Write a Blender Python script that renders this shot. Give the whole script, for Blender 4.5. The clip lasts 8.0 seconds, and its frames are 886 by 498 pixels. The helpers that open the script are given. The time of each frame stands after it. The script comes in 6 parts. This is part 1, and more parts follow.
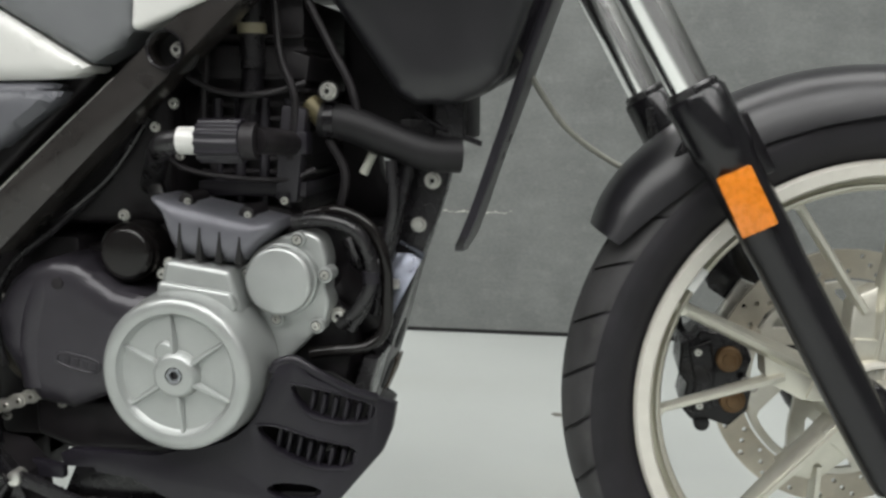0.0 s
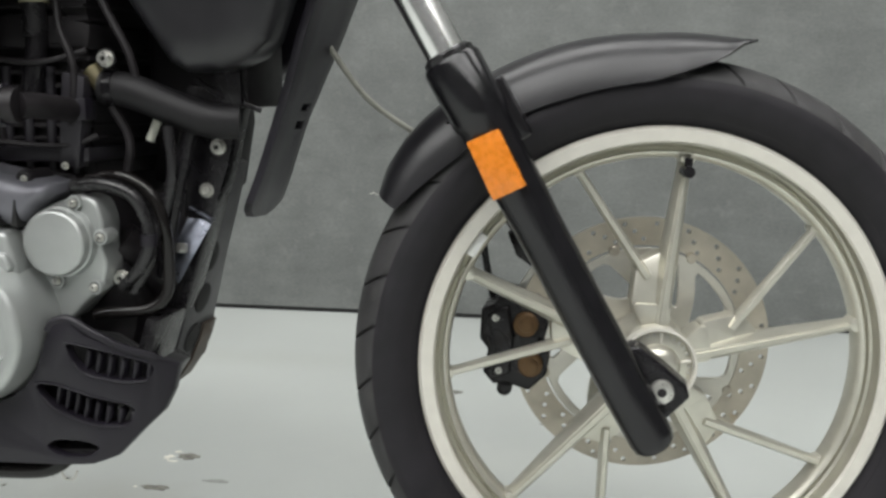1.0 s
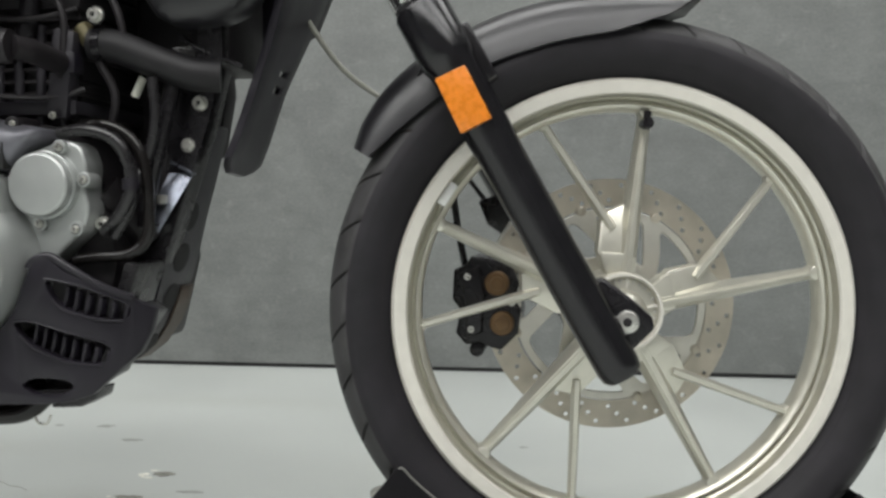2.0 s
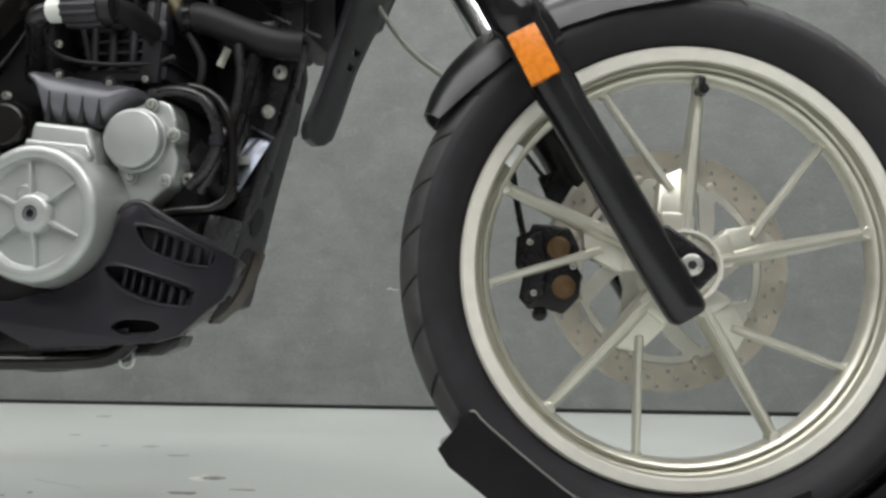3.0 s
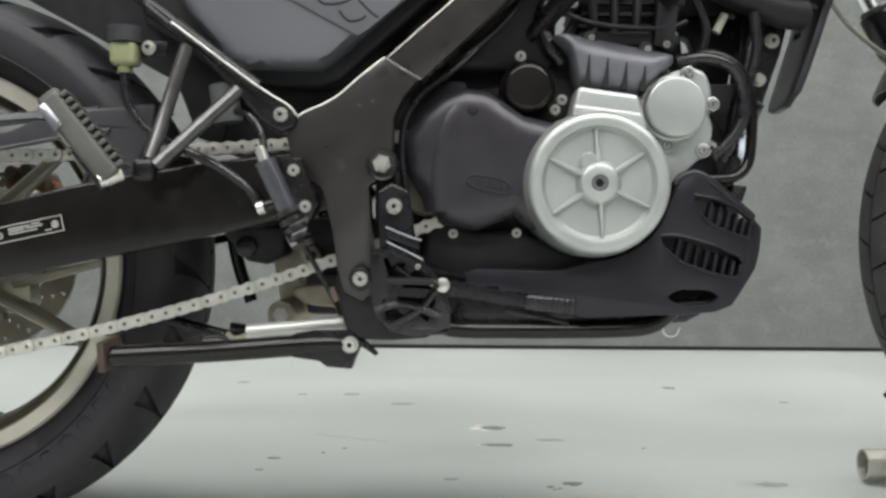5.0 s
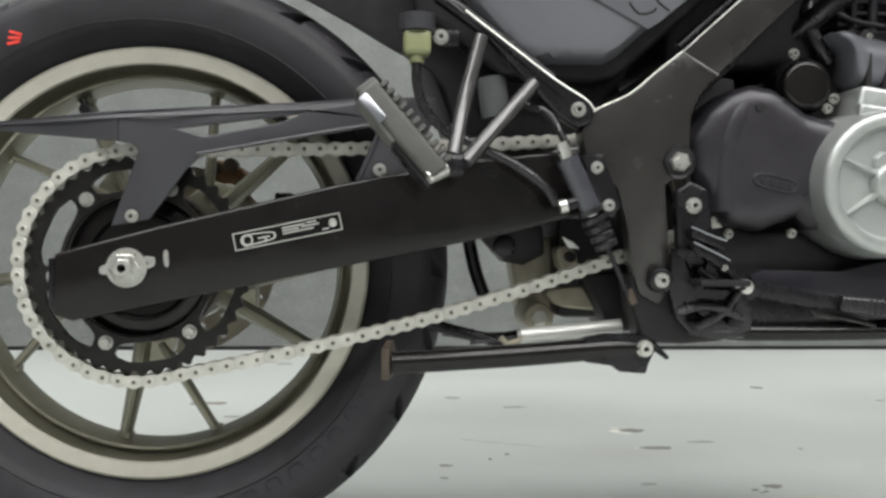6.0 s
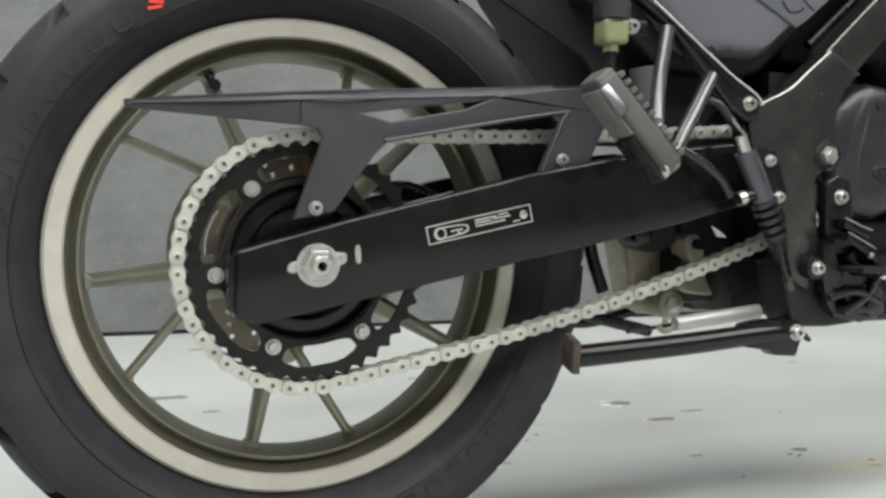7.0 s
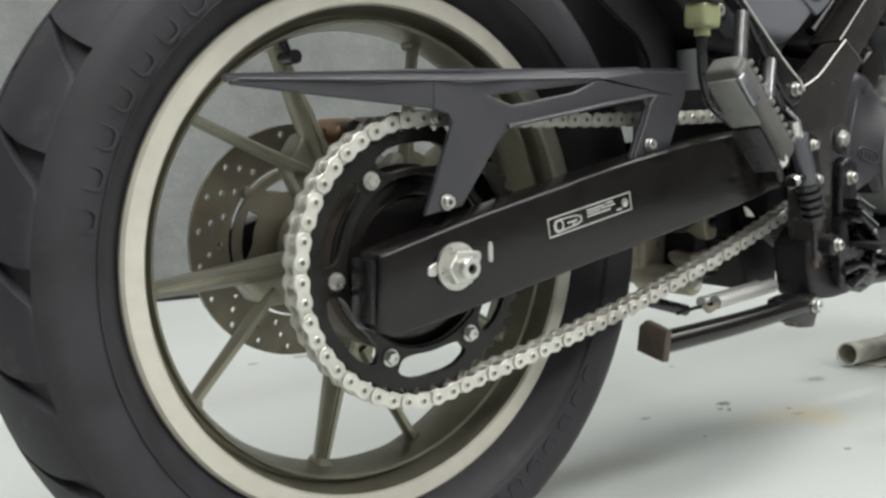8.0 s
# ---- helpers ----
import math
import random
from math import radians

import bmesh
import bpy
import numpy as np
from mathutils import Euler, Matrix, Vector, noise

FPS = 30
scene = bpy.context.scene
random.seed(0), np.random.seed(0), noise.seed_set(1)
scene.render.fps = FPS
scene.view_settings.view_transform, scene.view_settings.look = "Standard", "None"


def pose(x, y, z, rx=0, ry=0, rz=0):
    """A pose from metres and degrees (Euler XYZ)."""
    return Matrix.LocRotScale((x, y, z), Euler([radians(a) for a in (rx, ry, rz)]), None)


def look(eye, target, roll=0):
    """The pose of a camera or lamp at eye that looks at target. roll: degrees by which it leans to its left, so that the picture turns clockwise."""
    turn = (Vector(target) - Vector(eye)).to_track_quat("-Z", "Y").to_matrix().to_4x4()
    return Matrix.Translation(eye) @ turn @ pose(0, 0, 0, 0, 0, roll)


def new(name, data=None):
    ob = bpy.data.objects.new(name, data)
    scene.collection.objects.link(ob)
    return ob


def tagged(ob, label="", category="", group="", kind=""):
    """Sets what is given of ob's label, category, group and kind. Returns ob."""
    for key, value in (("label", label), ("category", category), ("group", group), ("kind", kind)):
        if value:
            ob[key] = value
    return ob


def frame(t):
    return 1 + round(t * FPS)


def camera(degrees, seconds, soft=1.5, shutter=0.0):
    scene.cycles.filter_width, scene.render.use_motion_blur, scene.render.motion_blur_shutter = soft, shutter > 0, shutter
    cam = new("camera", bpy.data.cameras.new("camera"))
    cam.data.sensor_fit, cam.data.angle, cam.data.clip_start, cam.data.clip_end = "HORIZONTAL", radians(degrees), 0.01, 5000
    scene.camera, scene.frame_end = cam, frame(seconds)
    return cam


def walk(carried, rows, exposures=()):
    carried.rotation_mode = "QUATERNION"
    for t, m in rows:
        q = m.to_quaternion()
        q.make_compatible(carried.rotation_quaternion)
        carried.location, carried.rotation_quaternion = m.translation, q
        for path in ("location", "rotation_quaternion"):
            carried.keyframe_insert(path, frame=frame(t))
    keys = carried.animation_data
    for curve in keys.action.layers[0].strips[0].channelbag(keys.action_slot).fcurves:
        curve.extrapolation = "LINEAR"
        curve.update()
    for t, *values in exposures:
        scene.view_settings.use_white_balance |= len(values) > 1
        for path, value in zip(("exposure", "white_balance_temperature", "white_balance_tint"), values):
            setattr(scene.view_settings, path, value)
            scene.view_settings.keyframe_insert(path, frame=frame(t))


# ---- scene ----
cam = camera(50.7, 8.0, soft=2.8)
PATH = [
    (0, (1.163, -1.004, 0.656), (0.849, 0.947, 0.347), 0.1),
    (0.5, (1.297, -0.993, 0.65), (0.984, 0.956, 0.332), 0.1),
    (1, (1.402, -0.992, 0.631), (1.066, 0.953, 0.307), 0.1),
    (1.2, (1.415, -1.001, 0.61), (1.097, 0.95, 0.305), 0.2),
    (2.3, (1.426, -1.055, 0.383), (1.107, 0.919, 0.429), -0.2),
    (2.5, (1.419, -1.065, 0.339), (1.092, 0.905, 0.449), -0.2),
    (3, (1.372, -1.095, 0.301), (1.034, 0.873, 0.425), -0.1),
    (3.5, (1.273, -1.13, 0.32), (0.94, 0.841, 0.365), -0.0),
    (4, (1.067, -1.162, 0.332), (0.852, 0.826, 0.335), 0.1),
    (4.5, (0.854, -1.177, 0.342), (0.725, 0.819, 0.322), 0.2),
    (5, (0.63, -1.175, 0.349), (0.597, 0.824, 0.312), 0.3),
    (5.2, (0.562, -1.172, 0.344), (0.527, 0.828, 0.316), 0.3),
    (6.3, (0.113, -1.102, 0.35), (0.39, 0.878, 0.301), 0.5),
    (6.5, (0.027, -1.084, 0.356), (0.404, 0.879, 0.292), 0.5),
    (7, (-0.166, -1.015, 0.367), (0.487, 0.873, 0.265), 0.5),
    (7.5, (-0.344, -0.906, 0.38), (0.625, 0.837, 0.232), 0.4),
    (8, (-0.462, -0.777, 0.401), (0.748, 0.802, 0.193), 0.5),
]
walk(cam, [(t, look(eye, target, roll)) for t, eye, target, roll in PATH], exposures=[(0.0, -0.25), (4.0, -0.20), (5.0, 0.06), (6.5, 0.05), (8.0, 0.12)])

FLOOR = 0.002           # the painted floor's level

# ---- world and light ----
world = bpy.data.worlds.new("world")
scene.world = world
world.use_nodes = True
world.node_tree.nodes["Background"].inputs[0].default_value = (0.05, 0.05, 0.05, 1)
world.node_tree.nodes["Background"].inputs[1].default_value = 0.2

# rows of ceiling lights: x, y, watts
CEILING = 2.9
LIGHTS = [(x, y, w) for y, w in ((-2.75, 41), (-1.35, 30), (0.45, 22.5)) for x in (-1.1, 0.75, 2.6)]


# ---- materials ----
def material(name, base, rough=0.5, metal=0.0, vary=0.12, scale=40.0, bump=0.1, spot=None, coat=0.0, fine=900.0, rvary=0.1, spec=0.5):
    """A surface with colour that varies at two scales, uneven gloss and a fine relief."""
    m = bpy.data.materials.new(name)
    m.use_nodes = True
    n, l = m.node_tree.nodes, m.node_tree.links
    bsdf = n["Principled BSDF"]
    geo = n.new("ShaderNodeNewGeometry")
    big, small = n.new("ShaderNodeTexNoise"), n.new("ShaderNodeTexNoise")
    big.inputs["Scale"].default_value, big.inputs["Detail"].default_value = scale, 6
    small.inputs["Scale"].default_value, small.inputs["Detail"].default_value = fine, 3
    for t in (big, small):
        l.new(geo.outputs["Position"], t.inputs["Vector"])
    ramp = n.new("ShaderNodeValToRGB")
    lo, hi = [max(0.0, c * (1 - vary)) for c in base], [min(1.0, c * (1 + vary)) for c in base]
    ramp.color_ramp.elements[0].color, ramp.color_ramp.elements[1].color = (*lo, 1), (*hi, 1)
    ramp.color_ramp.elements[0].position, ramp.color_ramp.elements[1].position = 0.3, 0.7
    l.new(big.outputs["Fac"], ramp.inputs["Fac"])
    col = ramp.outputs["Color"]
    if spot:
        sc, amount, colour = spot
        dirt = n.new("ShaderNodeTexNoise")
        dirt.inputs["Scale"].default_value, dirt.inputs["Detail"].default_value = sc, 8
        dirt.inputs["Roughness"].default_value = 0.65
        l.new(geo.outputs["Position"], dirt.inputs["Vector"])
        cut = n.new("ShaderNodeMapRange")
        cut.inputs["From Min"].default_value, cut.inputs["From Max"].default_value = 1.0 - amount, 1.0 - amount + 0.15
        l.new(dirt.outputs["Fac"], cut.inputs["Value"])
        mix = n.new("ShaderNodeMix")
        mix.data_type = "RGBA"
        l.new(cut.outputs["Result"], mix.inputs["Factor"])
        l.new(col, mix.inputs["A"])
        mix.inputs["B"].default_value = (*colour, 1)
        col = mix.outputs["Result"]
    l.new(col, bsdf.inputs["Base Color"])
    rr = n.new("ShaderNodeMapRange")
    rr.inputs["To Min"].default_value, rr.inputs["To Max"].default_value = max(0.02, rough - rvary), min(1.0, rough + rvary)
    l.new(big.outputs["Fac"], rr.inputs["Value"])
    l.new(rr.outputs["Result"], bsdf.inputs["Roughness"])
    bsdf.inputs["Metallic"].default_value = metal
    bsdf.inputs["Specular IOR Level"].default_value = spec
    bsdf.inputs["Coat Weight"].default_value = coat
    bsdf.inputs["Coat Roughness"].default_value = 0.12
    if bump:
        b = n.new("ShaderNodeBump")
        b.inputs["Strength"].default_value, b.inputs["Distance"].default_value = bump, 0.0006
        l.new(small.outputs["Fac"], b.inputs["Height"])
        l.new(b.outputs["Normal"], bsdf.inputs["Normal"])
    return m


M_FLOOR = material("painted_floor", (0.475, 0.50, 0.48), 0.36, vary=0.06, scale=2.2, bump=0.12, fine=140, spot=(5.0, 0.30, (0.345, 0.36, 0.335)), rvary=0.12)


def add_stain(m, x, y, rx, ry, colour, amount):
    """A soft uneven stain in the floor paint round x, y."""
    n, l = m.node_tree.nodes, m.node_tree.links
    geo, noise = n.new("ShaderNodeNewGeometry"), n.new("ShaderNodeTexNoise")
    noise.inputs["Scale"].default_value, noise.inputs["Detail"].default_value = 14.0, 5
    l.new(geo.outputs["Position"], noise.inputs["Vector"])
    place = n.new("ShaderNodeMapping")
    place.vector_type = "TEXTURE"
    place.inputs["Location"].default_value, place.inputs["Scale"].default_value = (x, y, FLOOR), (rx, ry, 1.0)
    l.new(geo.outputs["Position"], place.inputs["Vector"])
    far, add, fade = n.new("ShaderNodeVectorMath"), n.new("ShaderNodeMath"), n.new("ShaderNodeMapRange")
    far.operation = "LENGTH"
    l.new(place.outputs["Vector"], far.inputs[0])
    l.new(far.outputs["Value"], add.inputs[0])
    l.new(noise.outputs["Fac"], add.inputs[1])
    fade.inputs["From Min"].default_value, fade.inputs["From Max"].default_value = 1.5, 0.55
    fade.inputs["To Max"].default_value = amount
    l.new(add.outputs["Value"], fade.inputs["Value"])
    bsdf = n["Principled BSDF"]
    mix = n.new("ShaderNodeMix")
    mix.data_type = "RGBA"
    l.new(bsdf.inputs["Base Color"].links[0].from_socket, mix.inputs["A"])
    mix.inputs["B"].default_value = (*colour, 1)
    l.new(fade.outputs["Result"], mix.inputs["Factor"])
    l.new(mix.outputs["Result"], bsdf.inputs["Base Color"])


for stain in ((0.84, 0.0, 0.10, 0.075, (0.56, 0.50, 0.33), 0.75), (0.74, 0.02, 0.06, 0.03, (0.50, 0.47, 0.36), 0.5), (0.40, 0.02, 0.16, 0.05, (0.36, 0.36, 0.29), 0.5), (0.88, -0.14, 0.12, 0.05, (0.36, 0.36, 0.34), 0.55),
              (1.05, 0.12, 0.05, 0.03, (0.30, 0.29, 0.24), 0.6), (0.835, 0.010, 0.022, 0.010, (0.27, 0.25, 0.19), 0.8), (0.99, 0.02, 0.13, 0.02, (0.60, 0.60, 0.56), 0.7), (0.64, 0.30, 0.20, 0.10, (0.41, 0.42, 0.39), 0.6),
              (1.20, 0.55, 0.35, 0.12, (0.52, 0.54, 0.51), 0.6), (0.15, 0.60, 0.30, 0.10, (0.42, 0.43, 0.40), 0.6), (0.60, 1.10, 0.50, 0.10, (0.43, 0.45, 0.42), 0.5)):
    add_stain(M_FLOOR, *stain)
M_WALL = material("grey_wall_paint", (0.148, 0.156, 0.150), 0.50, vary=0.13, scale=9.0, bump=0.9, fine=110, spot=(20.0, 0.46, (0.180, 0.188, 0.180)), rvary=0.14)


def add_streaks(m, stretch, low, high):
    """Long level brush marks in the paint, lighter and darker than it."""
    n, l = m.node_tree.nodes, m.node_tree.links
    geo, place, noise = n.new("ShaderNodeNewGeometry"), n.new("ShaderNodeMapping"), n.new("ShaderNodeTexNoise")
    place.inputs["Scale"].default_value = stretch
    noise.inputs["Scale"].default_value, noise.inputs["Detail"].default_value, noise.inputs["Roughness"].default_value = 1.0, 7, 0.62
    l.new(geo.outputs["Position"], place.inputs["Vector"])
    l.new(place.outputs["Vector"], noise.inputs["Vector"])
    level = n.new("ShaderNodeMapRange")
    level.inputs["From Min"].default_value, level.inputs["From Max"].default_value = 0.32, 0.68
    level.inputs["To Min"].default_value, level.inputs["To Max"].default_value = low, high
    l.new(noise.outputs["Fac"], level.inputs["Value"])
    bsdf, mix = n["Principled BSDF"], n.new("ShaderNodeMix")
    mix.data_type, mix.blend_type = "RGBA", "MULTIPLY"
    mix.inputs["Factor"].default_value = 1.0
    l.new(bsdf.inputs["Base Color"].links[0].from_socket, mix.inputs["A"])
    l.new(level.outputs["Result"], mix.inputs["B"])
    l.new(mix.outputs["Result"], bsdf.inputs["Base Color"])


add_streaks(M_WALL, (10.0, 10.0, 30.0), 0.92, 1.08)
add_streaks(M_WALL, (90.0, 90.0, 150.0), 0.88, 1.12)
M_WALL_FAR = material("dark_wall_paint", (0.10, 0.10, 0.10), 0.7, vary=0.05, scale=3.0, bump=0.1, fine=200)
M_WALL_SOUTH = material("mid_grey_wall_paint", (0.12, 0.12, 0.12), 0.7, vary=0.05, scale=3.0, bump=0.1, fine=200)
M_CEIL = material("ceiling_paint", (0.7, 0.7, 0.68), 0.8, vary=0.04, scale=4.0, bump=0.1, fine=200)
# near-black for the wall joint and for shade drawn in holes and slots
M_GAP = material("dark_joint_and_hole_shade", (0.005, 0.005, 0.005), 0.8, scale=60)
M_STAIN = material("floor_stain", (0.19, 0.185, 0.16), 0.5, vary=0.5, scale=90)
M_CHIP = material("bare_concrete", (0.50, 0.50, 0.44), 0.8, vary=0.2, scale=120)
M_PALECHIP = material("pale_bare_primer", (0.80, 0.79, 0.71), 0.6, vary=0.2, scale=120)
M_SCUFF = material("grey_scuff", (0.30, 0.31, 0.29), 0.5, vary=0.2, scale=60)
M_RUSTSTAIN = material("rusty_floor_stain", (0.40, 0.36, 0.27), 0.5, vary=0.12, scale=30)
M_RUBBERREAR = material("dusty_tyre_rubber", (0.0195, 0.0180, 0.0212), 0.60, vary=0.25, scale=30, bump=0.3, spot=(26.0, 0.38, (0.032, 0.032, 0.0315)), spec=0.36)
M_RUBBER = material("tyre_rubber", (0.0145, 0.0132, 0.0158), 0.60, vary=0.25, scale=30, bump=0.3, spot=(26.0, 0.38, (0.018, 0.018, 0.0178)), spec=0.30)
M_TREAD = material("tread_rubber", (0.0180, 0.0160, 0.0208), 0.66, vary=0.25, scale=30, bump=0.4, spot=(34.0, 0.42, (0.038, 0.037, 0.036)), spec=0.4)
M_FRONTTREAD = material("grey_dusty_tread_rubber", (0.036, 0.035, 0.036), 0.62, vary=0.25, scale=30, bump=0.4, spot=(34.0, 0.42, (0.050, 0.049, 0.046)), spec=0.4)
M_RIM = material("champagne_alloy", (0.61, 0.595, 0.52), 0.37, 0.75, vary=0.05, scale=60, bump=0.02, rvary=0.05)
M_RIMFACE = material("pale_rim_lip", (0.63, 0.61, 0.55), 0.36, 0.15, vary=0.04, scale=60, bump=0.08)
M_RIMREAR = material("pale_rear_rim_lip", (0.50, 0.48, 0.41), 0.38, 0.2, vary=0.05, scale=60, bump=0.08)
# rear casting: the alloy's shade is put into this darker brown
M_RIMIN = material("shaded_rear_alloy", (0.225, 0.215, 0.165), 0.32, 0.6, vary=0.08, scale=50, bump=0.12)
M_DISC = material("brake_disc_steel", (0.485, 0.45, 0.38), 0.45, 0.8, vary=0.18, scale=25, bump=0.15, spot=(18.0, 0.40, (0.42, 0.33, 0.22)))
# rear disc: steel with rust spots, its base darkened for shade
M_DISCREAR = material("shaded_rear_disc_steel", (0.25, 0.225, 0.175), 0.46, 0.6, vary=0.2, scale=25, bump=0.15, spot=(18.0, 0.42, (0.19, 0.15, 0.10)))
M_CARRIER = material("disc_carrier_alloy", (0.62, 0.605, 0.55), 0.42, 0.75, vary=0.08, scale=40)
M_STEEL = material("zinc_steel", (0.55, 0.545, 0.51), 0.30, 0.85, vary=0.12, scale=120)
M_CHAIN = material("chain_steel", (0.57, 0.56, 0.51), 0.36, 0.55, vary=0.12, scale=90, spot=(60.0, 0.36, (0.42, 0.36, 0.27)))
M_CHAINDARK = material("chain_inner_steel", (0.13, 0.12, 0.10), 0.45, 0.7, vary=0.2, scale=90)
M_CHROME = material("hard_chrome", (0.93, 0.93, 0.92), 0.19, 1.0, vary=0.02, scale=30, bump=0.0, rvary=0.03)
M_GLOSS = material("gloss_black_enamel", (0.0080, 0.0070, 0.0068), 0.17, 0.0, vary=0.25, scale=50, bump=0.05, coat=0.10, spec=0.28)
M_SPROCKET = material("dusty_black_enamel", (0.0095, 0.0088, 0.0078), 0.30, 0.0, vary=0.3, scale=50, bump=0.1, spot=(22.0, 0.44, (0.024, 0.020, 0.015)), spec=0.3)
M_SATIN = material("satin_black_paint", (0.0088, 0.0080, 0.0094), 0.26, 0.0, vary=0.25, scale=40, bump=0.12, spot=(55.0, 0.33, (0.017, 0.017, 0.017)), spec=0.32)
M_PLASTIC = material("matt_black_plastic", (0.0105, 0.0090, 0.0132), 0.36, 0.0, vary=0.12, scale=30, bump=0.35, spec=0.4)
M_FENDER = material("smooth_black_plastic", (0.0108, 0.0105, 0.0122), 0.33, 0.0, vary=0.1, scale=25, bump=0.12)
M_FORK = material("fork_black_paint", (0.0085, 0.0082, 0.0094), 0.13, 0.0, vary=0.25, scale=60, bump=0.25, spot=(90.0, 0.32, (0.016, 0.016, 0.016)), spec=0.45)
M_GUARD = material("charcoal_plastic", (0.034, 0.0335, 0.038), 0.40, 0.0, vary=0.1, scale=25, bump=0.3)
M_FRAME = material("frame_black_metal", (0.0230, 0.0205, 0.0190), 0.24, 0.15, vary=0.15, scale=30, bump=0.15, spot=(45.0, 0.33, (0.021, 0.018, 0.016)), spec=0.62)
M_ENGINE = material("engine_black_paint", (0.0175, 0.0158, 0.0200), 0.38, 0.1, vary=0.15, scale=40, bump=0.25, spot=(70.0, 0.33, (0.026, 0.025, 0.024)))
M_ENGDARK = material("engine_recess_black", (0.0125, 0.0108, 0.0122), 0.5, 0.1, vary=0.3, scale=60, bump=0.2, spec=0.35)
M_COVER = material("engine_cover_paint", (0.029, 0.0265, 0.032), 0.32, 0.25, vary=0.12, scale=40, bump=0.25, spot=(70.0, 0.33, (0.034, 0.032, 0.036)))
M_FIN = material("grey_black_cover", (0.135, 0.135, 0.152), 0.38, 0.3, vary=0.1, scale=40, bump=0.25)
M_SILVER = material("silver_engine_paint", (0.40, 0.415, 0.405), 0.40, 0.65, vary=0.06, scale=30, bump=0.22, spot=(40.0, 0.34, (0.33, 0.335, 0.32)))
M_PANEL = material("dark_grey_panel", (0.096, 0.098, 0.108), 0.44, 0.0, vary=0.06, scale=12, bump=0.12, spec=0.3)
M_STRUT = material("dark_grey_tube_metal", (0.085, 0.083, 0.084), 0.22, 0.5, vary=0.15, scale=60, bump=0.1, coat=0.3)
M_WORN = material("worn_grey_alloy", (0.17, 0.168, 0.155), 0.42, 0.35, vary=0.15, scale=70, bump=0.25, spot=(70.0, 0.4, (0.10, 0.098, 0.09)))
M_WHITE = material("white_panel_paint", (0.56, 0.56, 0.535), 0.3, 0.0, vary=0.03, scale=12, bump=0.05, coat=0.3)
M_GREY = material("grey_panel_paint", (0.13, 0.135, 0.14), 0.4, 0.0, vary=0.05, scale=20, bump=0.2)
M_ORANGE = material("orange_reflector", (0.64, 0.185, 0.008), 0.28, 0.0, vary=0.14, scale=160, bump=0.6, fine=500, coat=0.4)
M_FLUID = material("brake_fluid_plastic", (0.21, 0.22, 0.115), 0.35, 0.0, vary=0.12, scale=60)
M_BRONZE = material("linkage_cast_alloy", (0.34, 0.31, 0.24), 0.48, 0.5, vary=0.15, scale=50, spot=(45.0, 0.4, (0.15, 0.12, 0.08)))
M_GOLD = material("caliper_bronze", (0.13, 0.075, 0.032), 0.45, 0.4, vary=0.25, scale=60, spot=(60.0, 0.4, (0.12, 0.08, 0.045)))
M_COPPER = material("dusty_copper", (0.42, 0.21, 0.11), 0.45, 0.4, vary=0.3, scale=60, spot=(60.0, 0.4, (0.12, 0.06, 0.04)))
M_RUST = material("rusty_pipe_steel", (0.062, 0.047, 0.036), 0.5, 0.3, vary=0.3, scale=40, spot=(50.0, 0.42, (0.04, 0.033, 0.026)))
M_BRASS = material("corroded_brass", (0.11, 0.095, 0.05), 0.5, 0.5, vary=0.3, scale=80)
M_CYL = material("smooth_grey_black_cylinder", (0.050, 0.051, 0.060), 0.24, 0.2, vary=0.12, scale=50, bump=0.1, coat=0.3)
M_HOSE = material("black_rubber_hose", (0.0110, 0.0104, 0.0114), 0.28, 0.0, vary=0.15, scale=60, bump=0.15)
M_THICKHOSE = material("matt_rubber_hose", (0.0075, 0.0071, 0.0080), 0.55, 0.0, vary=0.15, scale=60, bump=0.2, spec=0.3)
M_CABLE = material("grey_cable_sleeve", (0.22, 0.22, 0.19), 0.5, 0.0, vary=0.15, scale=80)
M_PEG = material("worn_grey_rubber", (0.052, 0.051, 0.046), 0.6, 0.0, vary=0.2, scale=50, bump=0.3)
M_ALU = material("polished_aluminium", (0.74, 0.74, 0.72), 0.34, 0.45, vary=0.05, scale=60)
M_SLEEVE = material("bright_zinc_sleeve", (0.58, 0.58, 0.55), 0.38, 0.4, vary=0.03, scale=60)
M_PLATE = material("dull_aluminium_plate", (0.30, 0.31, 0.33), 0.3, 0.9, vary=0.15, scale=60, bump=0.2)
M_HEAT = material("dull_bright_heat_plate", (0.15, 0.16, 0.19), 0.30, 0.85, vary=0.25, scale=70, bump=0.4, fine=160, spot=(45.0, 0.40, (0.22, 0.22, 0.24)))
M_TAB = material("dull_bare_steel", (0.30, 0.295, 0.27), 0.42, 0.6, vary=0.15, scale=60, spot=(45.0, 0.4, (0.20, 0.17, 0.13)))
M_TAN = material("tan_connector_plastic", (0.20, 0.18, 0.12), 0.5, 0.0, vary=0.1, scale=60)
M_RED = material("red_sticker", (0.70, 0.05, 0.035), 0.5, 0.0, vary=0.1, scale=100)
M_CHOCK = material("black_powder_coat", (0.0050, 0.0044, 0.0056), 0.40, 0.0, vary=0.25, scale=50, bump=0.15, spec=0.2)
M_PIPE = material("galvanised_pipe", (0.58, 0.57, 0.51), 0.42, 0.6, vary=0.15, scale=40, spot=(40.0, 0.38, (0.42, 0.36, 0.27)))
M_LABEL = material("label_silver_film", (0.40, 0.40, 0.375), 0.4, 0.3, vary=0.1, scale=120)
M_GLOW = bpy.data.materials.new("lamp_diffuser")
M_GLOW.use_nodes = True
M_GLOW.node_tree.nodes["Principled BSDF"].inputs["Base Color"].default_value = (0.9, 0.9, 0.88, 1)
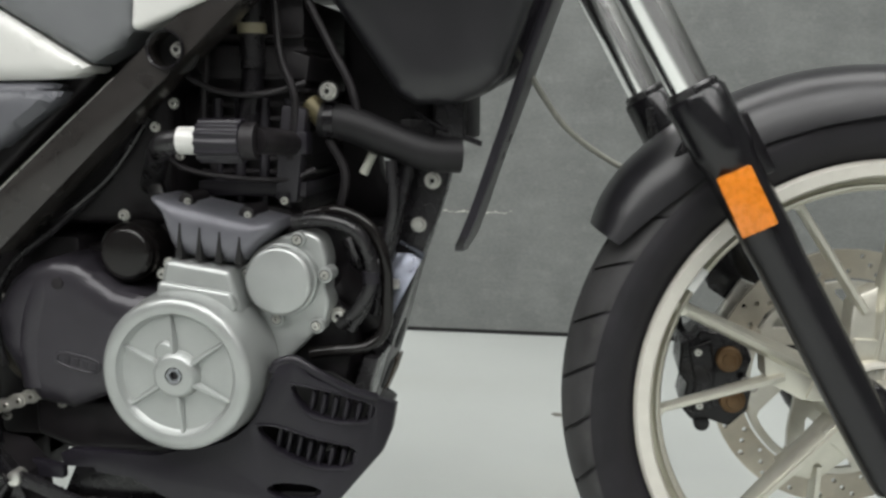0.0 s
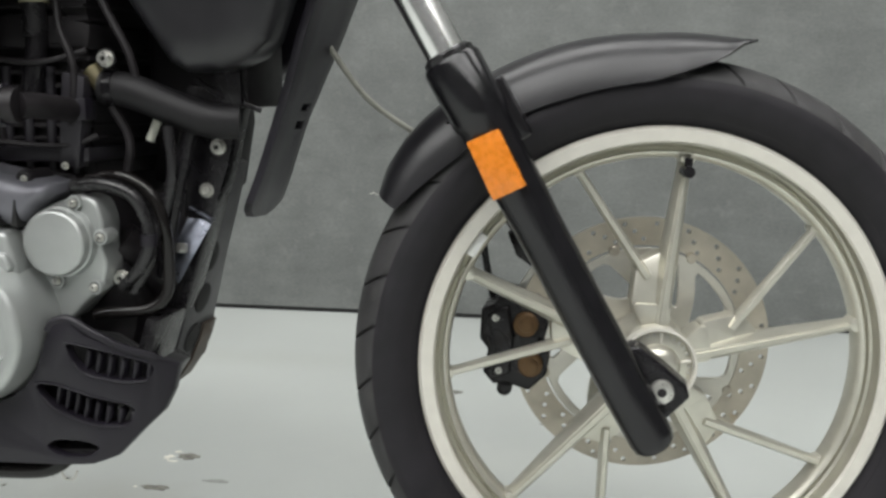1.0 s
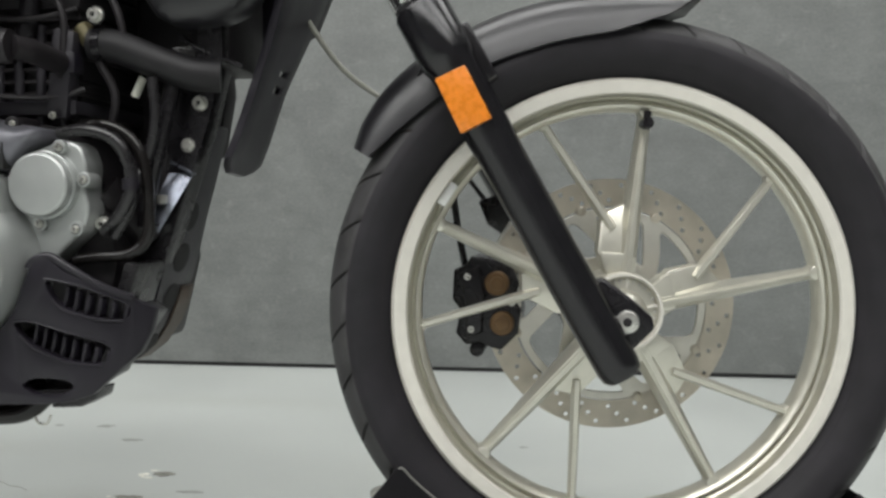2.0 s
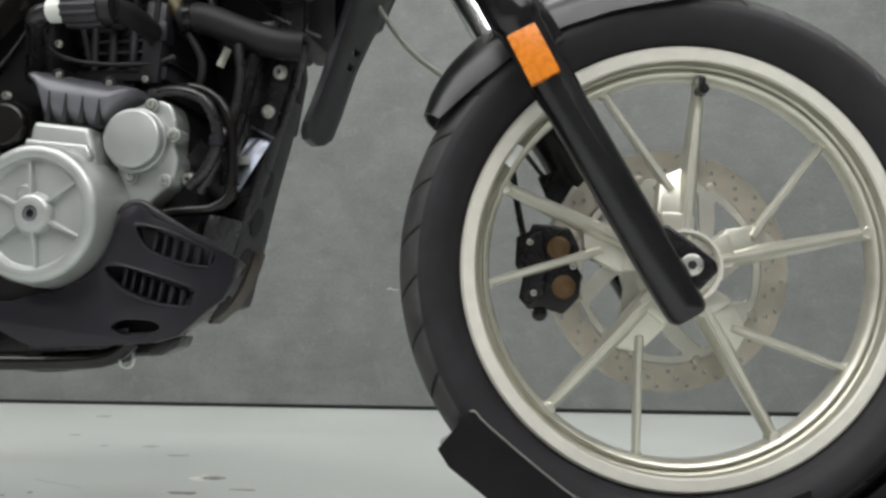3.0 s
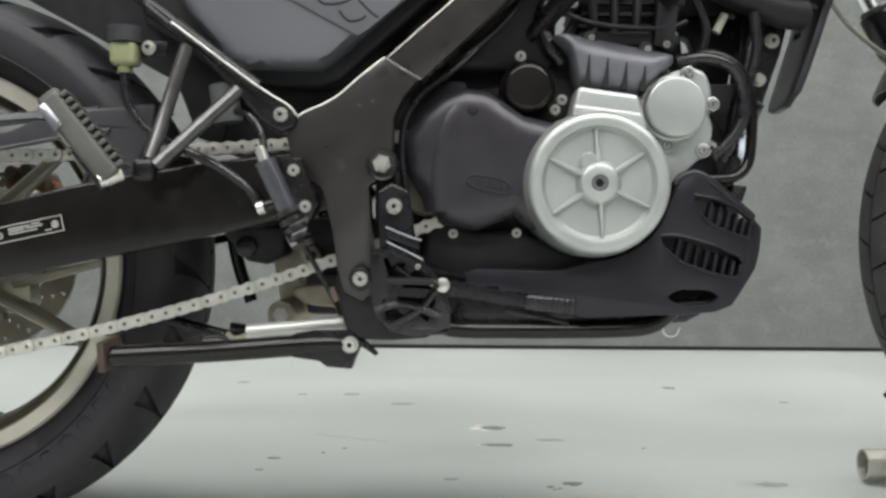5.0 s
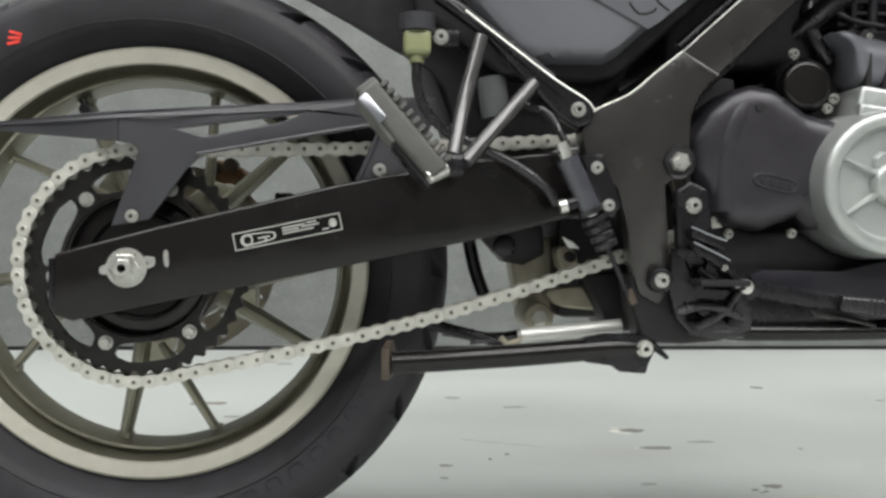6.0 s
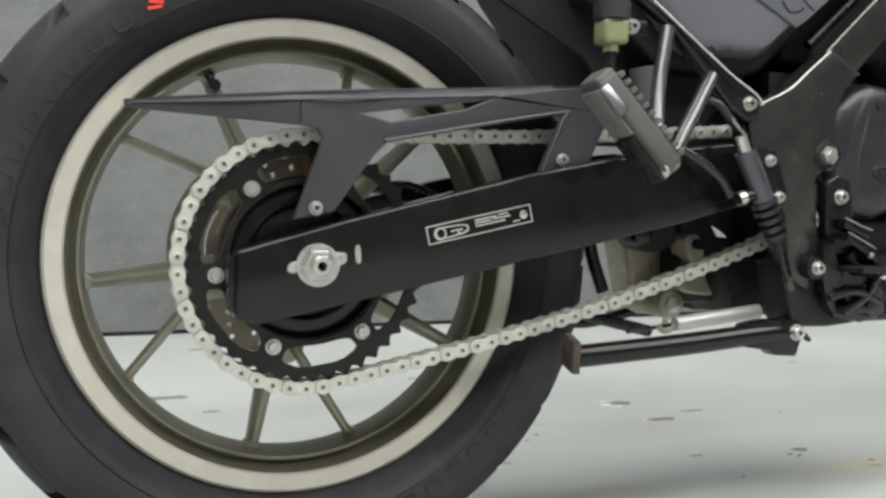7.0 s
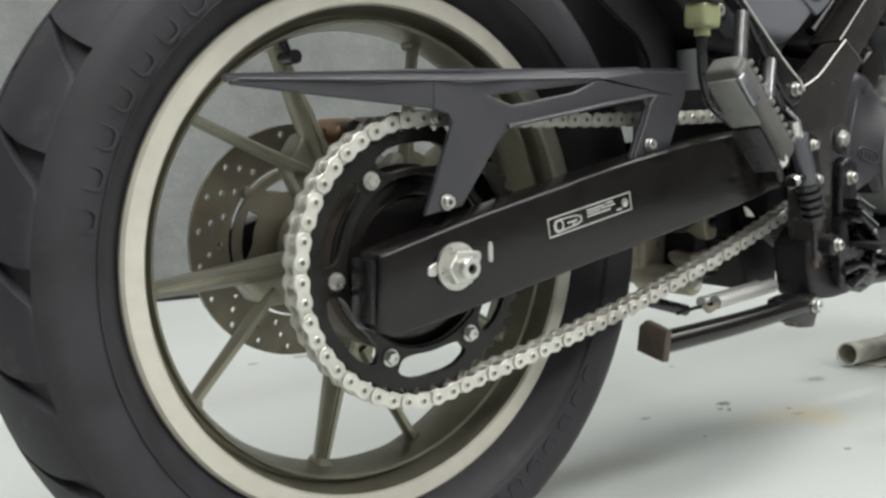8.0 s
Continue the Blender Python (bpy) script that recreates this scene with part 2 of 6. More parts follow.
M_GLOW.node_tree.nodes["Principled BSDF"].inputs["Emission Color"].default_value = (1, 0.995, 0.985, 1)
M_GLOW.node_tree.nodes["Principled BSDF"].inputs["Emission Strength"].default_value = 2.2


# ---- shape tools ----
def finish(bm, angle=38):
    bmesh.ops.recalc_face_normals(bm, faces=bm.faces)
    me = bpy.data.meshes.new("mesh")
    bm.to_mesh(me)
    bm.free()
    me.polygons.foreach_set("use_smooth", [True] * len(me.polygons))
    me.set_sharp_from_angle(angle=radians(angle))
    return me


def part(name, bm, mat, parent=None, label="", at=None, angle=38):
    """Links a bmesh, or a mesh that is shared, as one object under parent; at: its place, seen from the parent."""
    me = finish(bm, angle) if isinstance(bm, bmesh.types.BMesh) else bm
    if not me.materials:
        me.materials.append(mat)
    ob = new(name, me)
    if parent:
        ob.parent = parent
    if at is not None:
        ob.matrix_basis = at if isinstance(at, Matrix) else Matrix.Translation(at)
    if label:
        ob["label"] = label
    return ob


def bevel_sharp(bm, width, seg=2, angle=30):
    edges = [e for e in bm.edges if len(e.link_faces) == 2 and e.calc_face_angle(0) > radians(angle)]
    if width and edges:
        bmesh.ops.bevel(bm, geom=edges, offset=width, segments=seg, profile=0.6, affect="EDGES", clamp_overlap=True)


def smooth_loop(pts, rounds=1):
    """Rounds a closed outline by cutting its corners."""
    for _ in range(rounds):
        out = []
        for i, p in enumerate(pts):
            q = pts[(i + 1) % len(pts)]
            out += [(p[0] * 0.8 + q[0] * 0.2, p[1] * 0.8 + q[1] * 0.2), (p[0] * 0.2 + q[0] * 0.8, p[1] * 0.2 + q[1] * 0.8)]
        pts = out
    return pts


def ring_points(cx, cz, r, n=24, start=0.0):
    return [(cx + r * math.cos(start + 2 * math.pi * i / n), cz + r * math.sin(start + 2 * math.pi * i / n)) for i in range(n)]


def swell(bm, outline, y0, width, rise):
    """Pillows the near face of a plate: it rises over width from the outline inwards."""
    near = [f for f in bm.faces if all(abs(v.co.y - y0) < 1e-6 for v in f.verts)]
    bmesh.ops.triangulate(bm, faces=near)
    for _ in range(5):
        inside = [e for e in bm.edges if all(abs(v.co.y - y0) < 1e-6 for v in e.verts) and e.calc_length() > 0.010]
        if not inside:
            break
        bmesh.ops.subdivide_edges(bm, edges=inside, cuts=1)
        bmesh.ops.triangulate(bm, faces=[f for f in bm.faces if len(f.verts) > 3 and all(abs(v.co.y - y0) < 1e-6 for v in f.verts)])
        flat = [e for e in bm.edges if len(e.link_faces) == 2 and all(abs(v.co.y - y0) < 1e-6 for f in e.link_faces for v in f.verts)]
        bmesh.ops.beautify_fill(bm, faces=[f for f in bm.faces if all(abs(v.co.y - y0) < 1e-6 for v in f.verts)], edges=flat)
    ends = np.array(outline)
    other = np.roll(ends, -1, axis=0)
    span = other - ends
    for v in bm.verts:
        if abs(v.co.y - y0) < 1e-6:
            p = np.array((v.co.x, v.co.z))
            f = np.clip(((p - ends) * span).sum(1) / np.maximum(1e-12, (span ** 2).sum(1)), 0, 1)
            d = np.sqrt((((ends + span * f[:, None]) - p) ** 2).sum(1)).min()
            q = 1 - min(1.0, d / width)
            v.co.y = y0 - rise * math.sqrt(max(0.0, 1 - q * q))


def plate(outline, y0, y1, holes=(), bevel=0.002, seg=2, bulge=None, rounds=0, dome=(), cuts=()):
    """A plate whose outline is given in x, z, from y0 (near) to y1 (far). bulge(x, z) moves it in y; dome: steps (inset, rise) that pillow the near face; cuts: places in x where it may bend."""
    bm = bmesh.new()
    if rounds:
        outline = smooth_loop(outline, rounds)
    edges = []
    for loop in (outline, *holes):
        vs = [bm.verts.new((x, y0, z)) for x, z in loop]
        edges += [bm.edges.new((vs[i], vs[(i + 1) % len(vs)])) for i in range(len(vs))]
    bmesh.ops.triangle_fill(bm, edges=edges, use_beauty=True)
    bmesh.ops.dissolve_limit(bm, angle_limit=radians(1), verts=bm.verts, edges=bm.edges)
    front = list(bm.faces)
    made = bmesh.ops.extrude_face_region(bm, geom=front)
    back = [v for v in made["geom"] if isinstance(v, bmesh.types.BMVert)]
    for v in back:
        v.co.y = y1
    bmesh.ops.recalc_face_normals(bm, faces=bm.faces)
    if dome:
        swell(bm, outline, y0, sum(d[0] for d in dome), sum(d[1] for d in dome))
    else:
        bevel_sharp(bm, bevel, seg, 40)
    for x in cuts:
        bmesh.ops.bisect_plane(bm, geom=[*bm.verts, *bm.edges, *bm.faces], plane_co=(x, 0, 0), plane_no=(1, 0, 0))
    if bulge:
        for v in bm.verts:
            v.co.y += bulge(v.co.x, v.co.z)
    return bm


def pillow(upper, lower, edge, rise, back, n=12, power=2.4):
    """A shell between an upper and a lower line (x, z), swelling towards the near side by rise from edge; back: its flat rear."""
    up, low = curve_points([(x, 0, z) for x, z in upper], 4), curve_points([(x, 0, z) for x, z in lower], 4)
    m = len(up)
    bm = bmesh.new()
    grid = []
    for i, (p, q) in enumerate(zip(up, low)):
        u = abs(2 * i / (m - 1) - 1)
        row = []
        for j in range(n + 1):
            v = j / n
            swell = (1 - abs(2 * v - 1) ** power) ** 0.6 * (1 - u ** 7) ** 0.6
            c = p.lerp(q, v)
            row.append(bm.verts.new((c.x, edge - rise * swell, c.z)))
        grid.append(row)
    for a, c in zip(grid, grid[1:]):
        for j in range(n):
            bm.faces.new((a[j], a[j + 1], c[j + 1], c[j]))
    rimmed = [e for e in bm.edges if len(e.link_faces) == 1]
    made = bmesh.ops.extrude_edge_only(bm, edges=rimmed)["geom"]
    for v in made:
        if isinstance(v, bmesh.types.BMVert):
            v.co.y = back
    bmesh.ops.holes_fill(bm, edges=[e for e in bm.edges if len(e.link_faces) == 1], sides=0)
    return bm


def lathe(profile, n=48, closed=False):
    """Turns (radius, y) points round the y axis."""
    bm = bmesh.new()
    rings = []
    for i in range(n):
        a = 2 * math.pi * i / n
        rings.append([bm.verts.new((r * math.cos(a), y, r * math.sin(a))) for r, y in profile])
    m = len(profile)
    for i in range(n):
        a, b = rings[i], rings[(i + 1) % n]
        for k in range(m if closed else m - 1):
            bm.faces.new((a[k], a[(k + 1) % m], b[(k + 1) % m], b[k]))
    if not closed:
        for k in (0, m - 1):
            if profile[k][0] > 1e-6:
                bm.faces.new([rings[i][k] for i in range(n)])
    bmesh.ops.remove_doubles(bm, verts=bm.verts, dist=1e-6)
    return bm


def curve_points(pts, step=5):
    """A smooth line through pts."""
    p = [Vector(q) for q in pts]
    p = [p[0] * 2 - p[1], *p, p[-1] * 2 - p[-2]]
    out = []
    for i in range(1, len(p) - 2):
        a, b, c, d = p[i - 1:i + 3]
        for k in range(step):
            t = k / step
            out.append(0.5 * (2 * b + (c - a) * t + (2 * a - 5 * b + 4 * c - d) * t * t + (3 * b - a - 3 * c + d) * t ** 3))
    return out + [p[-2]]


def tube(pts, r, n=12, step=5, r_end=None, bm=None, hollow=0.0):
    """A round tube along a smooth line through pts."""
    bm = bm or bmesh.new()
    line = curve_points(pts, step) if len(pts) > 2 else [Vector(q) for q in pts]
    up, rings = None, []
    for i, c in enumerate(line):
        d = (line[min(i + 1, len(line) - 1)] - line[max(i - 1, 0)]).normalized()
        if up is None:
            up = d.orthogonal().normalized()
        up = (up - d * up.dot(d)).normalized()
        side = d.cross(up)
        rad = r + ((r_end or r) - r) * i / (len(line) - 1)
        rings.append([bm.verts.new(c + up * rad * math.cos(2 * math.pi * k / n) + side * rad * math.sin(2 * math.pi * k / n)) for k in range(n)])
    for a, b in zip(rings, rings[1:]):
        for k in range(n):
            bm.faces.new((a[k], a[(k + 1) % n], b[(k + 1) % n], b[k]))
    if hollow:
        for ring, inward in ((rings[0], line[1] - line[0]), (rings[-1], line[-2] - line[-1])):
            c = sum((v.co for v in ring), Vector()) / n
            lip = [bm.verts.new(c + (v.co - c) * hollow) for v in ring]
            deep = [bm.verts.new(v.co + inward.normalized() * r * 3) for v in lip]
            for k in range(n):
                bm.faces.new((ring[k], ring[(k + 1) % n], lip[(k + 1) % n], lip[k]))
                bm.faces.new((lip[k], lip[(k + 1) % n], deep[(k + 1) % n], deep[k]))
            bm.faces.new(deep)
    else:
        bm.faces.new(rings[0]), bm.faces.new(rings[-1])
    return bm


def block(x0, x1, y0, y1, z0, z1, bevel=0.002, seg=2, bm=None):
    solo = bm is None
    bm = bm or bmesh.new()
    made = bmesh.ops.create_cube(bm, size=1)["verts"]
    for v in made:
        v.co = Vector(((x0 + x1) / 2 + v.co.x * (x1 - x0), (y0 + y1) / 2 + v.co.y * (y1 - y0), (z0 + z1) / 2 + v.co.z * (z1 - z0)))
    if solo:
        bevel_sharp(bm, bevel, seg)
    return bm


def moved(bm, m):
    bmesh.ops.transform(bm, matrix=m, verts=bm.verts)
    return bm


def joined(*bms):
    """One bmesh out of several shapes of one and the same part."""
    out = bmesh.new()
    for b in bms:
        me = bpy.data.meshes.new("tmp")
        b.to_mesh(me)
        b.free()
        out.from_mesh(me)
        bpy.data.meshes.remove(me)
    return out


def disc(x, z, r, y0, y1, n=32, bevel=0.002, seg=2):
    """A round boss with its axis along y."""
    b = min(bevel, r * 0.4)
    prof = [(0, y0), (r - b, y0)] + [(r - b + b * math.sin(k / seg * math.pi / 2), y0 + b - b * math.cos(k / seg * math.pi / 2)) for k in range(1, seg + 1)] + [(r, y1), (0, y1)]
    return moved(lathe(prof, n), Matrix.Translation((x, 0, z)))


# screws that face the near side: socket head on a washer, hexagon head, and large nut
def screw_mesh(r, hexagon=False):
    if hexagon:
        bm = joined(lathe([(0, 0.0), (r * 1.25, 0.0), (r * 1.25, -r * 0.2), (0, -r * 0.2)], 20),
                    lathe([(0, -r * 0.2), (r, -r * 0.2), (r, -r * 0.8), (r * 0.86, -r), (r * 0.45, -r), (r * 0.4, -r * 0.8), (0, -r * 0.8)], 6))
        socket = lathe([(0, 0.001), (r * 1.5, 0.001), (r * 1.5, -r * 0.06), (0, -r * 0.06)], 20)
    else:
        bm = joined(lathe([(0, 0.0), (r * 1.3, 0.0), (r * 1.3, -r * 0.22), (0, -r * 0.22)], 20),
                    lathe([(0, -r * 0.22), (r, -r * 0.22), (r, -r * 1.0), (r * 0.88, -r * 1.15), (r * 0.42, -r * 1.15), (r * 0.36, -r * 0.6), (0, -r * 0.6)], 18))
        socket = joined(lathe([(0, -r * 0.64), (r * 0.43, -r * 0.64), (r * 0.43, -r * 0.55), (0, -r * 0.55)], 6), lathe([(0, 0.001), (r * 1.55, 0.001), (r * 1.55, -r * 0.06), (0, -r * 0.06)], 20))
    bright = len(bm.faces)
    me = finish(joined(bm, socket), 30)
    me.materials.append(M_STEEL)
    me.materials.append(M_ENGDARK)
    for p in me.polygons:
        p.material_index = 0 if p.index < bright else 1
    return me


SCREW = screw_mesh(0.0052)
HEXHEAD = screw_mesh(0.0062, True)


def screw(parent, x, y, z, size=1.0, mesh=None, name="bolt", turn=0.0):
    ob = part(name, mesh or SCREW, M_STEEL, parent)
    size *= 0.86
    ob.matrix_basis = Matrix.LocRotScale((x, y, z), Euler((0, turn, 0)), (size, size, size))
    return ob


# ---- the room ----
def room_slab(name, x0, x1, y0, y1, z0, z1, mat, label):
    return tagged(part(name, block(x0, x1, y0, y1, z0, z1, 0), mat), label, name.split("_")[0], kind="structure")


WALL_Y = 1.60
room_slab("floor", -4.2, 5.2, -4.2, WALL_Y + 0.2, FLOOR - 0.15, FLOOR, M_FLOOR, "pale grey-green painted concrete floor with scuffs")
room_slab("wall_north", -4.2, 5.2, WALL_Y, WALL_Y + 0.15, FLOOR + 0.011, CEILING + 0.1, M_WALL, "mottled mid-grey painted wall behind the motorcycle")
room_slab("wall_south", -4.2, 5.2, -4.2, -4.05, FLOOR, CEILING + 0.1, M_WALL_SOUTH, "plain grey painted wall closing the room")
room_slab("wall_west", -4.2, -4.05, -4.05, WALL_Y, FLOOR, CEILING + 0.1, M_WALL_FAR, "plain dark painted wall closing the room")
room_slab("wall_east", 5.05, 5.2, -4.05, WALL_Y, FLOOR, CEILING + 0.1, M_WALL_FAR, "plain dark painted wall closing the room")
room_slab("ceiling", -4.2, 5.2, -4.2, WALL_Y + 0.15, CEILING + 0.1, CEILING + 0.2, M_CEIL, "plain white painted ceiling")
room_slab("trim", -4.05, 5.05, WALL_Y - 0.003, WALL_Y + 0.1, FLOOR + 0.001, FLOOR + 0.010, M_GAP, "dark joint between the wall and the floor")


def ceiling_light(x, y, watts):
    root = tagged(new("ceiling_light"), "long white ceiling light with a pale diffuser", "ceiling light", "ceiling lights")
    root.location = (x, y, CEILING)
    part("housing", block(-0.90, 0.90, -0.43, 0.43, 0.03, 0.1, 0.004), M_CEIL, root)
    part("diffuser", block(-0.87, 0.87, -0.40, 0.40, 0.012, 0.028, 0.004), M_GLOW, root)
    lamp = bpy.data.lights.new("ceiling_lamp", "AREA")
    lamp.shape, lamp.size, lamp.size_y, lamp.energy, lamp.color = "RECTANGLE", 1.74, 0.8, watts, (1.0, 0.995, 0.985)
    new("ceiling_lamp", lamp).matrix_world = pose(x, y, CEILING - 0.005)


for row in LIGHTS:
    ceiling_light(*row)


# ---- the motorcycle ----
bike = tagged(new("motorcycle"), "black and grey adventure motorcycle held upright by a wheel chock", "motorcycle")
bike.location = (0, 0, FLOOR)
UP = -FLOOR              # parts are given in the room's coordinates and lifted to the bike's base


def on_bike(name, bm, mat, label="", parent=None, angle=38):
    """A part of the bike, built in the room's coordinates."""
    if parent is None:
        return part(name, bm, mat, bike, label, (0, 0, UP), angle)
    return part(name, bm, mat, parent, label, None, angle)


# ---- wheels ----
def spoke_bar(r0, a0, r1, a1, w0, w1, y, d0, d1):
    """A bar of the wheel from radius r0, angle a0 to r1, a1; w: half width, d: half depth."""
    p, q = Vector((r0 * math.cos(a0), 0, r0 * math.sin(a0))), Vector((r1 * math.cos(a1), 0, r1 * math.sin(a1)))
    side = Vector((0, 1, 0)).cross((q - p).normalized())
    bm = bmesh.new()
    ends = []
    for c, w, d in ((p, w0, d0), (q, w1, d1)):
        ring = []
        for u, v in ((-1, -0.35), (-0.45, -1), (0.45, -1), (1, -0.35), (1, 0.5), (0.5, 1), (-0.5, 1), (-1, 0.5)):
            ring.append(bm.verts.new(c + side * w * u + Vector((0, y + d * v, 0))))
        ends.append(ring)
    for k in range(8):
        bm.faces.new((ends[0][k], ends[0][(k + 1) % 8], ends[1][(k + 1) % 8], ends[1][k]))
    bm.faces.new(ends[0]), bm.faces.new(ends[1])
    return bm


def crown_point(top, h, ang, drop=0.62):
    """A point (radius, y) of a tyre's round crown, ang from its middle."""
    return top - drop * h * (1 - math.cos(ang)), h * math.sin(ang)


def wheel(name, label, x, y, z, lip, half, tyre_r, tyre_half, start, mats, turn=0.0, shoulder=80, drop=0.62, depth=0.0062):
    """A cast wheel with five double spokes; its rim carries the spokes, the hub and the tyre."""
    m_lip, m_in, m_tyre = mats
    band = 0.0180 if half < 0.04 else 0.0205
    inner = lip - 0.031 if half < 0.04 else lip - 0.034
    prof = [(lip, -half), (lip - 0.004, -half - 0.003), (lip - band + 0.001, -half - 0.002), (lip - band - 0.0002, -half + 0.018), (inner + 0.0085, -half + 0.0245), (inner + 0.0052, -half + 0.0235),
            (inner + 0.0036, -half + 0.0145), (inner + 0.0010, -half + 0.0155), (inner - 0.003, -0.012), (inner - 0.003, 0.006), (inner + 0.012, half * 0.45), (lip - 0.013, half * 0.8),
            (lip - 0.012, half + 0.002), (lip, half), (lip - 0.003, half - 0.006), (inner + 0.022, half * 0.5), (inner + 0.008, 0.004), (inner + 0.010, -0.014), (lip - 0.003, -half + 0.006)]
    rim = part(name, lathe(prof, 96, closed=True), m_in, bike, label, pose(x, y, z + UP, 0, 0, turn))
    # bright machined band of the lip, 0.5 mm proud of the casting
    part("rim_lip", lathe([(lip - 0.001, -half - 0.002), (lip - 0.004, -half - 0.0045), (lip - band + 0.002, -half - 0.0036), (lip - band, -half - 0.001), (lip - 0.008, -half)], 96, closed=True), m_lip, rim)
    for k in range(5):
        a = radians(start + 72 * k)
        part("spoke", spoke_bar(0.036, a, inner + 0.003, a, 0.0120, 0.0065, -0.004, 0.0195, 0.008), m_in, rim)
        # ridge along the wide spoke
        part("spoke_ridge", spoke_bar(0.040, a, inner, a, 0.0048, 0.0030, -0.0100, 0.0155, 0.0045), m_in, rim)
        # web that joins the slim spoke to the wide one
        c, s = math.cos(a), math.sin(a)
        turn = lambda u, v: (u * c - v * s, u * s + v * c)
        web = [turn(0.056, -0.007), turn(0.056, 0.031), turn(0.062, 0.034), turn(0.096, 0.0335), turn(0.108, 0.027), turn(0.119, 0.008), turn(0.119, -0.006)]
        part("web", plate(web, -0.0190, 0.008, bevel=0.003, bulge=lambda x, z: 0.013 * max(0.0, (math.hypot(x, z) - 0.056) / 0.063)), m_in, rim)
        # sloping root of the web at the hub
        root = [turn(0.036, -0.010), turn(0.034, 0.019), turn(0.054, 0.030), turn(0.062, 0.030), turn(0.064, 0.0), turn(0.060, -0.010)]
        part("web_root", plate(root, -0.0215, 0.012, bevel=0.003), m_in, rim)
        part("slim_spoke", spoke_bar(0.092, a + radians(12.5), inner + 0.003, a + radians(30), 0.0056, 0.0046, -0.006, 0.0095, 0.0065), m_in, rim)
        part("foot", moved(disc(0, 0, 0.0088, -0.0135, 0.008, 16, 0.004), Matrix.Translation(((inner - 0.001) * math.cos(a), -0.002, (inner - 0.001) * math.sin(a)))), m_in, rim)
        part("foot", moved(disc(0, 0, 0.0068, -0.0095, 0.006, 16, 0.003), Matrix.Translation(((inner - 0.001) * math.cos(a + radians(30)), -0.002, (inner - 0.001) * math.sin(a + radians(30))))), m_in, rim)
    a = radians(start)
    part("valve", moved(tube([(0, 0, 0), (0, -0.001, -0.02)], 0.0042, 10), pose((inner - 0.002) * math.cos(a), -0.020, (inner - 0.002) * math.sin(a), 0, -start + 90, 0)), M_SATIN, rim, "black rubber tyre valve")
    part("valve_cap", moved(lathe([(0, -0.022), (0.0062, -0.022), (0.0062, 0.0), (0, 0.0)], 12), pose((inner - 0.016) * math.cos(a), -0.010, (inner - 0.016) * math.sin(a))), M_SATIN, rim)
    # tyre: bead and sidewall, then a round crown
    side = [(lip - 0.003, half - 0.004), (lip + 0.004, half + 0.001), (lip + 0.014, half + (tyre_half - half) * 0.62), (lip + 0.026, half + (tyre_half - half) * 0.9)]
    side += [crown_point(tyre_r, tyre_half, radians(g), drop) for g in np.linspace(88, shoulder + 0.6, 6)]
    side += [crown_point(tyre_r - depth, tyre_half, radians(g), drop) for g in np.linspace(shoulder - 0.6, 0, 9)]
    part("tyre", lathe([(r, -d) for r, d in side] + [(r, d) for r, d in side[-2::-1]], 120, closed=True), m_tyre, rim, "worn black rubber tyre")
    # bead line on the near sidewall
    part("bead_ridge", lathe([(lip + 0.007, -half - 0.004), (lip + 0.009, -half - 0.0075), (lip + 0.011, -half - 0.0055), (lip + 0.010, -half - 0.002)], 120, closed=True), m_tyre, rim)
    return rim


def tread_mesh(tyre_r, h, count, skew, gaps, near, reach, drop, depth, mat):
    """One tread block: a curved pad across half of the tyre, flush with the shoulder; gaps: the groove's share in the middle and at the shoulder."""
    bm = bmesh.new()
    span = 2 * math.pi / count
    sgn = -1 if near else 1
    steps, w = 10, 5
    grid = {}
    for low in (0, 1):
        for i in range(steps + 1):
            u = 0.03 + 0.97 * i / steps
            r, y = crown_point(tyre_r - low * (depth + 0.003), h, radians(reach * u), drop)
            gap = gaps[0] + (gaps[1] - gaps[0]) * max(0.0, (u - 0.25) / 0.75) ** 1.4
            for j in range(w):
                v = (j / (w - 1) - 0.5) * (1 - gap)
                # the groove's lower wall leans further than its upper one
                a = span * (v + skew * u ** 1.2 - 0.5 * gap * u)
                grid[low, i, j] = bm.verts.new((r * math.cos(a), sgn * y, r * math.sin(a)))
    for i in range(steps):
        for j in range(w - 1):
            bm.faces.new((grid[0, i, j], grid[0, i + 1, j], grid[0, i + 1, j + 1], grid[0, i, j + 1]))
        for j in (0, w - 1):
            bm.faces.new((grid[0, i, j], grid[0, i + 1, j], grid[1, i + 1, j], grid[1, i, j]))
    for j in range(w - 1):
        for i in (0, steps):
            bm.faces.new((grid[0, i, j], grid[0, i, j + 1], grid[1, i, j + 1], grid[1, i, j]))
    me = finish(bm, 50)
    me.materials.append(mat)
    return me


def add_tread(rim, tyre_r, h, count, skew, gaps, phase, mat, reach=80, drop=0.62, depth=0.0062):
    for near in (True, False):
        me = tread_mesh(tyre_r, h, count, skew, gaps, near, reach, drop, depth, mat)
        for k in range(count):
            part("tread_block", me, mat, rim, at=Euler((0, -(2 * math.pi / count) * (k + (phase if near else phase + 0.5)), 0)).to_matrix().to_4x4())


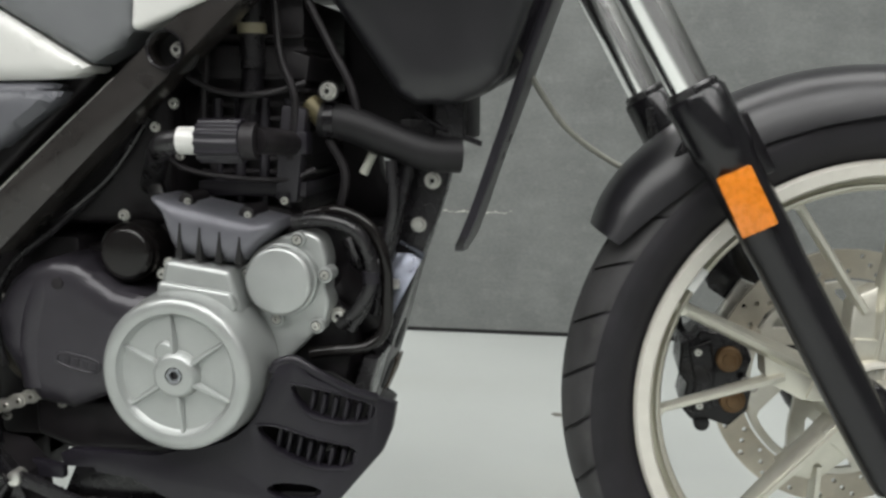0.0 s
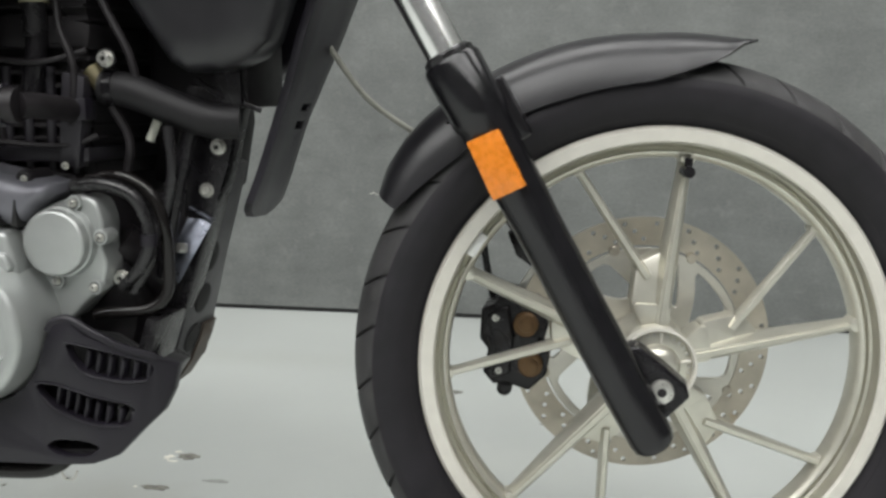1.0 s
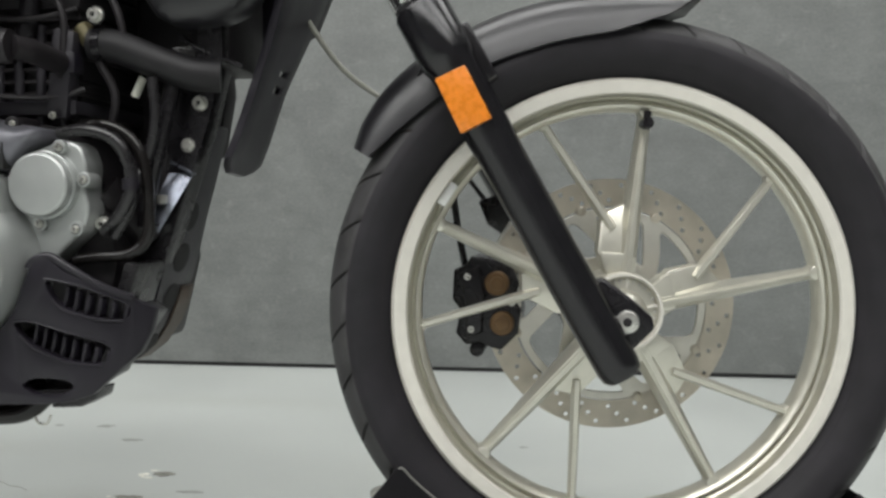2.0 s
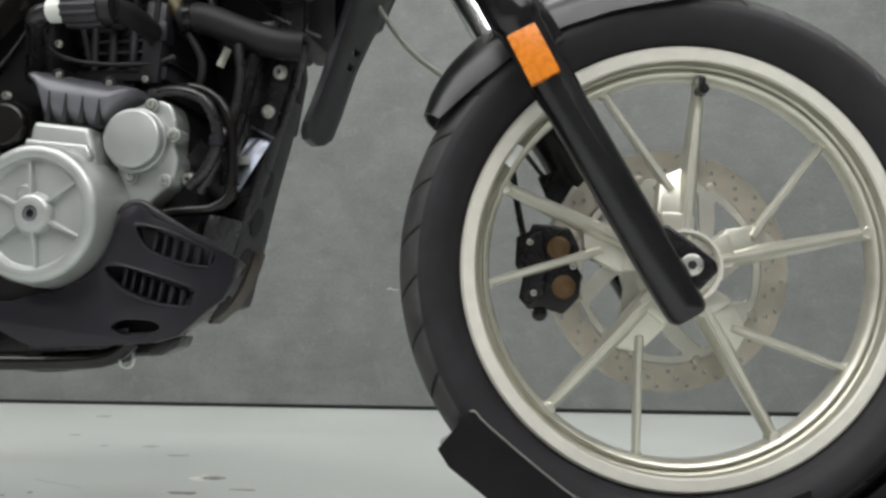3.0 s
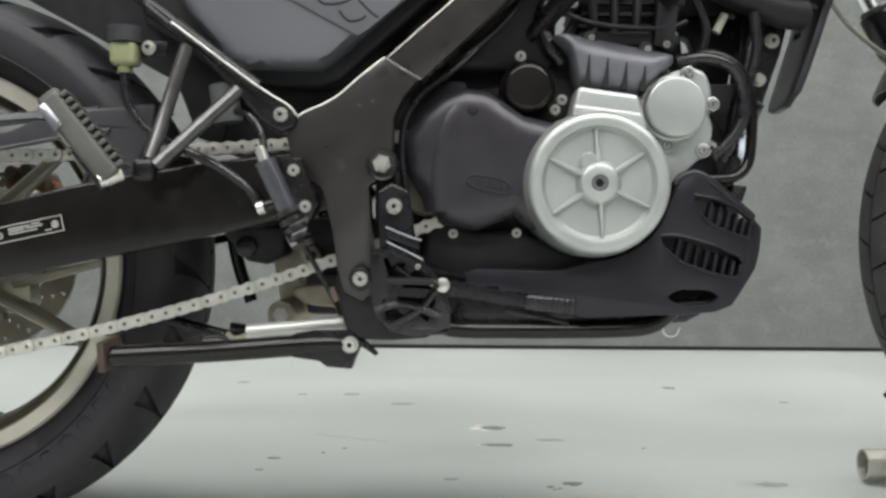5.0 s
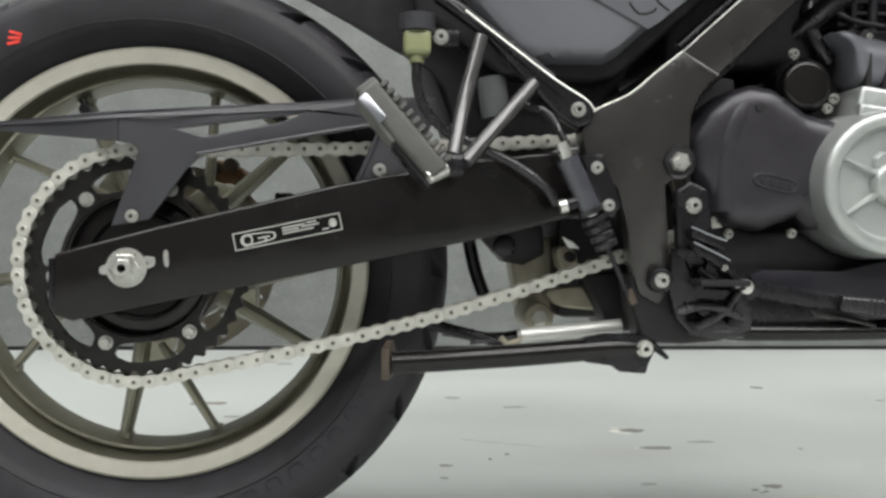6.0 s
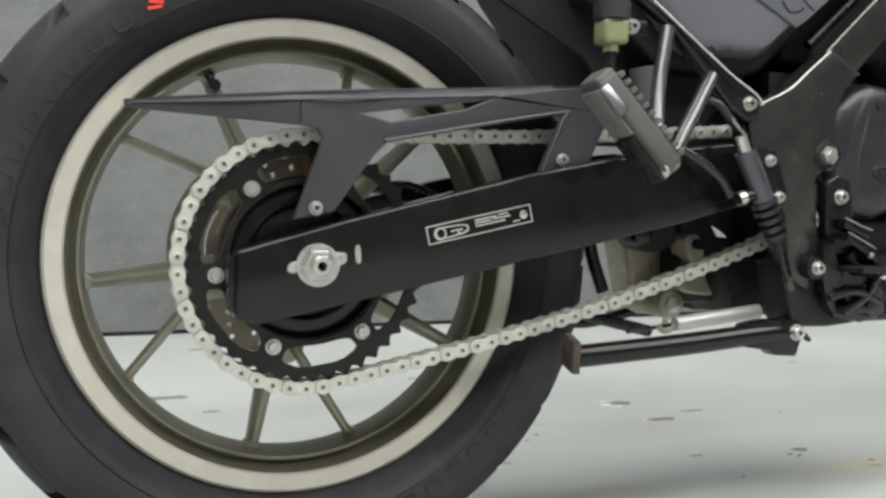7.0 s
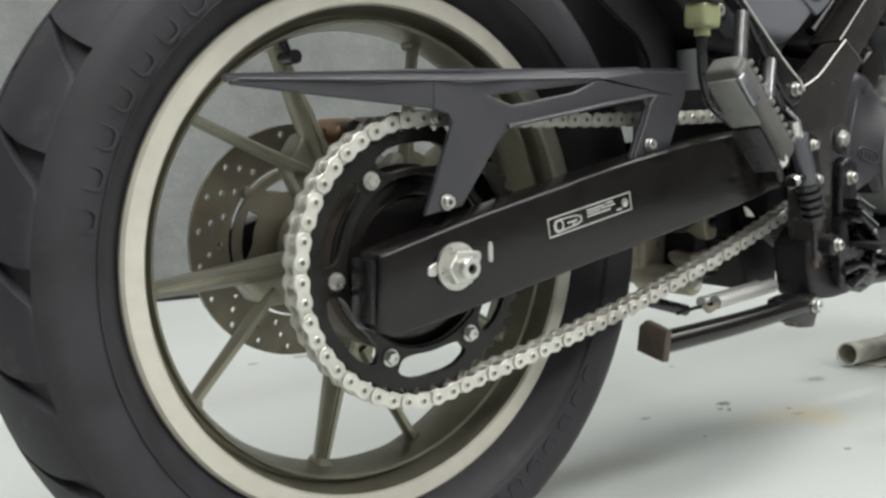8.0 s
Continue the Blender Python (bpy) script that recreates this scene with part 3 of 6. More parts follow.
def disc_brake(rim, r_out, r_in, y, carrier_r, arms, holes, mat_disc, mat_arm, twist=26):
    """A drilled brake disc riveted to a carrier with swept arms; the holes go through."""
    loops = [ring_points(0, 0, r_out, 72), ring_points(0, 0, r_in, 60)]
    for k in range(holes):
        for row in range(3):
            rr = r_in + (r_out - r_in) * (0.22 + 0.28 * row)
            loops.append(ring_points(rr * math.cos(2 * math.pi * (k + row * 0.3) / holes), rr * math.sin(2 * math.pi * (k + row * 0.3) / holes), 0.0032, 6))
    part("brake_disc", plate(loops[0], y - 0.0025, y + 0.0025, loops[1:], 0), mat_disc, rim, "drilled steel brake disc with light rust")
    edge = r_in - 0.0025
    spread = 360 / arms
    windows = [ring_points(0, 0, 0.028, 32)]
    for k in range(arms):
        a = spread * (k + 0.3)
        lo, hi = carrier_r + 0.003, edge - 0.0085
        inner_arc = [(lo, a + q * spread * 0.24) for q in (-1, 0, 1)]
        outer_arc = [(hi, a + twist + q * spread * 0.36) for q in (1, 0.4, -0.4, -1)]
        mid = (lo + hi) / 2
        pts = inner_arc + [(mid, a + twist * 0.62 + spread * 0.30)] + outer_arc + [(mid, a + twist * 0.62 - spread * 0.30)]
        windows.append(smooth_loop([(r * math.cos(radians(d)), r * math.sin(radians(d))) for r, d in pts], 1))
    part("disc_carrier", plate(ring_points(0, 0, edge, 72), y - 0.008, y - 0.002, windows, 0.0008, 1), mat_arm, rim, "cast disc carrier with swept arms")
    for k in range(arms):
        a = radians(spread * (k + 0.8) + twist)
        part("disc_rivet", disc((r_in - 0.001) * math.cos(a), (r_in - 0.001) * math.sin(a), 0.0062, y - 0.0095, y, 12, 0.002), mat_disc, rim)


FX, FY, FZ = 1.457, 0.034, 0.346
STEER = 9.0            # degrees by which the front wheel is steered
RX, RY, RZ = 0.001, -0.037, 0.309
front_wheel = wheel("front_wheel", "champagne cast alloy front wheel with five double spokes", FX, FY, FZ, 0.2555, 0.034, 0.326, 0.056, 82.5, (M_RIMFACE, M_RIM, M_RUBBER), STEER, shoulder=70, depth=0.004)
add_tread(front_wheel, 0.326, 0.056, 34, -0.5, (0.07, 0.11), 0.2, M_FRONTTREAD, reach=70, depth=0.004)
part("hub", lathe([(0.018, -0.036), (0.034, -0.036), (0.0385, -0.034), (0.0405, -0.030), (0.0425, -0.026), (0.0440, -0.018), (0.046, 0.03), (0.034, 0.05), (0.018, 0.06)], 48, closed=True), M_RIM, front_wheel)
part("hub_cap", lathe([(0, -0.048), (0.012, -0.050), (0.020, -0.047), (0.0245, -0.040), (0.025, -0.034), (0, -0.034)], 40), M_RIM, front_wheel)
part("hub_ring", lathe([(0.0385, -0.0405), (0.0400, -0.0425), (0.0425, -0.0420), (0.0430, -0.030), (0.0385, -0.030)], 56, closed=True), M_RIMFACE, front_wheel)
for k in range(5):
    a = radians(82.5 + 72 * k)
    part("hub_rib", moved(block(-0.0060, 0.0060, -0.002, 0.002, -0.0012, 0.0012, 0.0006, 1), pose(0.0315 * math.cos(a), -0.0375, 0.0315 * math.sin(a), 0, -math.degrees(a), 0)), M_RIMFACE, front_wheel)
for k in range(30):
    a = 2 * math.pi * k / 30
    part("sensor_tooth", moved(block(-0.0016, 0.0016, -0.0012, 0.0012, -0.0012, 0.0012, 0.0003, 1), pose(0.0345 * math.cos(a), -0.0365, 0.0345 * math.sin(a), 0, -math.degrees(a), 0)), M_STEEL, front_wheel)
disc_brake(front_wheel, 0.1490, 0.1165, 0.058, 0.056, 8, 24, M_DISC, M_CARRIER)
# balance weight on the front rim
a = radians(146)
part("balance_weight", moved(block(-0.014, 0.014, -0.004, 0.0, -0.005, 0.005, 0.002), pose(0.232 * math.cos(a), -0.028, 0.232 * math.sin(a), 0, 90 - 146, 0)), M_ALU, front_wheel, "clipped aluminium balance weight")

R_TYRE, R_HALF = 0.327, 0.082     # rear tyre: radius and half width
rear_wheel = wheel("rear_wheel", "cast alloy rear wheel in a shade-darkened bronze tone with a pale rim lip", RX, RY, RZ, 0.2370, 0.049, R_TYRE, R_HALF, 114.6, (M_RIMREAR, M_RIMIN, M_RUBBERREAR), shoulder=64, drop=0.50, depth=0.008)
add_tread(rear_wheel, R_TYRE, R_HALF, 24, 0.58, (0.05, 0.34), 0.13, M_TREAD, 64, 0.50, 0.008)
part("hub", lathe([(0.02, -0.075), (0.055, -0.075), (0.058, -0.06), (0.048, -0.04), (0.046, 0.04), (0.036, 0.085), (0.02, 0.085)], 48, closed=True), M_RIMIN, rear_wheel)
part("cush_drive", lathe([(0.02, -0.090), (0.052, -0.091), (0.056, -0.098), (0.064, -0.0985), (0.070, -0.096), (0.0735, -0.104), (0.0742, -0.104), (0.0765, -0.098), (0.078, -0.078), (0.070, -0.062), (0.02, -0.062)], 48, closed=True), M_GLOSS, rear_wheel, "black sprocket carrier")
part("hub_drum", lathe([(0.040, -0.088), (0.076, -0.088), (0.0815, -0.082), (0.0815, -0.050), (0.076, -0.030), (0.060, -0.016), (0.040, -0.016)], 48, closed=True), M_RUST, rear_wheel, "dusty brown hub drum behind the sprocket")
# the carrier's edge highlight, modelled as a thin steel ring
part("carrier_highlight", lathe([(0.0728, -0.1030), (0.0736, -0.1052), (0.0744, -0.1030)], 64, closed=True), M_STEEL, rear_wheel, "thin bright ring drawn as the sprocket carrier's edge highlight")
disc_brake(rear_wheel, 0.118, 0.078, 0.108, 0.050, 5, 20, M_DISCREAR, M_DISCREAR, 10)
# raised lettering of the tyre maker stands as plain hollow bars
mark_in = [(-0.0062, -0.0066), (0.0062, -0.0066), (0.0062, 0.0066), (-0.0062, 0.0066)]
mark_out = [(-0.0078, -0.0082), (0.0078, -0.0082), (0.0078, 0.0082), (-0.0078, 0.0082)]
mark_mesh = finish(plate(smooth_loop(mark_out, 1), -0.0005, 0.0015, [smooth_loop(mark_in, 1)], 0.0002, 1))
for v in mark_mesh.vertices:
    v.co.x, v.co.z = v.co.x * 1.15, v.co.z * 1.25
mark_mesh.materials.append(M_TREAD)
for first, number, gap in ((127, 8, 6.3), (288, 8, 6.0)):
    for k in range(number):
        a = radians(first + gap * k)
        part("raised_mark", mark_mesh, M_TREAD, rear_wheel, at=pose(0.2735 * math.cos(a), -0.0803, 0.2735 * math.sin(a), 0, 90 - math.degrees(a), 0))
# thin raised lines round the sidewall
for r, d in ((0.2600, 0.0780),):
    part("sidewall_line", lathe([(r - 0.0012, -d + 0.0005), (r, -d - 0.0009), (r + 0.0012, -d + 0.0005)], 96, closed=True), M_RUBBERREAR, rear_wheel)
for k in range(3):
    part("red_mark", moved(block(-0.0065, 0.0065, -0.0008, 0.0012, -0.0014, 0.0014, 0.0002, 1), pose(-0.135 + 0.0010 * k, -0.0808, 0.2366 + 0.0050 * (k - 1), 0, 14 * (k - 1), 0)), M_RED, rear_wheel, "small red paint stamp")

# ---- rear sprocket and chain ----
CHAIN_Y = -0.142
teeth, outline = 43, []
for k in range(teeth):
    for f, r in ((0.0, 0.1085), (0.28, 0.1115), (0.42, 0.1145), (0.58, 0.1145), (0.72, 0.1115)):
        t = 2 * math.pi * (k + f) / teeth
        outline.append((r * math.cos(t), r * math.sin(t)))
holes = []
for k in range(6):
    t = radians(7.6 + 30 + 60 * k)
    holes.append(smooth_loop([((r * math.cos(t + d)), (r * math.sin(t + d))) for r, d in ((0.0805, -0.28), (0.085, -0.38), (0.097, -0.40), (0.1015, -0.2), (0.1015, 0.2), (0.097, 0.40), (0.085, 0.38), (0.0805, 0.28), (0.0795, 0.0))], 1))
holes.append(ring_points(0, 0, 0.0745, 48))
sprocket = part("rear_sprocket", plate(outline, -0.003, 0.003, holes, 0.0), M_SPROCKET, bike, "black painted rear sprocket", (RX, CHAIN_Y, RZ + UP), 30)
for k in range(6):
    t = radians(7.6 + 60 * k)
    screw(sprocket, 0.0855 * math.cos(t), -0.003, 0.0855 * math.sin(t), 1.12, HEXHEAD, "sprocket_nut", k)

LINK = 0.015875


def link_mesh(outer):
    """Two waisted plates, with rollers or pin heads."""
    y = 0.0088 if outer else 0.0064
    pts = []
    for sx in (1, -1):
        for k in range(-4, 5):
            t = k / 4 * radians(112)
            pts.append((sx * LINK / 2 + sx * 0.0072 * math.cos(t), sx * 0.0072 * math.sin(t)))
        pts.append((0.0, sx * 0.0052))
    shapes = [plate(pts, -y - 0.001, -y + 0.001, (), 0.0004, 1), plate(pts, y - 0.001, y + 0.001, (), 0.0)]
    for sx in (-1, 1):
        if outer:
            shapes.append(disc(sx * LINK / 2, 0, 0.0036, -y - 0.0020, y + 0.002, 12, 0.0006, 1))
        else:
            shapes.append(disc(sx * LINK / 2, 0, 0.0050, -y, y, 12, 0.0005, 1))
    bright = sum(len(s.faces) for s in shapes)
    for sx in (-1, 1):
        shapes.append(disc(sx * LINK / 2, 0, 0.0021 if outer else 0.0026, -y - (0.0024 if outer else 0.0013), -y, 10, 0.0003, 1))
    me = finish(joined(*shapes), 40)
    me.materials.append(M_CHAIN)
    me.materials.append(M_CHAINDARK)
    for p in me.polygons:
        p.material_index = 0 if p.index < bright else 1
    return me


def chain_path():
    """The chain's line: round the rear sprocket, along the runs, round the gearbox sprocket."""
    c0, r0, c1, r1 = Vector((RX, RZ)), 0.1190, Vector((0.600, 0.408)), 0.048
    d = c1 - c0
    base, off = math.atan2(d.y, d.x), math.asin((r0 - r1) / d.length)
    pts = []
    t_top, t_low = base + math.pi / 2 - off, base - math.pi / 2 + off
    n = 200
    for k in range(n):
        t = t_top + (2 * math.pi - (t_top - t_low)) * k / n
        pts.append(c0 + Vector((math.cos(t), math.sin(t))) * r0)
    a, b = c0 + Vector((math.cos(t_low), math.sin(t_low))) * r0, c1 + Vector((math.cos(t_low), math.sin(t_low))) * r1
    for k in range(n):
        f = k / n
        p = a.lerp(b, f)
        p.y -= 0.016 * math.sin(math.pi * f)          # slack of the lower run
        pts.append(p)
    for k in range(n // 2):
        t = t_low + (t_top - t_low) * k / (n // 2)
        pts.append(c1 + Vector((math.cos(t), math.sin(t))) * r1)
    a, b = c1 + Vector((math.cos(t_top), math.sin(t_top))) * r1, c0 + Vector((math.cos(t_top), math.sin(t_top))) * r0
    for k in range(n):
        f = k / n
        p = a.lerp(b, f)
        p.y -= 0.006 * math.sin(math.pi * f)
        pts.append(p)
    return pts


line = chain_path()
steps = [0.0]
for p, q in zip(line, line[1:] + line[:1]):
    steps.append(steps[-1] + (q - p).length)
count = int(round(steps[-1] / LINK / 2)) * 2
pitch = steps[-1] / count


def along(s):
    s %= steps[-1]
    k = int(np.searchsorted(steps, s, side="right")) - 1
    p, q = line[k % len(line)], line[(k + 1) % len(line)]
    return p.lerp(q, (s - steps[k]) / max(1e-9, steps[k + 1] - steps[k]))


pins = [along(pitch * k) for k in range(count)]
meshes = (link_mesh(True), link_mesh(False))
chain = None
for k in range(count):
    p, q = pins[k], pins[(k + 1) % count]
    m = Matrix.Translation(((p.x + q.x) / 2, CHAIN_Y, (p.y + q.y) / 2)) @ Euler((0, -math.atan2(q.y - p.y, q.x - p.x), 0)).to_matrix().to_4x4()
    if chain is None:
        chain = part("drive_chain", meshes[0], M_CHAIN, bike, "pale zinc-coloured roller chain", Matrix.Translation((0, 0, UP)) @ m)
        base = m.inverted()
    else:
        part("chain_link", meshes[k % 2], M_CHAIN, chain, at=base @ m)
part("front_sprocket", lathe([(0, -0.004), (0.040, -0.004), (0.043, 0.0), (0.040, 0.004), (0, 0.004)], 32), M_CHAINDARK, bike, "dark gearbox sprocket", (0.600, CHAIN_Y, 0.408 + UP))

# ---- swingarm ----
arm = [(-0.070, 0.322), (0.030, 0.350), (0.130, 0.375), (0.209, 0.394), (0.290, 0.410), (0.380, 0.424), (0.452, 0.432), (0.500, 0.430), (0.520, 0.400),
       (0.500, 0.372), (0.440, 0.362), (0.380, 0.346), (0.291, 0.327), (0.170, 0.301), (0.045, 0.275), (-0.052, 0.256), (-0.072, 0.262)]
swing = on_bike("swingarm", plate(arm, -0.188, -0.152, (), 0.004, 3), M_GLOSS, "gloss black steel swingarm with worn edges")
far = on_bike("swingarm_far_leg", plate(arm, 0.085, 0.115, (), 0.004, 2), M_GLOSS, parent=swing)
on_bike("cross_tube", tube([(0.42, -0.16, 0.385), (0.42, 0.09, 0.385)], 0.030, 16), M_GLOSS, parent=swing)
on_bike("end_cap", block(-0.0765, -0.0705, -0.184, -0.156, 0.268, 0.318, 0.002), M_SATIN, parent=swing)
slot = [(-0.026, 0.300), (-0.026, 0.312), (0.028, 0.3225), (0.028, 0.308)]
on_bike("axle_slot", plate(slot, -0.1895, -0.187, (), 0.0005, 1, rounds=2), M_STEEL, "bare steel axle slot", swing)
on_bike("adjuster_mark", plate([(0.0365, 0.309), (0.0415, 0.310), (0.0405, 0.327), (0.0355, 0.326)], -0.1895, -0.187, (), 0.0005, 1, rounds=1), M_STEEL, parent=swing)
on_bike("axle_washer", moved(lathe([(0.006, 0), (0.0195, 0), (0.0195, -0.0035), (0.006, -0.0035)], 32, closed=True), Matrix.Translation((0.001, -0.189, 0.309))), M_STEEL, parent=swing)
on_bike("axle_nut", moved(lathe([(0.005, -0.0035), (0.0155, -0.0035), (0.0155, -0.012), (0.0140, -0.0135), (0.0100, -0.0135), (0.0098, -0.0185), (0.0082, -0.0195), (0.005, -0.0175), (0.004, -0.006)], 6, closed=True), Matrix.Translation((0.001, -0.189, 0.309))), M_STEEL, "zinc rear axle nut", swing)
on_bike("axle_end", moved(lathe([(0.0042, -0.004), (0.0092, -0.004), (0.0092, -0.021), (0.0080, -0.0225), (0.0042, -0.0225)], 24, closed=True), Matrix.Translation((0.001, -0.189, 0.309))), M_STEEL, parent=swing)
on_bike("axle", tube([(0.001, -0.19, 0.309), (0.001, 0.13, 0.309)], 0.0085, 16), M_SATIN, parent=swing)
# chain warning label: border, chain pictogram and lines of small print as bars
lab = Matrix.Translation((0.157, -0.1882, 0.3455)) @ Euler((0, radians(-12.0), 0)).to_matrix().to_4x4()
on_bike("warning_label", moved(plate([(-0.054, -0.0088), (0.054, -0.0088), (0.054, 0.0088), (-0.054, 0.0088)], -0.0008, 0.0, [[(-0.0528, -0.0076), (0.0528, -0.0076), (0.0528, 0.0076), (-0.0528, 0.0076)]], 0), lab.copy()), M_LABEL, "narrow warning label with a chain pictogram", swing)
pict = [ring_points(-0.041, -0.0005, 0.0062, 20), ring_points(-0.041, -0.0005, 0.0046, 20)]
on_bike("label_mark", moved(plate(pict[0], -0.0008, 0, [pict[1]], 0), lab.copy()), M_LABEL, parent=swing)
on_bike("label_mark", moved(plate(smooth_loop([(-0.046, -0.0066), (-0.012, -0.0050), (-0.012, 0.0040), (-0.046, 0.0060)], 2), -0.0007, 0, [smooth_loop([(-0.044, -0.0052), (-0.0138, -0.0036), (-0.0138, 0.0027), (-0.044, 0.0046)], 2)], 0), lab.copy()), M_LABEL, parent=swing)
for x0, x1, zz in ((-0.030, -0.018, -0.0005), (-0.024, -0.021, -0.003), (-0.005, 0.018, 0.0045), (0.020, 0.030, 0.0052), (-0.005, 0.012, 0.0018), (0.014, 0.032, 0.0022), (-0.005, 0.026, -0.0010), (0.034, 0.041, -0.0045)):
    on_bike("label_line", moved(block(x0, x1, -0.0007, 0.0, zz - 0.0008, zz + 0.0008, 0), lab.copy()), M_LABEL, parent=swing)
on_bike("label_stud", moved(disc(0.0455, 0.0, 0.0042, -0.0016, 0, 16, 0.0008), lab.copy()), M_STEEL, parent=swing)

# ---- chain guard ----
guard_out = [(-0.012, 0.4345), (0.004, 0.431), (0.008, 0.424), (-0.019, 0.349), (0.019, 0.356), (0.056, 0.408), (0.070, 0.422),
             (0.150, 0.436), (0.238, 0.452), (0.244, 0.446), (0.221, 0.393), (0.262, 0.400), (0.278, 0.404), (0.300, 0.455), (0.304, 0.482), (0.240, 0.4790), (0.176, 0.4690), (-0.012, 0.4575)]
guard_slit = [(0.046, 0.4475), (0.072, 0.4405), (0.146, 0.4550), (0.168, 0.4640)]
guard = on_bike("chain_guard", plate(guard_out, -0.176, -0.170, [guard_slit], 0.0022, 3), M_GUARD, "matt charcoal plastic chain guard")
inward = lambda x: 0.36 * max(0.0, -x - 0.012)
tail = [(-0.160, 0.4490), (-0.012, 0.4345), (-0.012, 0.4575), (-0.156, 0.4535), (-0.161, 0.4520)]
on_bike("guard_tail", plate(tail, -0.176, -0.170, (), 0.0020, 3, bulge=lambda x, z: inward(x)), M_GUARD, parent=guard)
# upper strip that leans inwards above the crease
strip_bm = bmesh.new()
stations = (-0.162, -0.120, -0.080, -0.040, -0.012, 0.040, 0.090, 0.140, 0.190, 0.240)
low_z = [float(np.interp(x, (-0.162, -0.012, 0.176, 0.240), (0.4530, 0.4570, 0.4685, 0.4790))) for x in stations]
high_z = [float(np.interp(x, (-0.162, 0.008, 0.242), (0.4565, 0.4640, 0.4835))) for x in stations]
rows = []
for x, z0, z1 in zip(stations, low_z, high_z):
    y = -0.1735 + inward(x)
    rows.append([strip_bm.verts.new(c) for c in ((x, y, z0 - 0.002), (x, y + 0.0035, (z0 + z1) / 2), (x, y + 0.008, z1), (x, y + 0.011, z1 - 0.001), (x, y + 0.006, z0 - 0.002))])
for a, b in zip(rows, rows[1:]):
    for k in range(5):
        strip_bm.faces.new((a[k], a[(k + 1) % 5], b[(k + 1) % 5], b[k]))
strip_bm.faces.new(rows[0]), strip_bm.faces.new(rows[-1])
on_bike("guard_edge", strip_bm, M_GUARD, parent=guard, angle=60)
fin = [(-0.162, -0.112), (-0.150, -0.1160), (-0.010, -0.1660), (0.20, -0.1660), (0.300, -0.166), (0.300, -0.095), (0.180, -0.098), (-0.100, -0.104), (-0.158, -0.108)]
bm = bmesh.new()
lo = [bm.verts.new((x, y, 0.4540 + 0.0275 * (x + 0.158) / 0.46)) for x, y in fin]
f = bm.faces.new(lo)
up = bmesh.ops.extrude_face_region(bm, geom=[f])
for v in up["geom"]:
    if isinstance(v, bmesh.types.BMVert):
        v.co.z += 0.004
bevel_sharp(bm, 0.0012, 2)
on_bike("top_flange", bm, M_GUARD, parent=guard)
on_bike("rib", tube([(-0.155, -0.1245, 0.4534), (-0.012, -0.1762, 0.4574), (0.08, -0.1762, 0.4628), (0.178, -0.1762, 0.4690)], 0.0011, 8, 3), M_GUARD, parent=guard)
rim_l = [(0.066, 0.4225), (0.240, 0.4545), (0.247, 0.447), (0.224, 0.392)]
on_bike("window_lip", tube([(x, -0.177, z) for x, z in rim_l], 0.002, 8, 3), M_GUARD, parent=guard)
for x, z in ((0.002, 0.360), (0.248, 0.409)):
    screw(guard, x, -0.176, z, 1.15)

# ---- frame ----
pivot_plate = [(0.552, 0.529), (0.525, 0.508), (0.499, 0.486), (0.466, 0.471), (0.457, 0.462), (0.449, 0.449), (0.456, 0.420), (0.487, 0.392), (0.498, 0.350), (0.503, 0.310), (0.510, 0.285),
               (0.530, 0.275), (0.545, 0.290), (0.540, 0.340), (0.536, 0.396), (0.548, 0.405), (0.560, 0.425), (0.562, 0.468), (0.572, 0.490), (0.588, 0.507)]
frame_ob = on_bike("frame", plate(pivot_plate, -0.200, -0.168, (), 0.0025, 2), M_FRAME, "dark bronze-black metal frame plate round the swingarm pivot")
beam = [(0.5535, 0.530), (0.625, 0.594), (0.720, 0.677), (0.830, 0.775), (0.872, 0.775), (0.760, 0.669), (0.680, 0.592), (0.590, 0.508)]
on_bike("beam", plate(beam, -0.192, -0.150, [ring_points(0.772, 0.704, 0.0162, 32)], 0.003, 2, bulge=lambda x, z: 0.06 * max(0, x - 0.56)), M_FRAME, "satin black diagonal frame beam", frame_ob)
on_bike("weld", tube([(0.5525, -0.1985, 0.529), (0.572, -0.199, 0.517), (0.589, -0.1985, 0.5075)], 0.0022, 8), M_FRAME, parent=frame_ob)
on_bike("pivot_recess", moved(lathe([(0.0135, 0.0), (0.0165, -0.001), (0.0175, 0.002), (0.0135, 0.003)], 32, closed=True), Matrix.Translation((0.550, -0.2005, 0.419))), M_SATIN, parent=frame_ob)
on_bike("pivot_washer", disc(0.550, 0.419, 0.0135, -0.2012, -0.199, 32, 0.0005), M_GAP, parent=frame_ob)
on_bike("pivot_nut", moved(lathe([(0, 0), (0.0104, 0), (0.0104, -0.006), (0.0092, -0.008), (0.0060, -0.008), (0.0054, -0.0100), (0, -0.0100)], 6), pose(0.550, -0.1985, 0.419, 0, 12, 0)), M_STEEL, "large zinc swingarm pivot nut", frame_ob)
# round opening in the beam with a recessed screw
on_bike("beam_ring", moved(lathe([(0.0160, 0.0), (0.0178, -0.0018), (0.0188, 0.001), (0.0160, 0.004)], 40, closed=True), Matrix.Translation((0.772, -0.1820, 0.704))), M_SATIN, parent=frame_ob)
on_bike("beam_cup", disc(0.772, 0.704, 0.0215, -0.1580, -0.152, 32, 0.0005), M_GAP, parent=frame_ob)
screw(frame_ob, 0.776, -0.160, 0.7045, 1.3)
for x, z in ((0.700, 0.655), (0.748, 0.713)):
    screw(frame_ob, x, -0.160, z, 0.6)
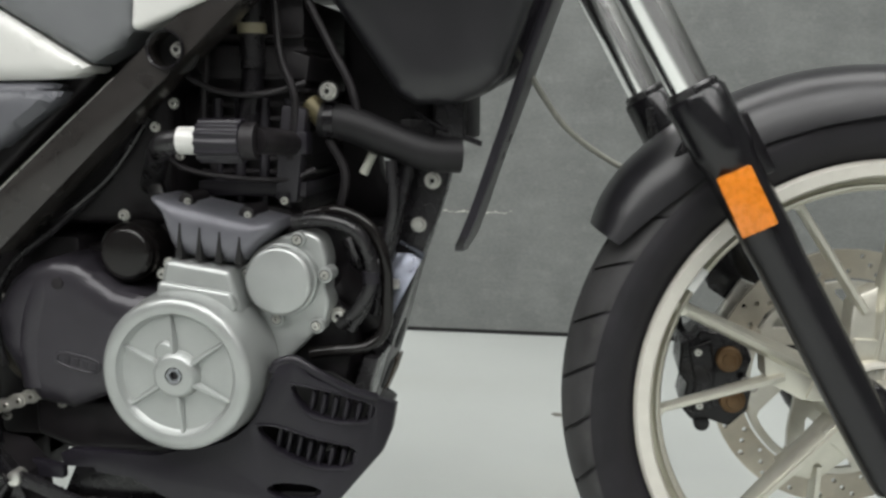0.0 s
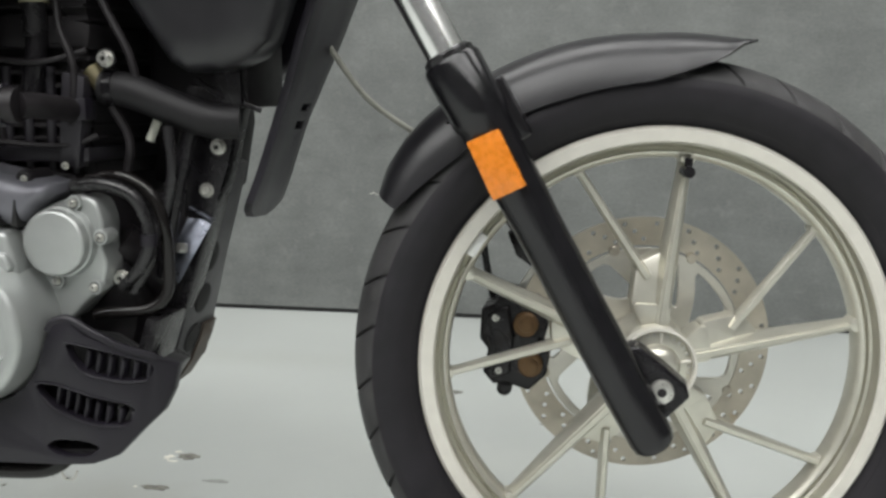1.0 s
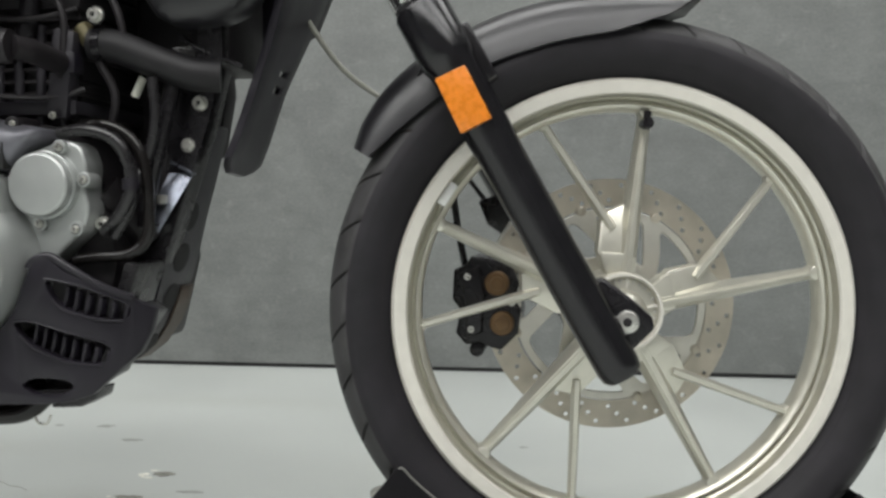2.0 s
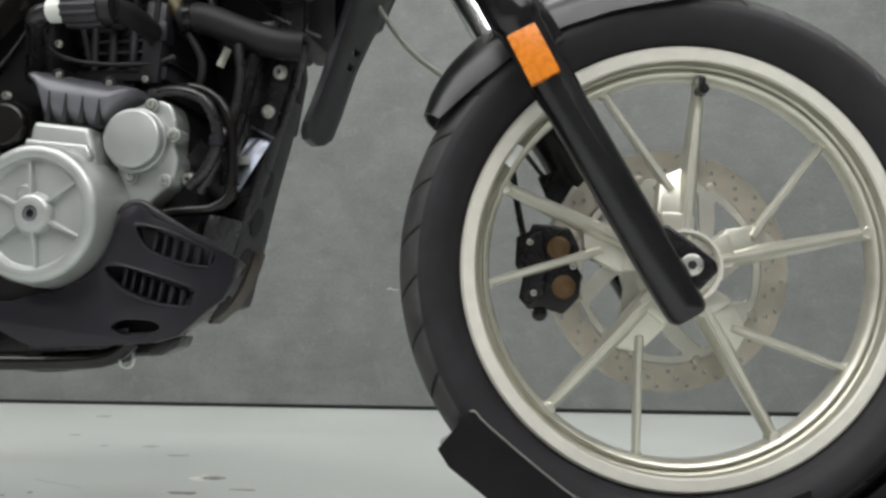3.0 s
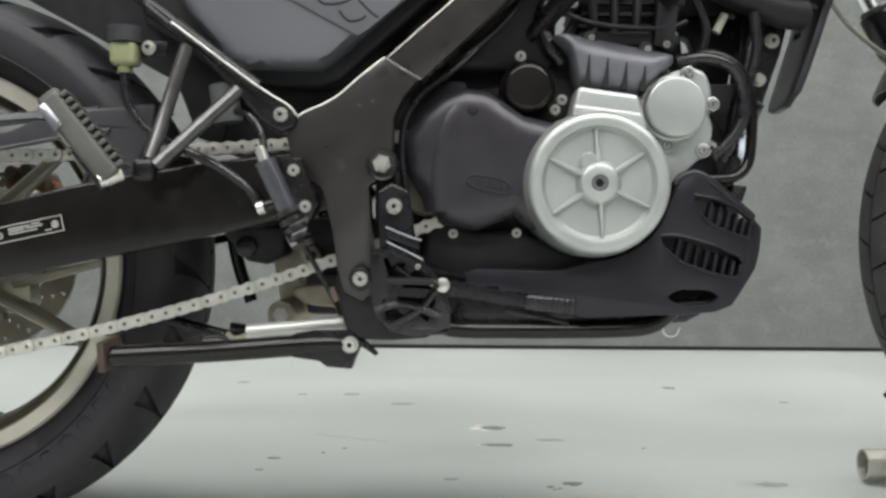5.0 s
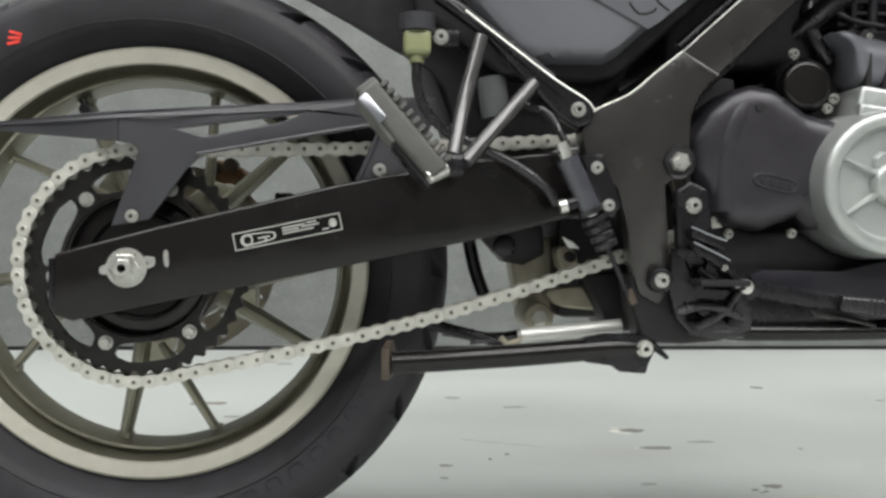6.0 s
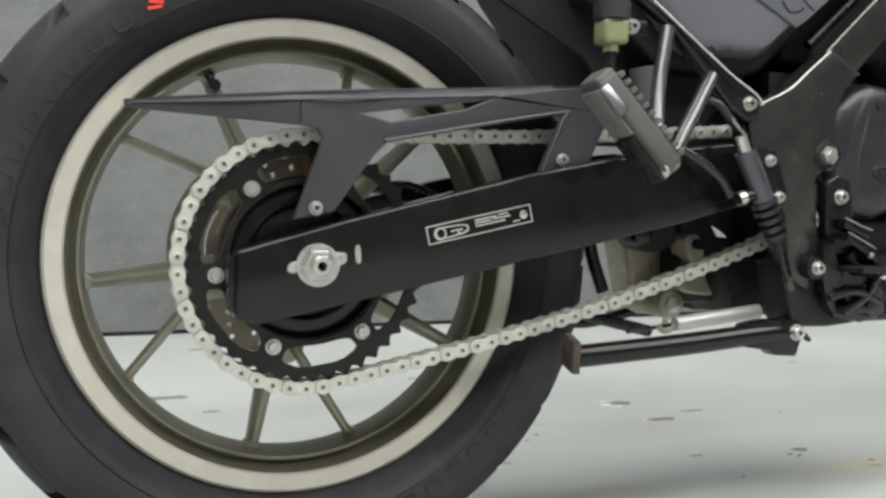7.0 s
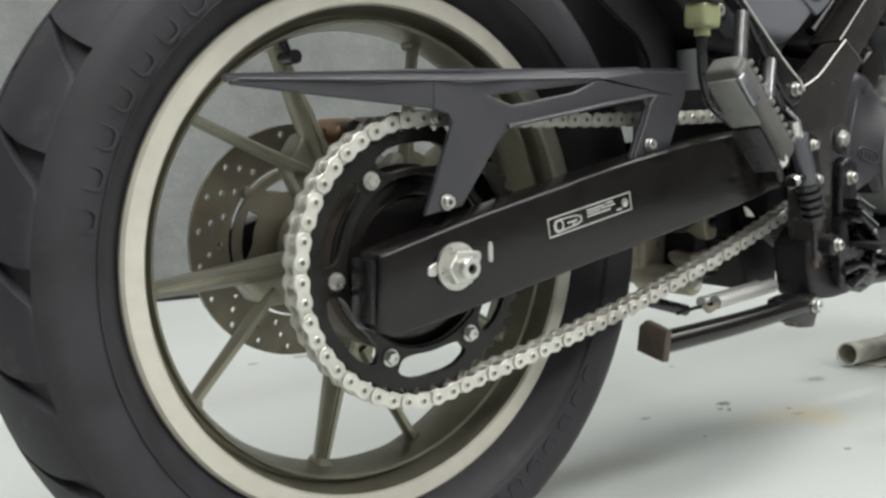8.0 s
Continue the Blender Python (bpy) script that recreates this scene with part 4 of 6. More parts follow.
# thin bright lines along the plate's and the beam's upper edge
on_bike("bright_edge", tube([(0.4575, -0.199, 0.4635), (0.4665, -0.1995, 0.4720), (0.4985, -0.1995, 0.4870), (0.5250, -0.1995, 0.5090), (0.5520, -0.1985, 0.5305)], 0.0009, 8, 3), M_STEEL, "thin bright steel-coloured edge", frame_ob)
on_bike("bright_edge", tube([(0.5540, -0.1905, 0.5310), (0.6250, -0.1860, 0.5950), (0.7200, -0.1805, 0.6780)], 0.0008, 8, 3), M_STEEL, "thin bright steel-coloured edge", frame_ob)
# side edge line along the beam
on_bike("edge_seam", tube([(0.565, -0.146, 0.545), (0.665, -0.142, 0.635), (0.775, -0.134, 0.735)], 0.006, 10), M_SATIN, parent=frame_ob)

# down tube with its mounting screws
down = [(0.966, 0.640), (1.030, 0.640), (1.010, 0.560), (0.983, 0.482), (0.955, 0.400), (0.940, 0.362), (0.915, 0.370), (0.940, 0.440), (0.958, 0.500)]
downtube = on_bike("down_tube", plate(down, -0.056, -0.022, (), 0.003, 2), M_SATIN, "black frame down tube with mounting screws")
on_bike("down_tube_brace", tube([(0.978, -0.075, 0.600), (0.962, -0.08, 0.530), (0.952, -0.08, 0.490), (0.945, -0.08, 0.44)], 0.009, 12), M_SATIN, parent=downtube)
screw(downtube, 1.000, -0.056, 0.577, 1.5)
screw(downtube, 0.985, -0.056, 0.531, 1.2, HEXHEAD)
on_bike("heat_plate", plate([(0.966, 0.512), (0.991, 0.499), (0.9585, 0.433), (0.951, 0.450), (0.953, 0.478)], -0.052, -0.0505, (), 0.0004, 1, bulge=lambda x, z: -0.35 * (0.512 - z)), M_HEAT, "bare dull aluminium heat plate", downtube)
on_bike("plate_fold", plate([(0.966, 0.514), (0.991, 0.501), (0.991, 0.498), (0.966, 0.511)], -0.062, -0.050, (), 0.0004, 1), M_HEAT, parent=downtube)
on_bike("shield_back", plate([(0.912, 0.528), (0.974, 0.528), (0.962, 0.465), (0.945, 0.380), (0.920, 0.372), (0.930, 0.470)], -0.050, 0.030, (), 0.006, 2), M_ENGDARK, parent=downtube)
on_bike("plate_clip", block(0.957, 0.968, -0.078, -0.070, 0.466, 0.476, 0.002), M_STEEL, parent=downtube)


# ---- engine ----
case = [(0.560, 0.300), (0.568, 0.440), (0.600, 0.500), (0.690, 0.520), (0.760, 0.560), (0.862, 0.552), (0.890, 0.500), (0.918, 0.450), (0.925, 0.400), (0.900, 0.300), (0.760, 0.270), (0.620, 0.275)]
engine = on_bike("engine", plate(case, -0.105, 0.120, (), 0.010, 2), M_ENGDARK, "single-cylinder engine with black and silver covers")
cover = [(0.568, 0.448), (0.590, 0.480), (0.612, 0.496), (0.637, 0.504), (0.662, 0.500), (0.680, 0.488), (0.700, 0.474), (0.735, 0.466), (0.765, 0.440), (0.765, 0.350), (0.705, 0.352), (0.690, 0.366), (0.648, 0.350), (0.612, 0.356), (0.590, 0.385), (0.575, 0.410)]
on_bike("sprocket_cover", plate(cover, -0.160, -0.100, (), 0, dome=((0.003, 0.004), (0.005, 0.004), (0.008, 0.003), (0.010, 0.0015))), M_COVER, "satin black engine side cover", engine)
on_bike("cover_step", tube([(0.634, -0.150, 0.488), (0.622, -0.1545, 0.466), (0.610, -0.155, 0.420), (0.612, -0.153, 0.372)], 0.0200, 20), M_COVER, parent=engine)
on_bike("cover_plug", disc(0.645, 0.480, 0.0062, -0.1738, -0.16, 20, 0.001), M_ENGDARK, parent=engine)
oval = smooth_loop([(0.641, 0.4135), (0.688, 0.4040), (0.683, 0.3870), (0.636, 0.3985)], 2)
oval_in = smooth_loop([(0.6435, 0.4105), (0.6855, 0.4020), (0.6810, 0.3895), (0.6390, 0.4000)], 2)
on_bike("cast_badge", plate(oval, -0.1740, -0.170, [oval_in], 0.0005, 1), M_COVER, parent=engine)
for k in range(4):
    xx, zz = 0.647 + 0.0095 * k, 0.4035 - 0.0021 * k
    on_bike("badge_bar", plate([(xx, zz - 0.004), (xx + 0.0065, zz - 0.005), (xx + 0.0065, zz + 0.0032), (xx, zz + 0.0045)], -0.1733, -0.171, (), 0.0004, 1), M_ENGINE, parent=engine)
lower = [(0.590, 0.372), (0.648, 0.350), (0.700, 0.352), (0.740, 0.330), (0.800, 0.320), (0.800, 0.300), (0.640, 0.296), (0.590, 0.310)]
on_bike("lower_case", plate(lower, -0.140, -0.100, (), 0.008, 3), M_ENGDARK, parent=engine)
for x, z in ((0.624, 0.347), (0.694, 0.348), (0.560, 0.330)):
    screw(engine, x, -0.142, z, 0.9)

on_bike("sump", block(0.545, 0.735, 0.030, 0.105, 0.226, 0.305, 0.008), M_ENGDARK, parent=engine)
on_bike("case_rear", block(0.535, 0.640, -0.120, 0.10, 0.300, 0.520, 0.010), M_ENGDARK, parent=engine)

# silver clutch cover: bowl, recessed face, six ribs, hub with a hexagon socket
CX, CY, CZ = 0.7765, -0.017, 0.4005
clutch = on_bike("clutch_cover", moved(lathe([(0, -0.176), (0.0555, -0.176), (0.0585, -0.1795), (0.0600, -0.1830), (0.0640, -0.1840), (0.0705, -0.1836), (0.0732, -0.1815), (0.0748, -0.1780), (0.0785, -0.150), (0.0830, -0.085), (0, -0.085)], 96), Matrix.Translation((CX, CY, CZ))), M_SILVER, "silver-painted round clutch cover with six ribs", engine)
hub = moved(lathe([(0, -0.1800), (0.0072, -0.1800), (0.0088, -0.1855), (0.0175, -0.1862), (0.0200, -0.1848), (0.0222, -0.1805), (0.0240, -0.1765), (0.0240, -0.170), (0, -0.170)], 48), Matrix.Translation((CX, CY, CZ)))
on_bike("clutch_hub", hub, M_SILVER, parent=engine)
on_bike("hub_socket", moved(lathe([(0.0050, -0.1845), (0.0080, -0.1845), (0.0080, -0.178), (0.0050, -0.178)], 6, closed=True), Matrix.Translation((CX, CY, CZ))), M_PLATE, parent=engine)
# dark disc added for the shade inside the silver socket
on_bike("socket_shade", moved(lathe([(0, -0.1812), (0.0066, -0.1812), (0.0066, -0.179), (0, -0.179)], 6), Matrix.Translation((CX, CY, CZ))), M_ENGDARK, parent=engine)
for k in range(6):
    a = radians(94 - 60 * k)
    rib = moved(spoke_bar(0.020, 0.0, 0.0575, 0.0, 0.0036, 0.0020, -0.1765, 0.0072, 0.0030), Euler((0, -a, 0)).to_matrix().to_4x4())
    on_bike("clutch_rib", moved(rib, Matrix.Translation((CX, CY, CZ))), M_SILVER, parent=engine)
on_bike("hub_boss", moved(lathe([(0, -0.1815), (0.0075, -0.1815), (0.0095, -0.1795), (0.0105, -0.175), (0, -0.175)], 24), Matrix.Translation((CX - 0.0105, CY, CZ + 0.0225))), M_SILVER, parent=engine)
neck = [(0.757, 0.506), (0.822, 0.497), (0.828, 0.476), (0.836, 0.440), (0.750, 0.445), (0.744, 0.465), (0.751, 0.480)]
on_bike("cover_neck", plate(neck, -0.170, -0.110, (), 0.006, 3), M_SILVER, parent=engine)
on_bike("neck_step", plate([(0.752, 0.486), (0.824, 0.477), (0.830, 0.465), (0.829, 0.458), (0.748, 0.464)], -0.1765, -0.160, (), 0.004, 3), M_SILVER, parent=engine)
# ignition cover and its bracket
ign = [(0.834, 0.498), (0.846, 0.520), (0.868, 0.528), (0.888, 0.532), (0.902, 0.526), (0.909, 0.505), (0.906, 0.480), (0.911, 0.462), (0.905, 0.438), (0.888, 0.424), (0.870, 0.405), (0.848, 0.395), (0.840, 0.440)]
on_bike("ignition_flange", plate(ign, -0.136, -0.100, (), 0.004, 3, rounds=1), M_SILVER, parent=engine)
on_bike("ignition_cover", disc(0.8655, 0.4855, 0.0335, -0.158, -0.120, 64, 0.004, 4), M_SILVER, "smooth silver round ignition cover", engine)
on_bike("ignition_ring", moved(lathe([(0.0330, -0.146), (0.0360, -0.145), (0.0370, -0.140), (0.0370, -0.130), (0.0330, -0.130)], 64, closed=True), Matrix.Translation((0.8645, 0, 0.4855))), M_SILVER, parent=engine)
for x, z in ((0.881, 0.5245), (0.908, 0.4905), (0.8985, 0.4395), (0.858, 0.4450), (0.829, 0.4905)):
    on_bike("screw_boss", disc(x, z, 0.0078, -0.142, -0.120, 20, 0.001), M_SILVER, parent=engine)
    screw(engine, x, -0.142, z, 0.78)
screw(engine, 0.9135, -0.112, 0.4445, 1.45)
for x, z in ((0.744, 0.496), (0.7365, 0.4850), (0.698, 0.544), (0.672, 0.4840)):
    screw(engine, x, -0.132, z, 1.0)
# black oil filter cap
on_bike("filter_cap", disc(0.7055, 0.5075, 0.0270, -0.152, -0.11, 48, 0.006, 4), M_GLOSS, "glossy black round filter cap", engine)
on_bike("filter_ring", moved(lathe([(0.0275, -0.141), (0.0300, -0.142), (0.0310, -0.136), (0.0310, -0.11), (0.0275, -0.11)], 48, closed=True), Matrix.Translation((0.7055, 0, 0.5075))), M_GLOSS, parent=engine)
# grey-black slotted cover above the silver neck
fin_up = [(0.733, 0.565), (0.748, 0.567), (0.770, 0.563), (0.800, 0.557), (0.832, 0.5505), (0.850, 0.547), (0.864, 0.5435)]
fin_low = [(0.737, 0.561), (0.752, 0.545), (0.761, 0.510), (0.795, 0.5035), (0.826, 0.5005), (0.845, 0.518), (0.864, 0.5345)]
on_bike("slotted_cover", pillow(fin_up, fin_low, -0.142, 0.019, -0.105), M_FIN, "grey-black slotted engine cover", engine)
# black wedges draw the shade of the cover's slots
for k in range(4):
    x, top = 0.7695 + 0.0200 * k, 0.541 - 0.004 * k
    on_bike("slot_shade", plate([(x, top), (x + 0.0012, top), (x + 0.0018, 0.506 - 0.0015 * k), (x - 0.0050, 0.507 - 0.0015 * k)], -0.1618, -0.138, (), 0.0), M_GAP, parent=engine)
on_bike("cover_ear", disc(0.772, 0.561, 0.0085, -0.150, -0.11, 20, 0.003), M_ENGDARK, parent=engine)
on_bike("cover_ear", disc(0.833, 0.549, 0.0085, -0.150, -0.11, 20, 0.003), M_ENGDARK, parent=engine)
screw(engine, 0.774, -0.150, 0.561, 0.6)
screw(engine, 0.835, -0.150, 0.549, 0.6)

# cylinder, head and the clutter round them
cyl = block(0.770, 0.875, -0.085, 0.085, 0.545, 0.760, 0.006)
on_bike("cylinder", cyl, M_ENGDARK, parent=engine)
for k in range(11):
    on_bike("cooling_rib", block(0.766 + 0.003 * (k % 2), 0.880 - 0.004 * (k % 3), -0.094, 0.090, 0.584 + 0.0135 * k, 0.5885 + 0.0135 * k, 0.001, 1), M_ENGDARK, parent=engine)
for x in (0.782, 0.806, 0.832, 0.858):
    on_bike("stud_column", tube([(x, -0.093, 0.550), (x + 0.003, -0.093, 0.66)], 0.0055, 10), M_ENGINE, parent=engine)
on_bike("head_cover", plate([(0.762, 0.704), (0.765, 0.684), (0.800, 0.678), (0.846, 0.682), (0.880, 0.676), (0.884, 0.702), (0.850, 0.712), (0.790, 0.714)], -0.096, 0.09, (), 0.006, 2), M_ENGDARK, parent=engine)
for pts, r in (([(0.775, -0.10, 0.760), (0.781, -0.108, 0.700), (0.776, -0.108, 0.640), (0.782, -0.10, 0.585)], 0.0035), ([(0.850, -0.10, 0.760), (0.858, -0.110, 0.700), (0.872, -0.112, 0.660), (0.866, -0.11, 0.600)], 0.0040),
               ([(0.752, -0.12, 0.690), (0.790, -0.112, 0.668), (0.838, -0.112, 0.664), (0.880, -0.10, 0.676)], 0.0030), ([(0.880, -0.09, 0.756), (0.905, -0.095, 0.710), (0.926, -0.095, 0.668), (0.932, -0.09, 0.62)], 0.0045),
               ([(0.735, -0.12, 0.606), (0.760, -0.118, 0.590), (0.800, -0.112, 0.582), (0.860, -0.11, 0.580), (0.888, -0.10, 0.590)], 0.0030), ([(0.900, -0.09, 0.62), (0.915, -0.085, 0.585), (0.906, -0.08, 0.545)], 0.0050)):
    on_bike("loom_wire", tube(pts, r, 8), M_ENGDARK, parent=engine)
on_bike("sensor", block(0.862, 0.884, -0.114, -0.092, 0.605, 0.628, 0.004), M_PLASTIC, parent=engine)
on_bike("cylinder_foot", block(0.765, 0.880, -0.105, 0.09, 0.562, 0.578, 0.004), M_ENGINE, parent=engine)
on_bike("cam_chain_case", plate([(0.848, 0.560), (0.872, 0.556), (0.884, 0.650), (0.858, 0.655)], -0.112, -0.09, (), 0.005, 2), M_ENGINE, parent=engine)
# throttle body boot with a knurled knob
knob_pts = []
for k in range(14):
    for f, r in ((0.0, 0.0205), (0.35, 0.0205), (0.45, 0.0185), (0.9, 0.0185)):
        t = 2 * math.pi * (k + f) / 14
        knob_pts.append((r * math.cos(t), r * math.sin(t)))
knob = moved(plate(knob_pts, -0.021, 0.021, (), 0.0015, 1), pose(0.827, -0.187, 0.6213, 0, 0, 90))
on_bike("knurled_knob", knob, M_PLASTIC, "black ribbed plastic knob", engine)
on_bike("knob_end", tube([(0.846, -0.187, 0.6213), (0.860, -0.186, 0.6213)], 0.0170, 20), M_ENGDARK, parent=engine)
on_bike("knob_neck", tube([(0.858, -0.186, 0.6213), (0.866, -0.160, 0.620), (0.866, -0.110, 0.616)], 0.0125, 16), M_ENGDARK, parent=engine)
on_bike("white_collar", tube([(0.786, -0.187, 0.6213), (0.804, -0.187, 0.6213)], 0.0130, 20), M_WHITE, "white plastic collar", engine)
on_bike("knob_hose", tube([(0.788, -0.187, 0.6213), (0.765, -0.180, 0.616), (0.740, -0.140, 0.600), (0.712, -0.100, 0.57)], 0.0115, 12), M_HOSE, parent=engine)
on_bike("breather_hose", tube([(0.728, -0.10, 0.62), (0.722, -0.112, 0.585), (0.733, -0.118, 0.555), (0.745, -0.115, 0.54)], 0.0085, 12), M_HOSE, parent=engine)
on_bike("wire_loom", tube([(0.690, -0.10, 0.600), (0.655, -0.12, 0.560), (0.620, -0.140, 0.525), (0.590, -0.150, 0.500), (0.572, -0.158, 0.470), (0.568, -0.160, 0.430), (0.574, -0.160, 0.39)], 0.0040, 8), M_HOSE, parent=engine)
on_bike("clutch_cable", tube([(0.60, -0.135, 0.52), (0.635, -0.130, 0.545), (0.68, -0.12, 0.585), (0.72, -0.115, 0.640)], 0.0032, 8), M_HOSE, parent=engine)
on_bike("coolant_stub", tube([(0.826, -0.10, 0.690), (0.826, -0.10, 0.770)], 0.0125, 16), M_HOSE, parent=engine)
on_bike("band_clip", moved(lathe([(0.0127, -0.005), (0.0145, -0.005), (0.0145, 0.005), (0.0127, 0.005)], 24, closed=True), pose(0.826, -0.10, 0.728, 90, 0, 0)), M_TAN, "tan hose band", engine)
on_bike("head_tube", tube([(0.826, -0.095, 0.70), (0.823, -0.098, 0.665), (0.815, -0.098, 0.625)], 0.012, 12), M_SATIN, parent=engine)
for x, z, y, s in ((0.755, 0.655, -0.13, 0.9), (0.737, 0.632, -0.135, 0.9), (0.757, 0.604, -0.125, 0.8), (0.9045, 0.667, -0.105, 1.5), (0.862, 0.560, -0.12, 0.7), (0.730, 0.655, -0.13, 0.6)):
    screw(engine, x, y, z, s)

# coolant hose that runs up to the radiator, and pipes in front of the engine
front_pipes = on_bike("radiator_hose", tube([(0.893, -0.09, 0.640), (0.925, -0.09, 0.634), (0.965, -0.085, 0.618), (1.000, -0.08, 0.606), (1.030, -0.07, 0.604)], 0.0180, 20), M_THICKHOSE, "thick black coolant hose")
on_bike("hose_clip", moved(lathe([(0.0178, -0.005), (0.0192, -0.005), (0.0192, 0.005), (0.0178, 0.005)], 24, closed=True), pose(0.905, -0.09, 0.6385, 0, 10, 85)), M_SATIN, parent=front_pipes)
on_bike("thermostat_elbow", tube([(0.880, -0.09, 0.655), (0.892, -0.092, 0.644), (0.903, -0.092, 0.632)], 0.0115, 14), M_BRASS, "brassy corroded elbow", front_pipes)
on_bike("tan_plug", tube([(0.940, -0.070, 0.605), (0.930, -0.070, 0.584)], 0.0050, 10), M_CHIP, parent=front_pipes)
hoses = on_bike("oil_hose", tube([(0.872, -0.125, 0.540), (0.905, -0.128, 0.543), (0.935, -0.125, 0.532), (0.948, -0.12, 0.505), (0.949, -0.12, 0.48), (0.936, -0.118, 0.455), (0.915, -0.115, 0.435)], 0.0068, 12), M_HOSE, "bundle of black oil hoses")
on_bike("oil_hose_outer", tube([(0.880, -0.110, 0.545), (0.915, -0.112, 0.550), (0.945, -0.110, 0.535), (0.960, -0.108, 0.503), (0.962, -0.105, 0.46), (0.958, -0.105, 0.428), (0.940, -0.11, 0.412), (0.905, -0.118, 0.409), (0.885, -0.12, 0.406)], 0.0062, 12), M_GLOSS, parent=hoses)
on_bike("oil_hose_inner", tube([(0.965, -0.10, 0.600), (0.968, -0.10, 0.555), (0.958, -0.10, 0.515), (0.951, -0.11, 0.49), (0.944, -0.112, 0.462), (0.925, -0.112, 0.43)], 0.0058, 12), M_HOSE, parent=hoses)
on_bike("hose_grip", moved(lathe([(0.0062, -0.006), (0.0085, -0.006), (0.0085, 0.006), (0.0062, 0.006)], 16, closed=True), pose(0.949, -0.12, 0.486, 90, 0, 0)), M_PLASTIC, parent=hoses)
on_bike("starter_housing", tube([(0.900, -0.09, 0.48), (0.920, -0.07, 0.455), (0.930, -0.05, 0.43)], 0.022, 16), M_ENGDARK, parent=hoses)
exhaust = on_bike("exhaust_pipe", tube([(0.924, 0.0, 0.43), (0.918, 0.0, 0.36), (0.885, 0.0, 0.305), (0.800, 0.0, 0.295)], 0.020, 18), M_RUST, "rusty header pipe behind the bash plate")
on_bike("upper_header", tube([(0.893, 0.01, 0.50), (0.908, 0.0, 0.47), (0.922, 0.0, 0.44)], 0.0202, 18), M_SATIN, parent=exhaust)

# ---- bash plate ----
skid_out = [(0.868, 0.408), (0.885, 0.412), (0.9014, 0.3975), (0.9335, 0.3800), (0.9550, 0.3675), (0.9720, 0.3550), (0.9685, 0.330), (0.9610, 0.3100), (0.943, 0.2905), (0.9260, 0.2710), (0.904, 0.2640), (0.872, 0.2615), (0.766, 0.258), (0.742, 0.267), (0.712, 0.283), (0.674, 0.286), (0.672, 0.291), (0.640, 0.291), (0.636, 0.304), (0.650, 0.309),
            (0.737, 0.308), (0.770, 0.3165), (0.7907, 0.3197), (0.8175, 0.3295), (0.8345, 0.3425), (0.8475, 0.3595), (0.8567, 0.3835)]
wrap = lambda x, z=0: 8.6 * max(0.0, x - 0.89) ** 2
BENDS = [0.885 + 0.008 * k for k in range(10)]
slot_a = smooth_loop([(0.880, 0.3890), (0.905, 0.3845), (0.930, 0.3750), (0.956, 0.3590), (0.952, 0.3455), (0.930, 0.3490), (0.901, 0.3590), (0.886, 0.3730)], 1)
slot_b = smooth_loop([(0.845, 0.3450), (0.866, 0.3450), (0.905, 0.3340), (0.941, 0.3200), (0.936, 0.3015), (0.905, 0.3060), (0.870, 0.3190), (0.851, 0.3330)], 1)
slot_c = smooth_loop([(0.852, 0.280), (0.865, 0.288), (0.897, 0.288), (0.911, 0.281), (0.898, 0.272), (0.868, 0.271)], 1)
skid = on_bike("bash_plate", plate(skid_out, -0.172, -0.160, [slot_a, slot_b, slot_c], 0.0018, 2, bulge=wrap, cuts=BENDS), M_PLASTIC, "matt black plastic bash plate with vents")
for xs, zs, m in ((0.896, 0.3725, 6), (0.862, 0.3340, 8)):
    for j in range(m):
        x, z = xs + 0.0100 * j, zs - 0.0040 * j
        on_bike("vent_slat", plate([(x, z - 0.012), (x + 0.0038, z - 0.013), (x + 0.0085, z + 0.008), (x + 0.0047, z + 0.010)], -0.166 + wrap(x), -0.150 + wrap(x), (), 0.001, 1), M_PLASTIC, parent=skid)
# raised lips that lead into the vents
for lip in ([(0.880, 0.3905), (0.905, 0.3860), (0.930, 0.3765), (0.952, 0.3635)], [(0.846, 0.3465), (0.866, 0.3465), (0.905, 0.3355), (0.937, 0.3235)], [(0.888, 0.3705), (0.901, 0.3575), (0.930, 0.3475), (0.950, 0.3440)], [(0.853, 0.3315), (0.870, 0.3175), (0.905, 0.3045), (0.934, 0.3000)]):
    on_bike("vent_lip", tube([(x, -0.1725 + wrap(x), z) for x, z in lip], 0.0013, 8, 4), M_PLASTIC, parent=skid)
# ledge along the plate's upper edge
ledge = [(0.862, 0.400), (0.868, 0.4085), (0.885, 0.4125), (0.905, 0.4005), (0.9335, 0.3800), (0.955, 0.3675)]
on_bike("upper_ledge", tube([(x, -0.1685 + wrap(x), z) for x, z in ledge], 0.0045, 10, 4), M_PLASTIC, parent=skid)
# black sheet that stands in for the shade behind the vents
on_bike("vent_shade_sheet", plate([(0.850, 0.390), (0.905, 0.385), (0.948, 0.362), (0.936, 0.300), (0.905, 0.272), (0.845, 0.268)], -0.116, -0.110, (), 0), M_GAP, parent=skid)
belly = [(0.954, 0.362), (0.964, 0.350), (0.932, 0.286), (0.905, 0.268), (0.775, 0.259), (0.752, 0.264), (0.752, 0.270), (0.775, 0.267), (0.900, 0.276), (0.922, 0.294), (0.946, 0.350)]
on_bike("belly", plate(belly, -0.160, -0.110, (), 0.003, 2, bulge=wrap, cuts=BENDS), M_HOSE, parent=skid)
on_bike("belly_lip", plate([(0.852, 0.246), (0.886, 0.2478), (0.904, 0.2570), (0.908, 0.2690), (0.852, 0.262)], -0.118, -0.080, (), 0.004, 3), M_HOSE, parent=skid)
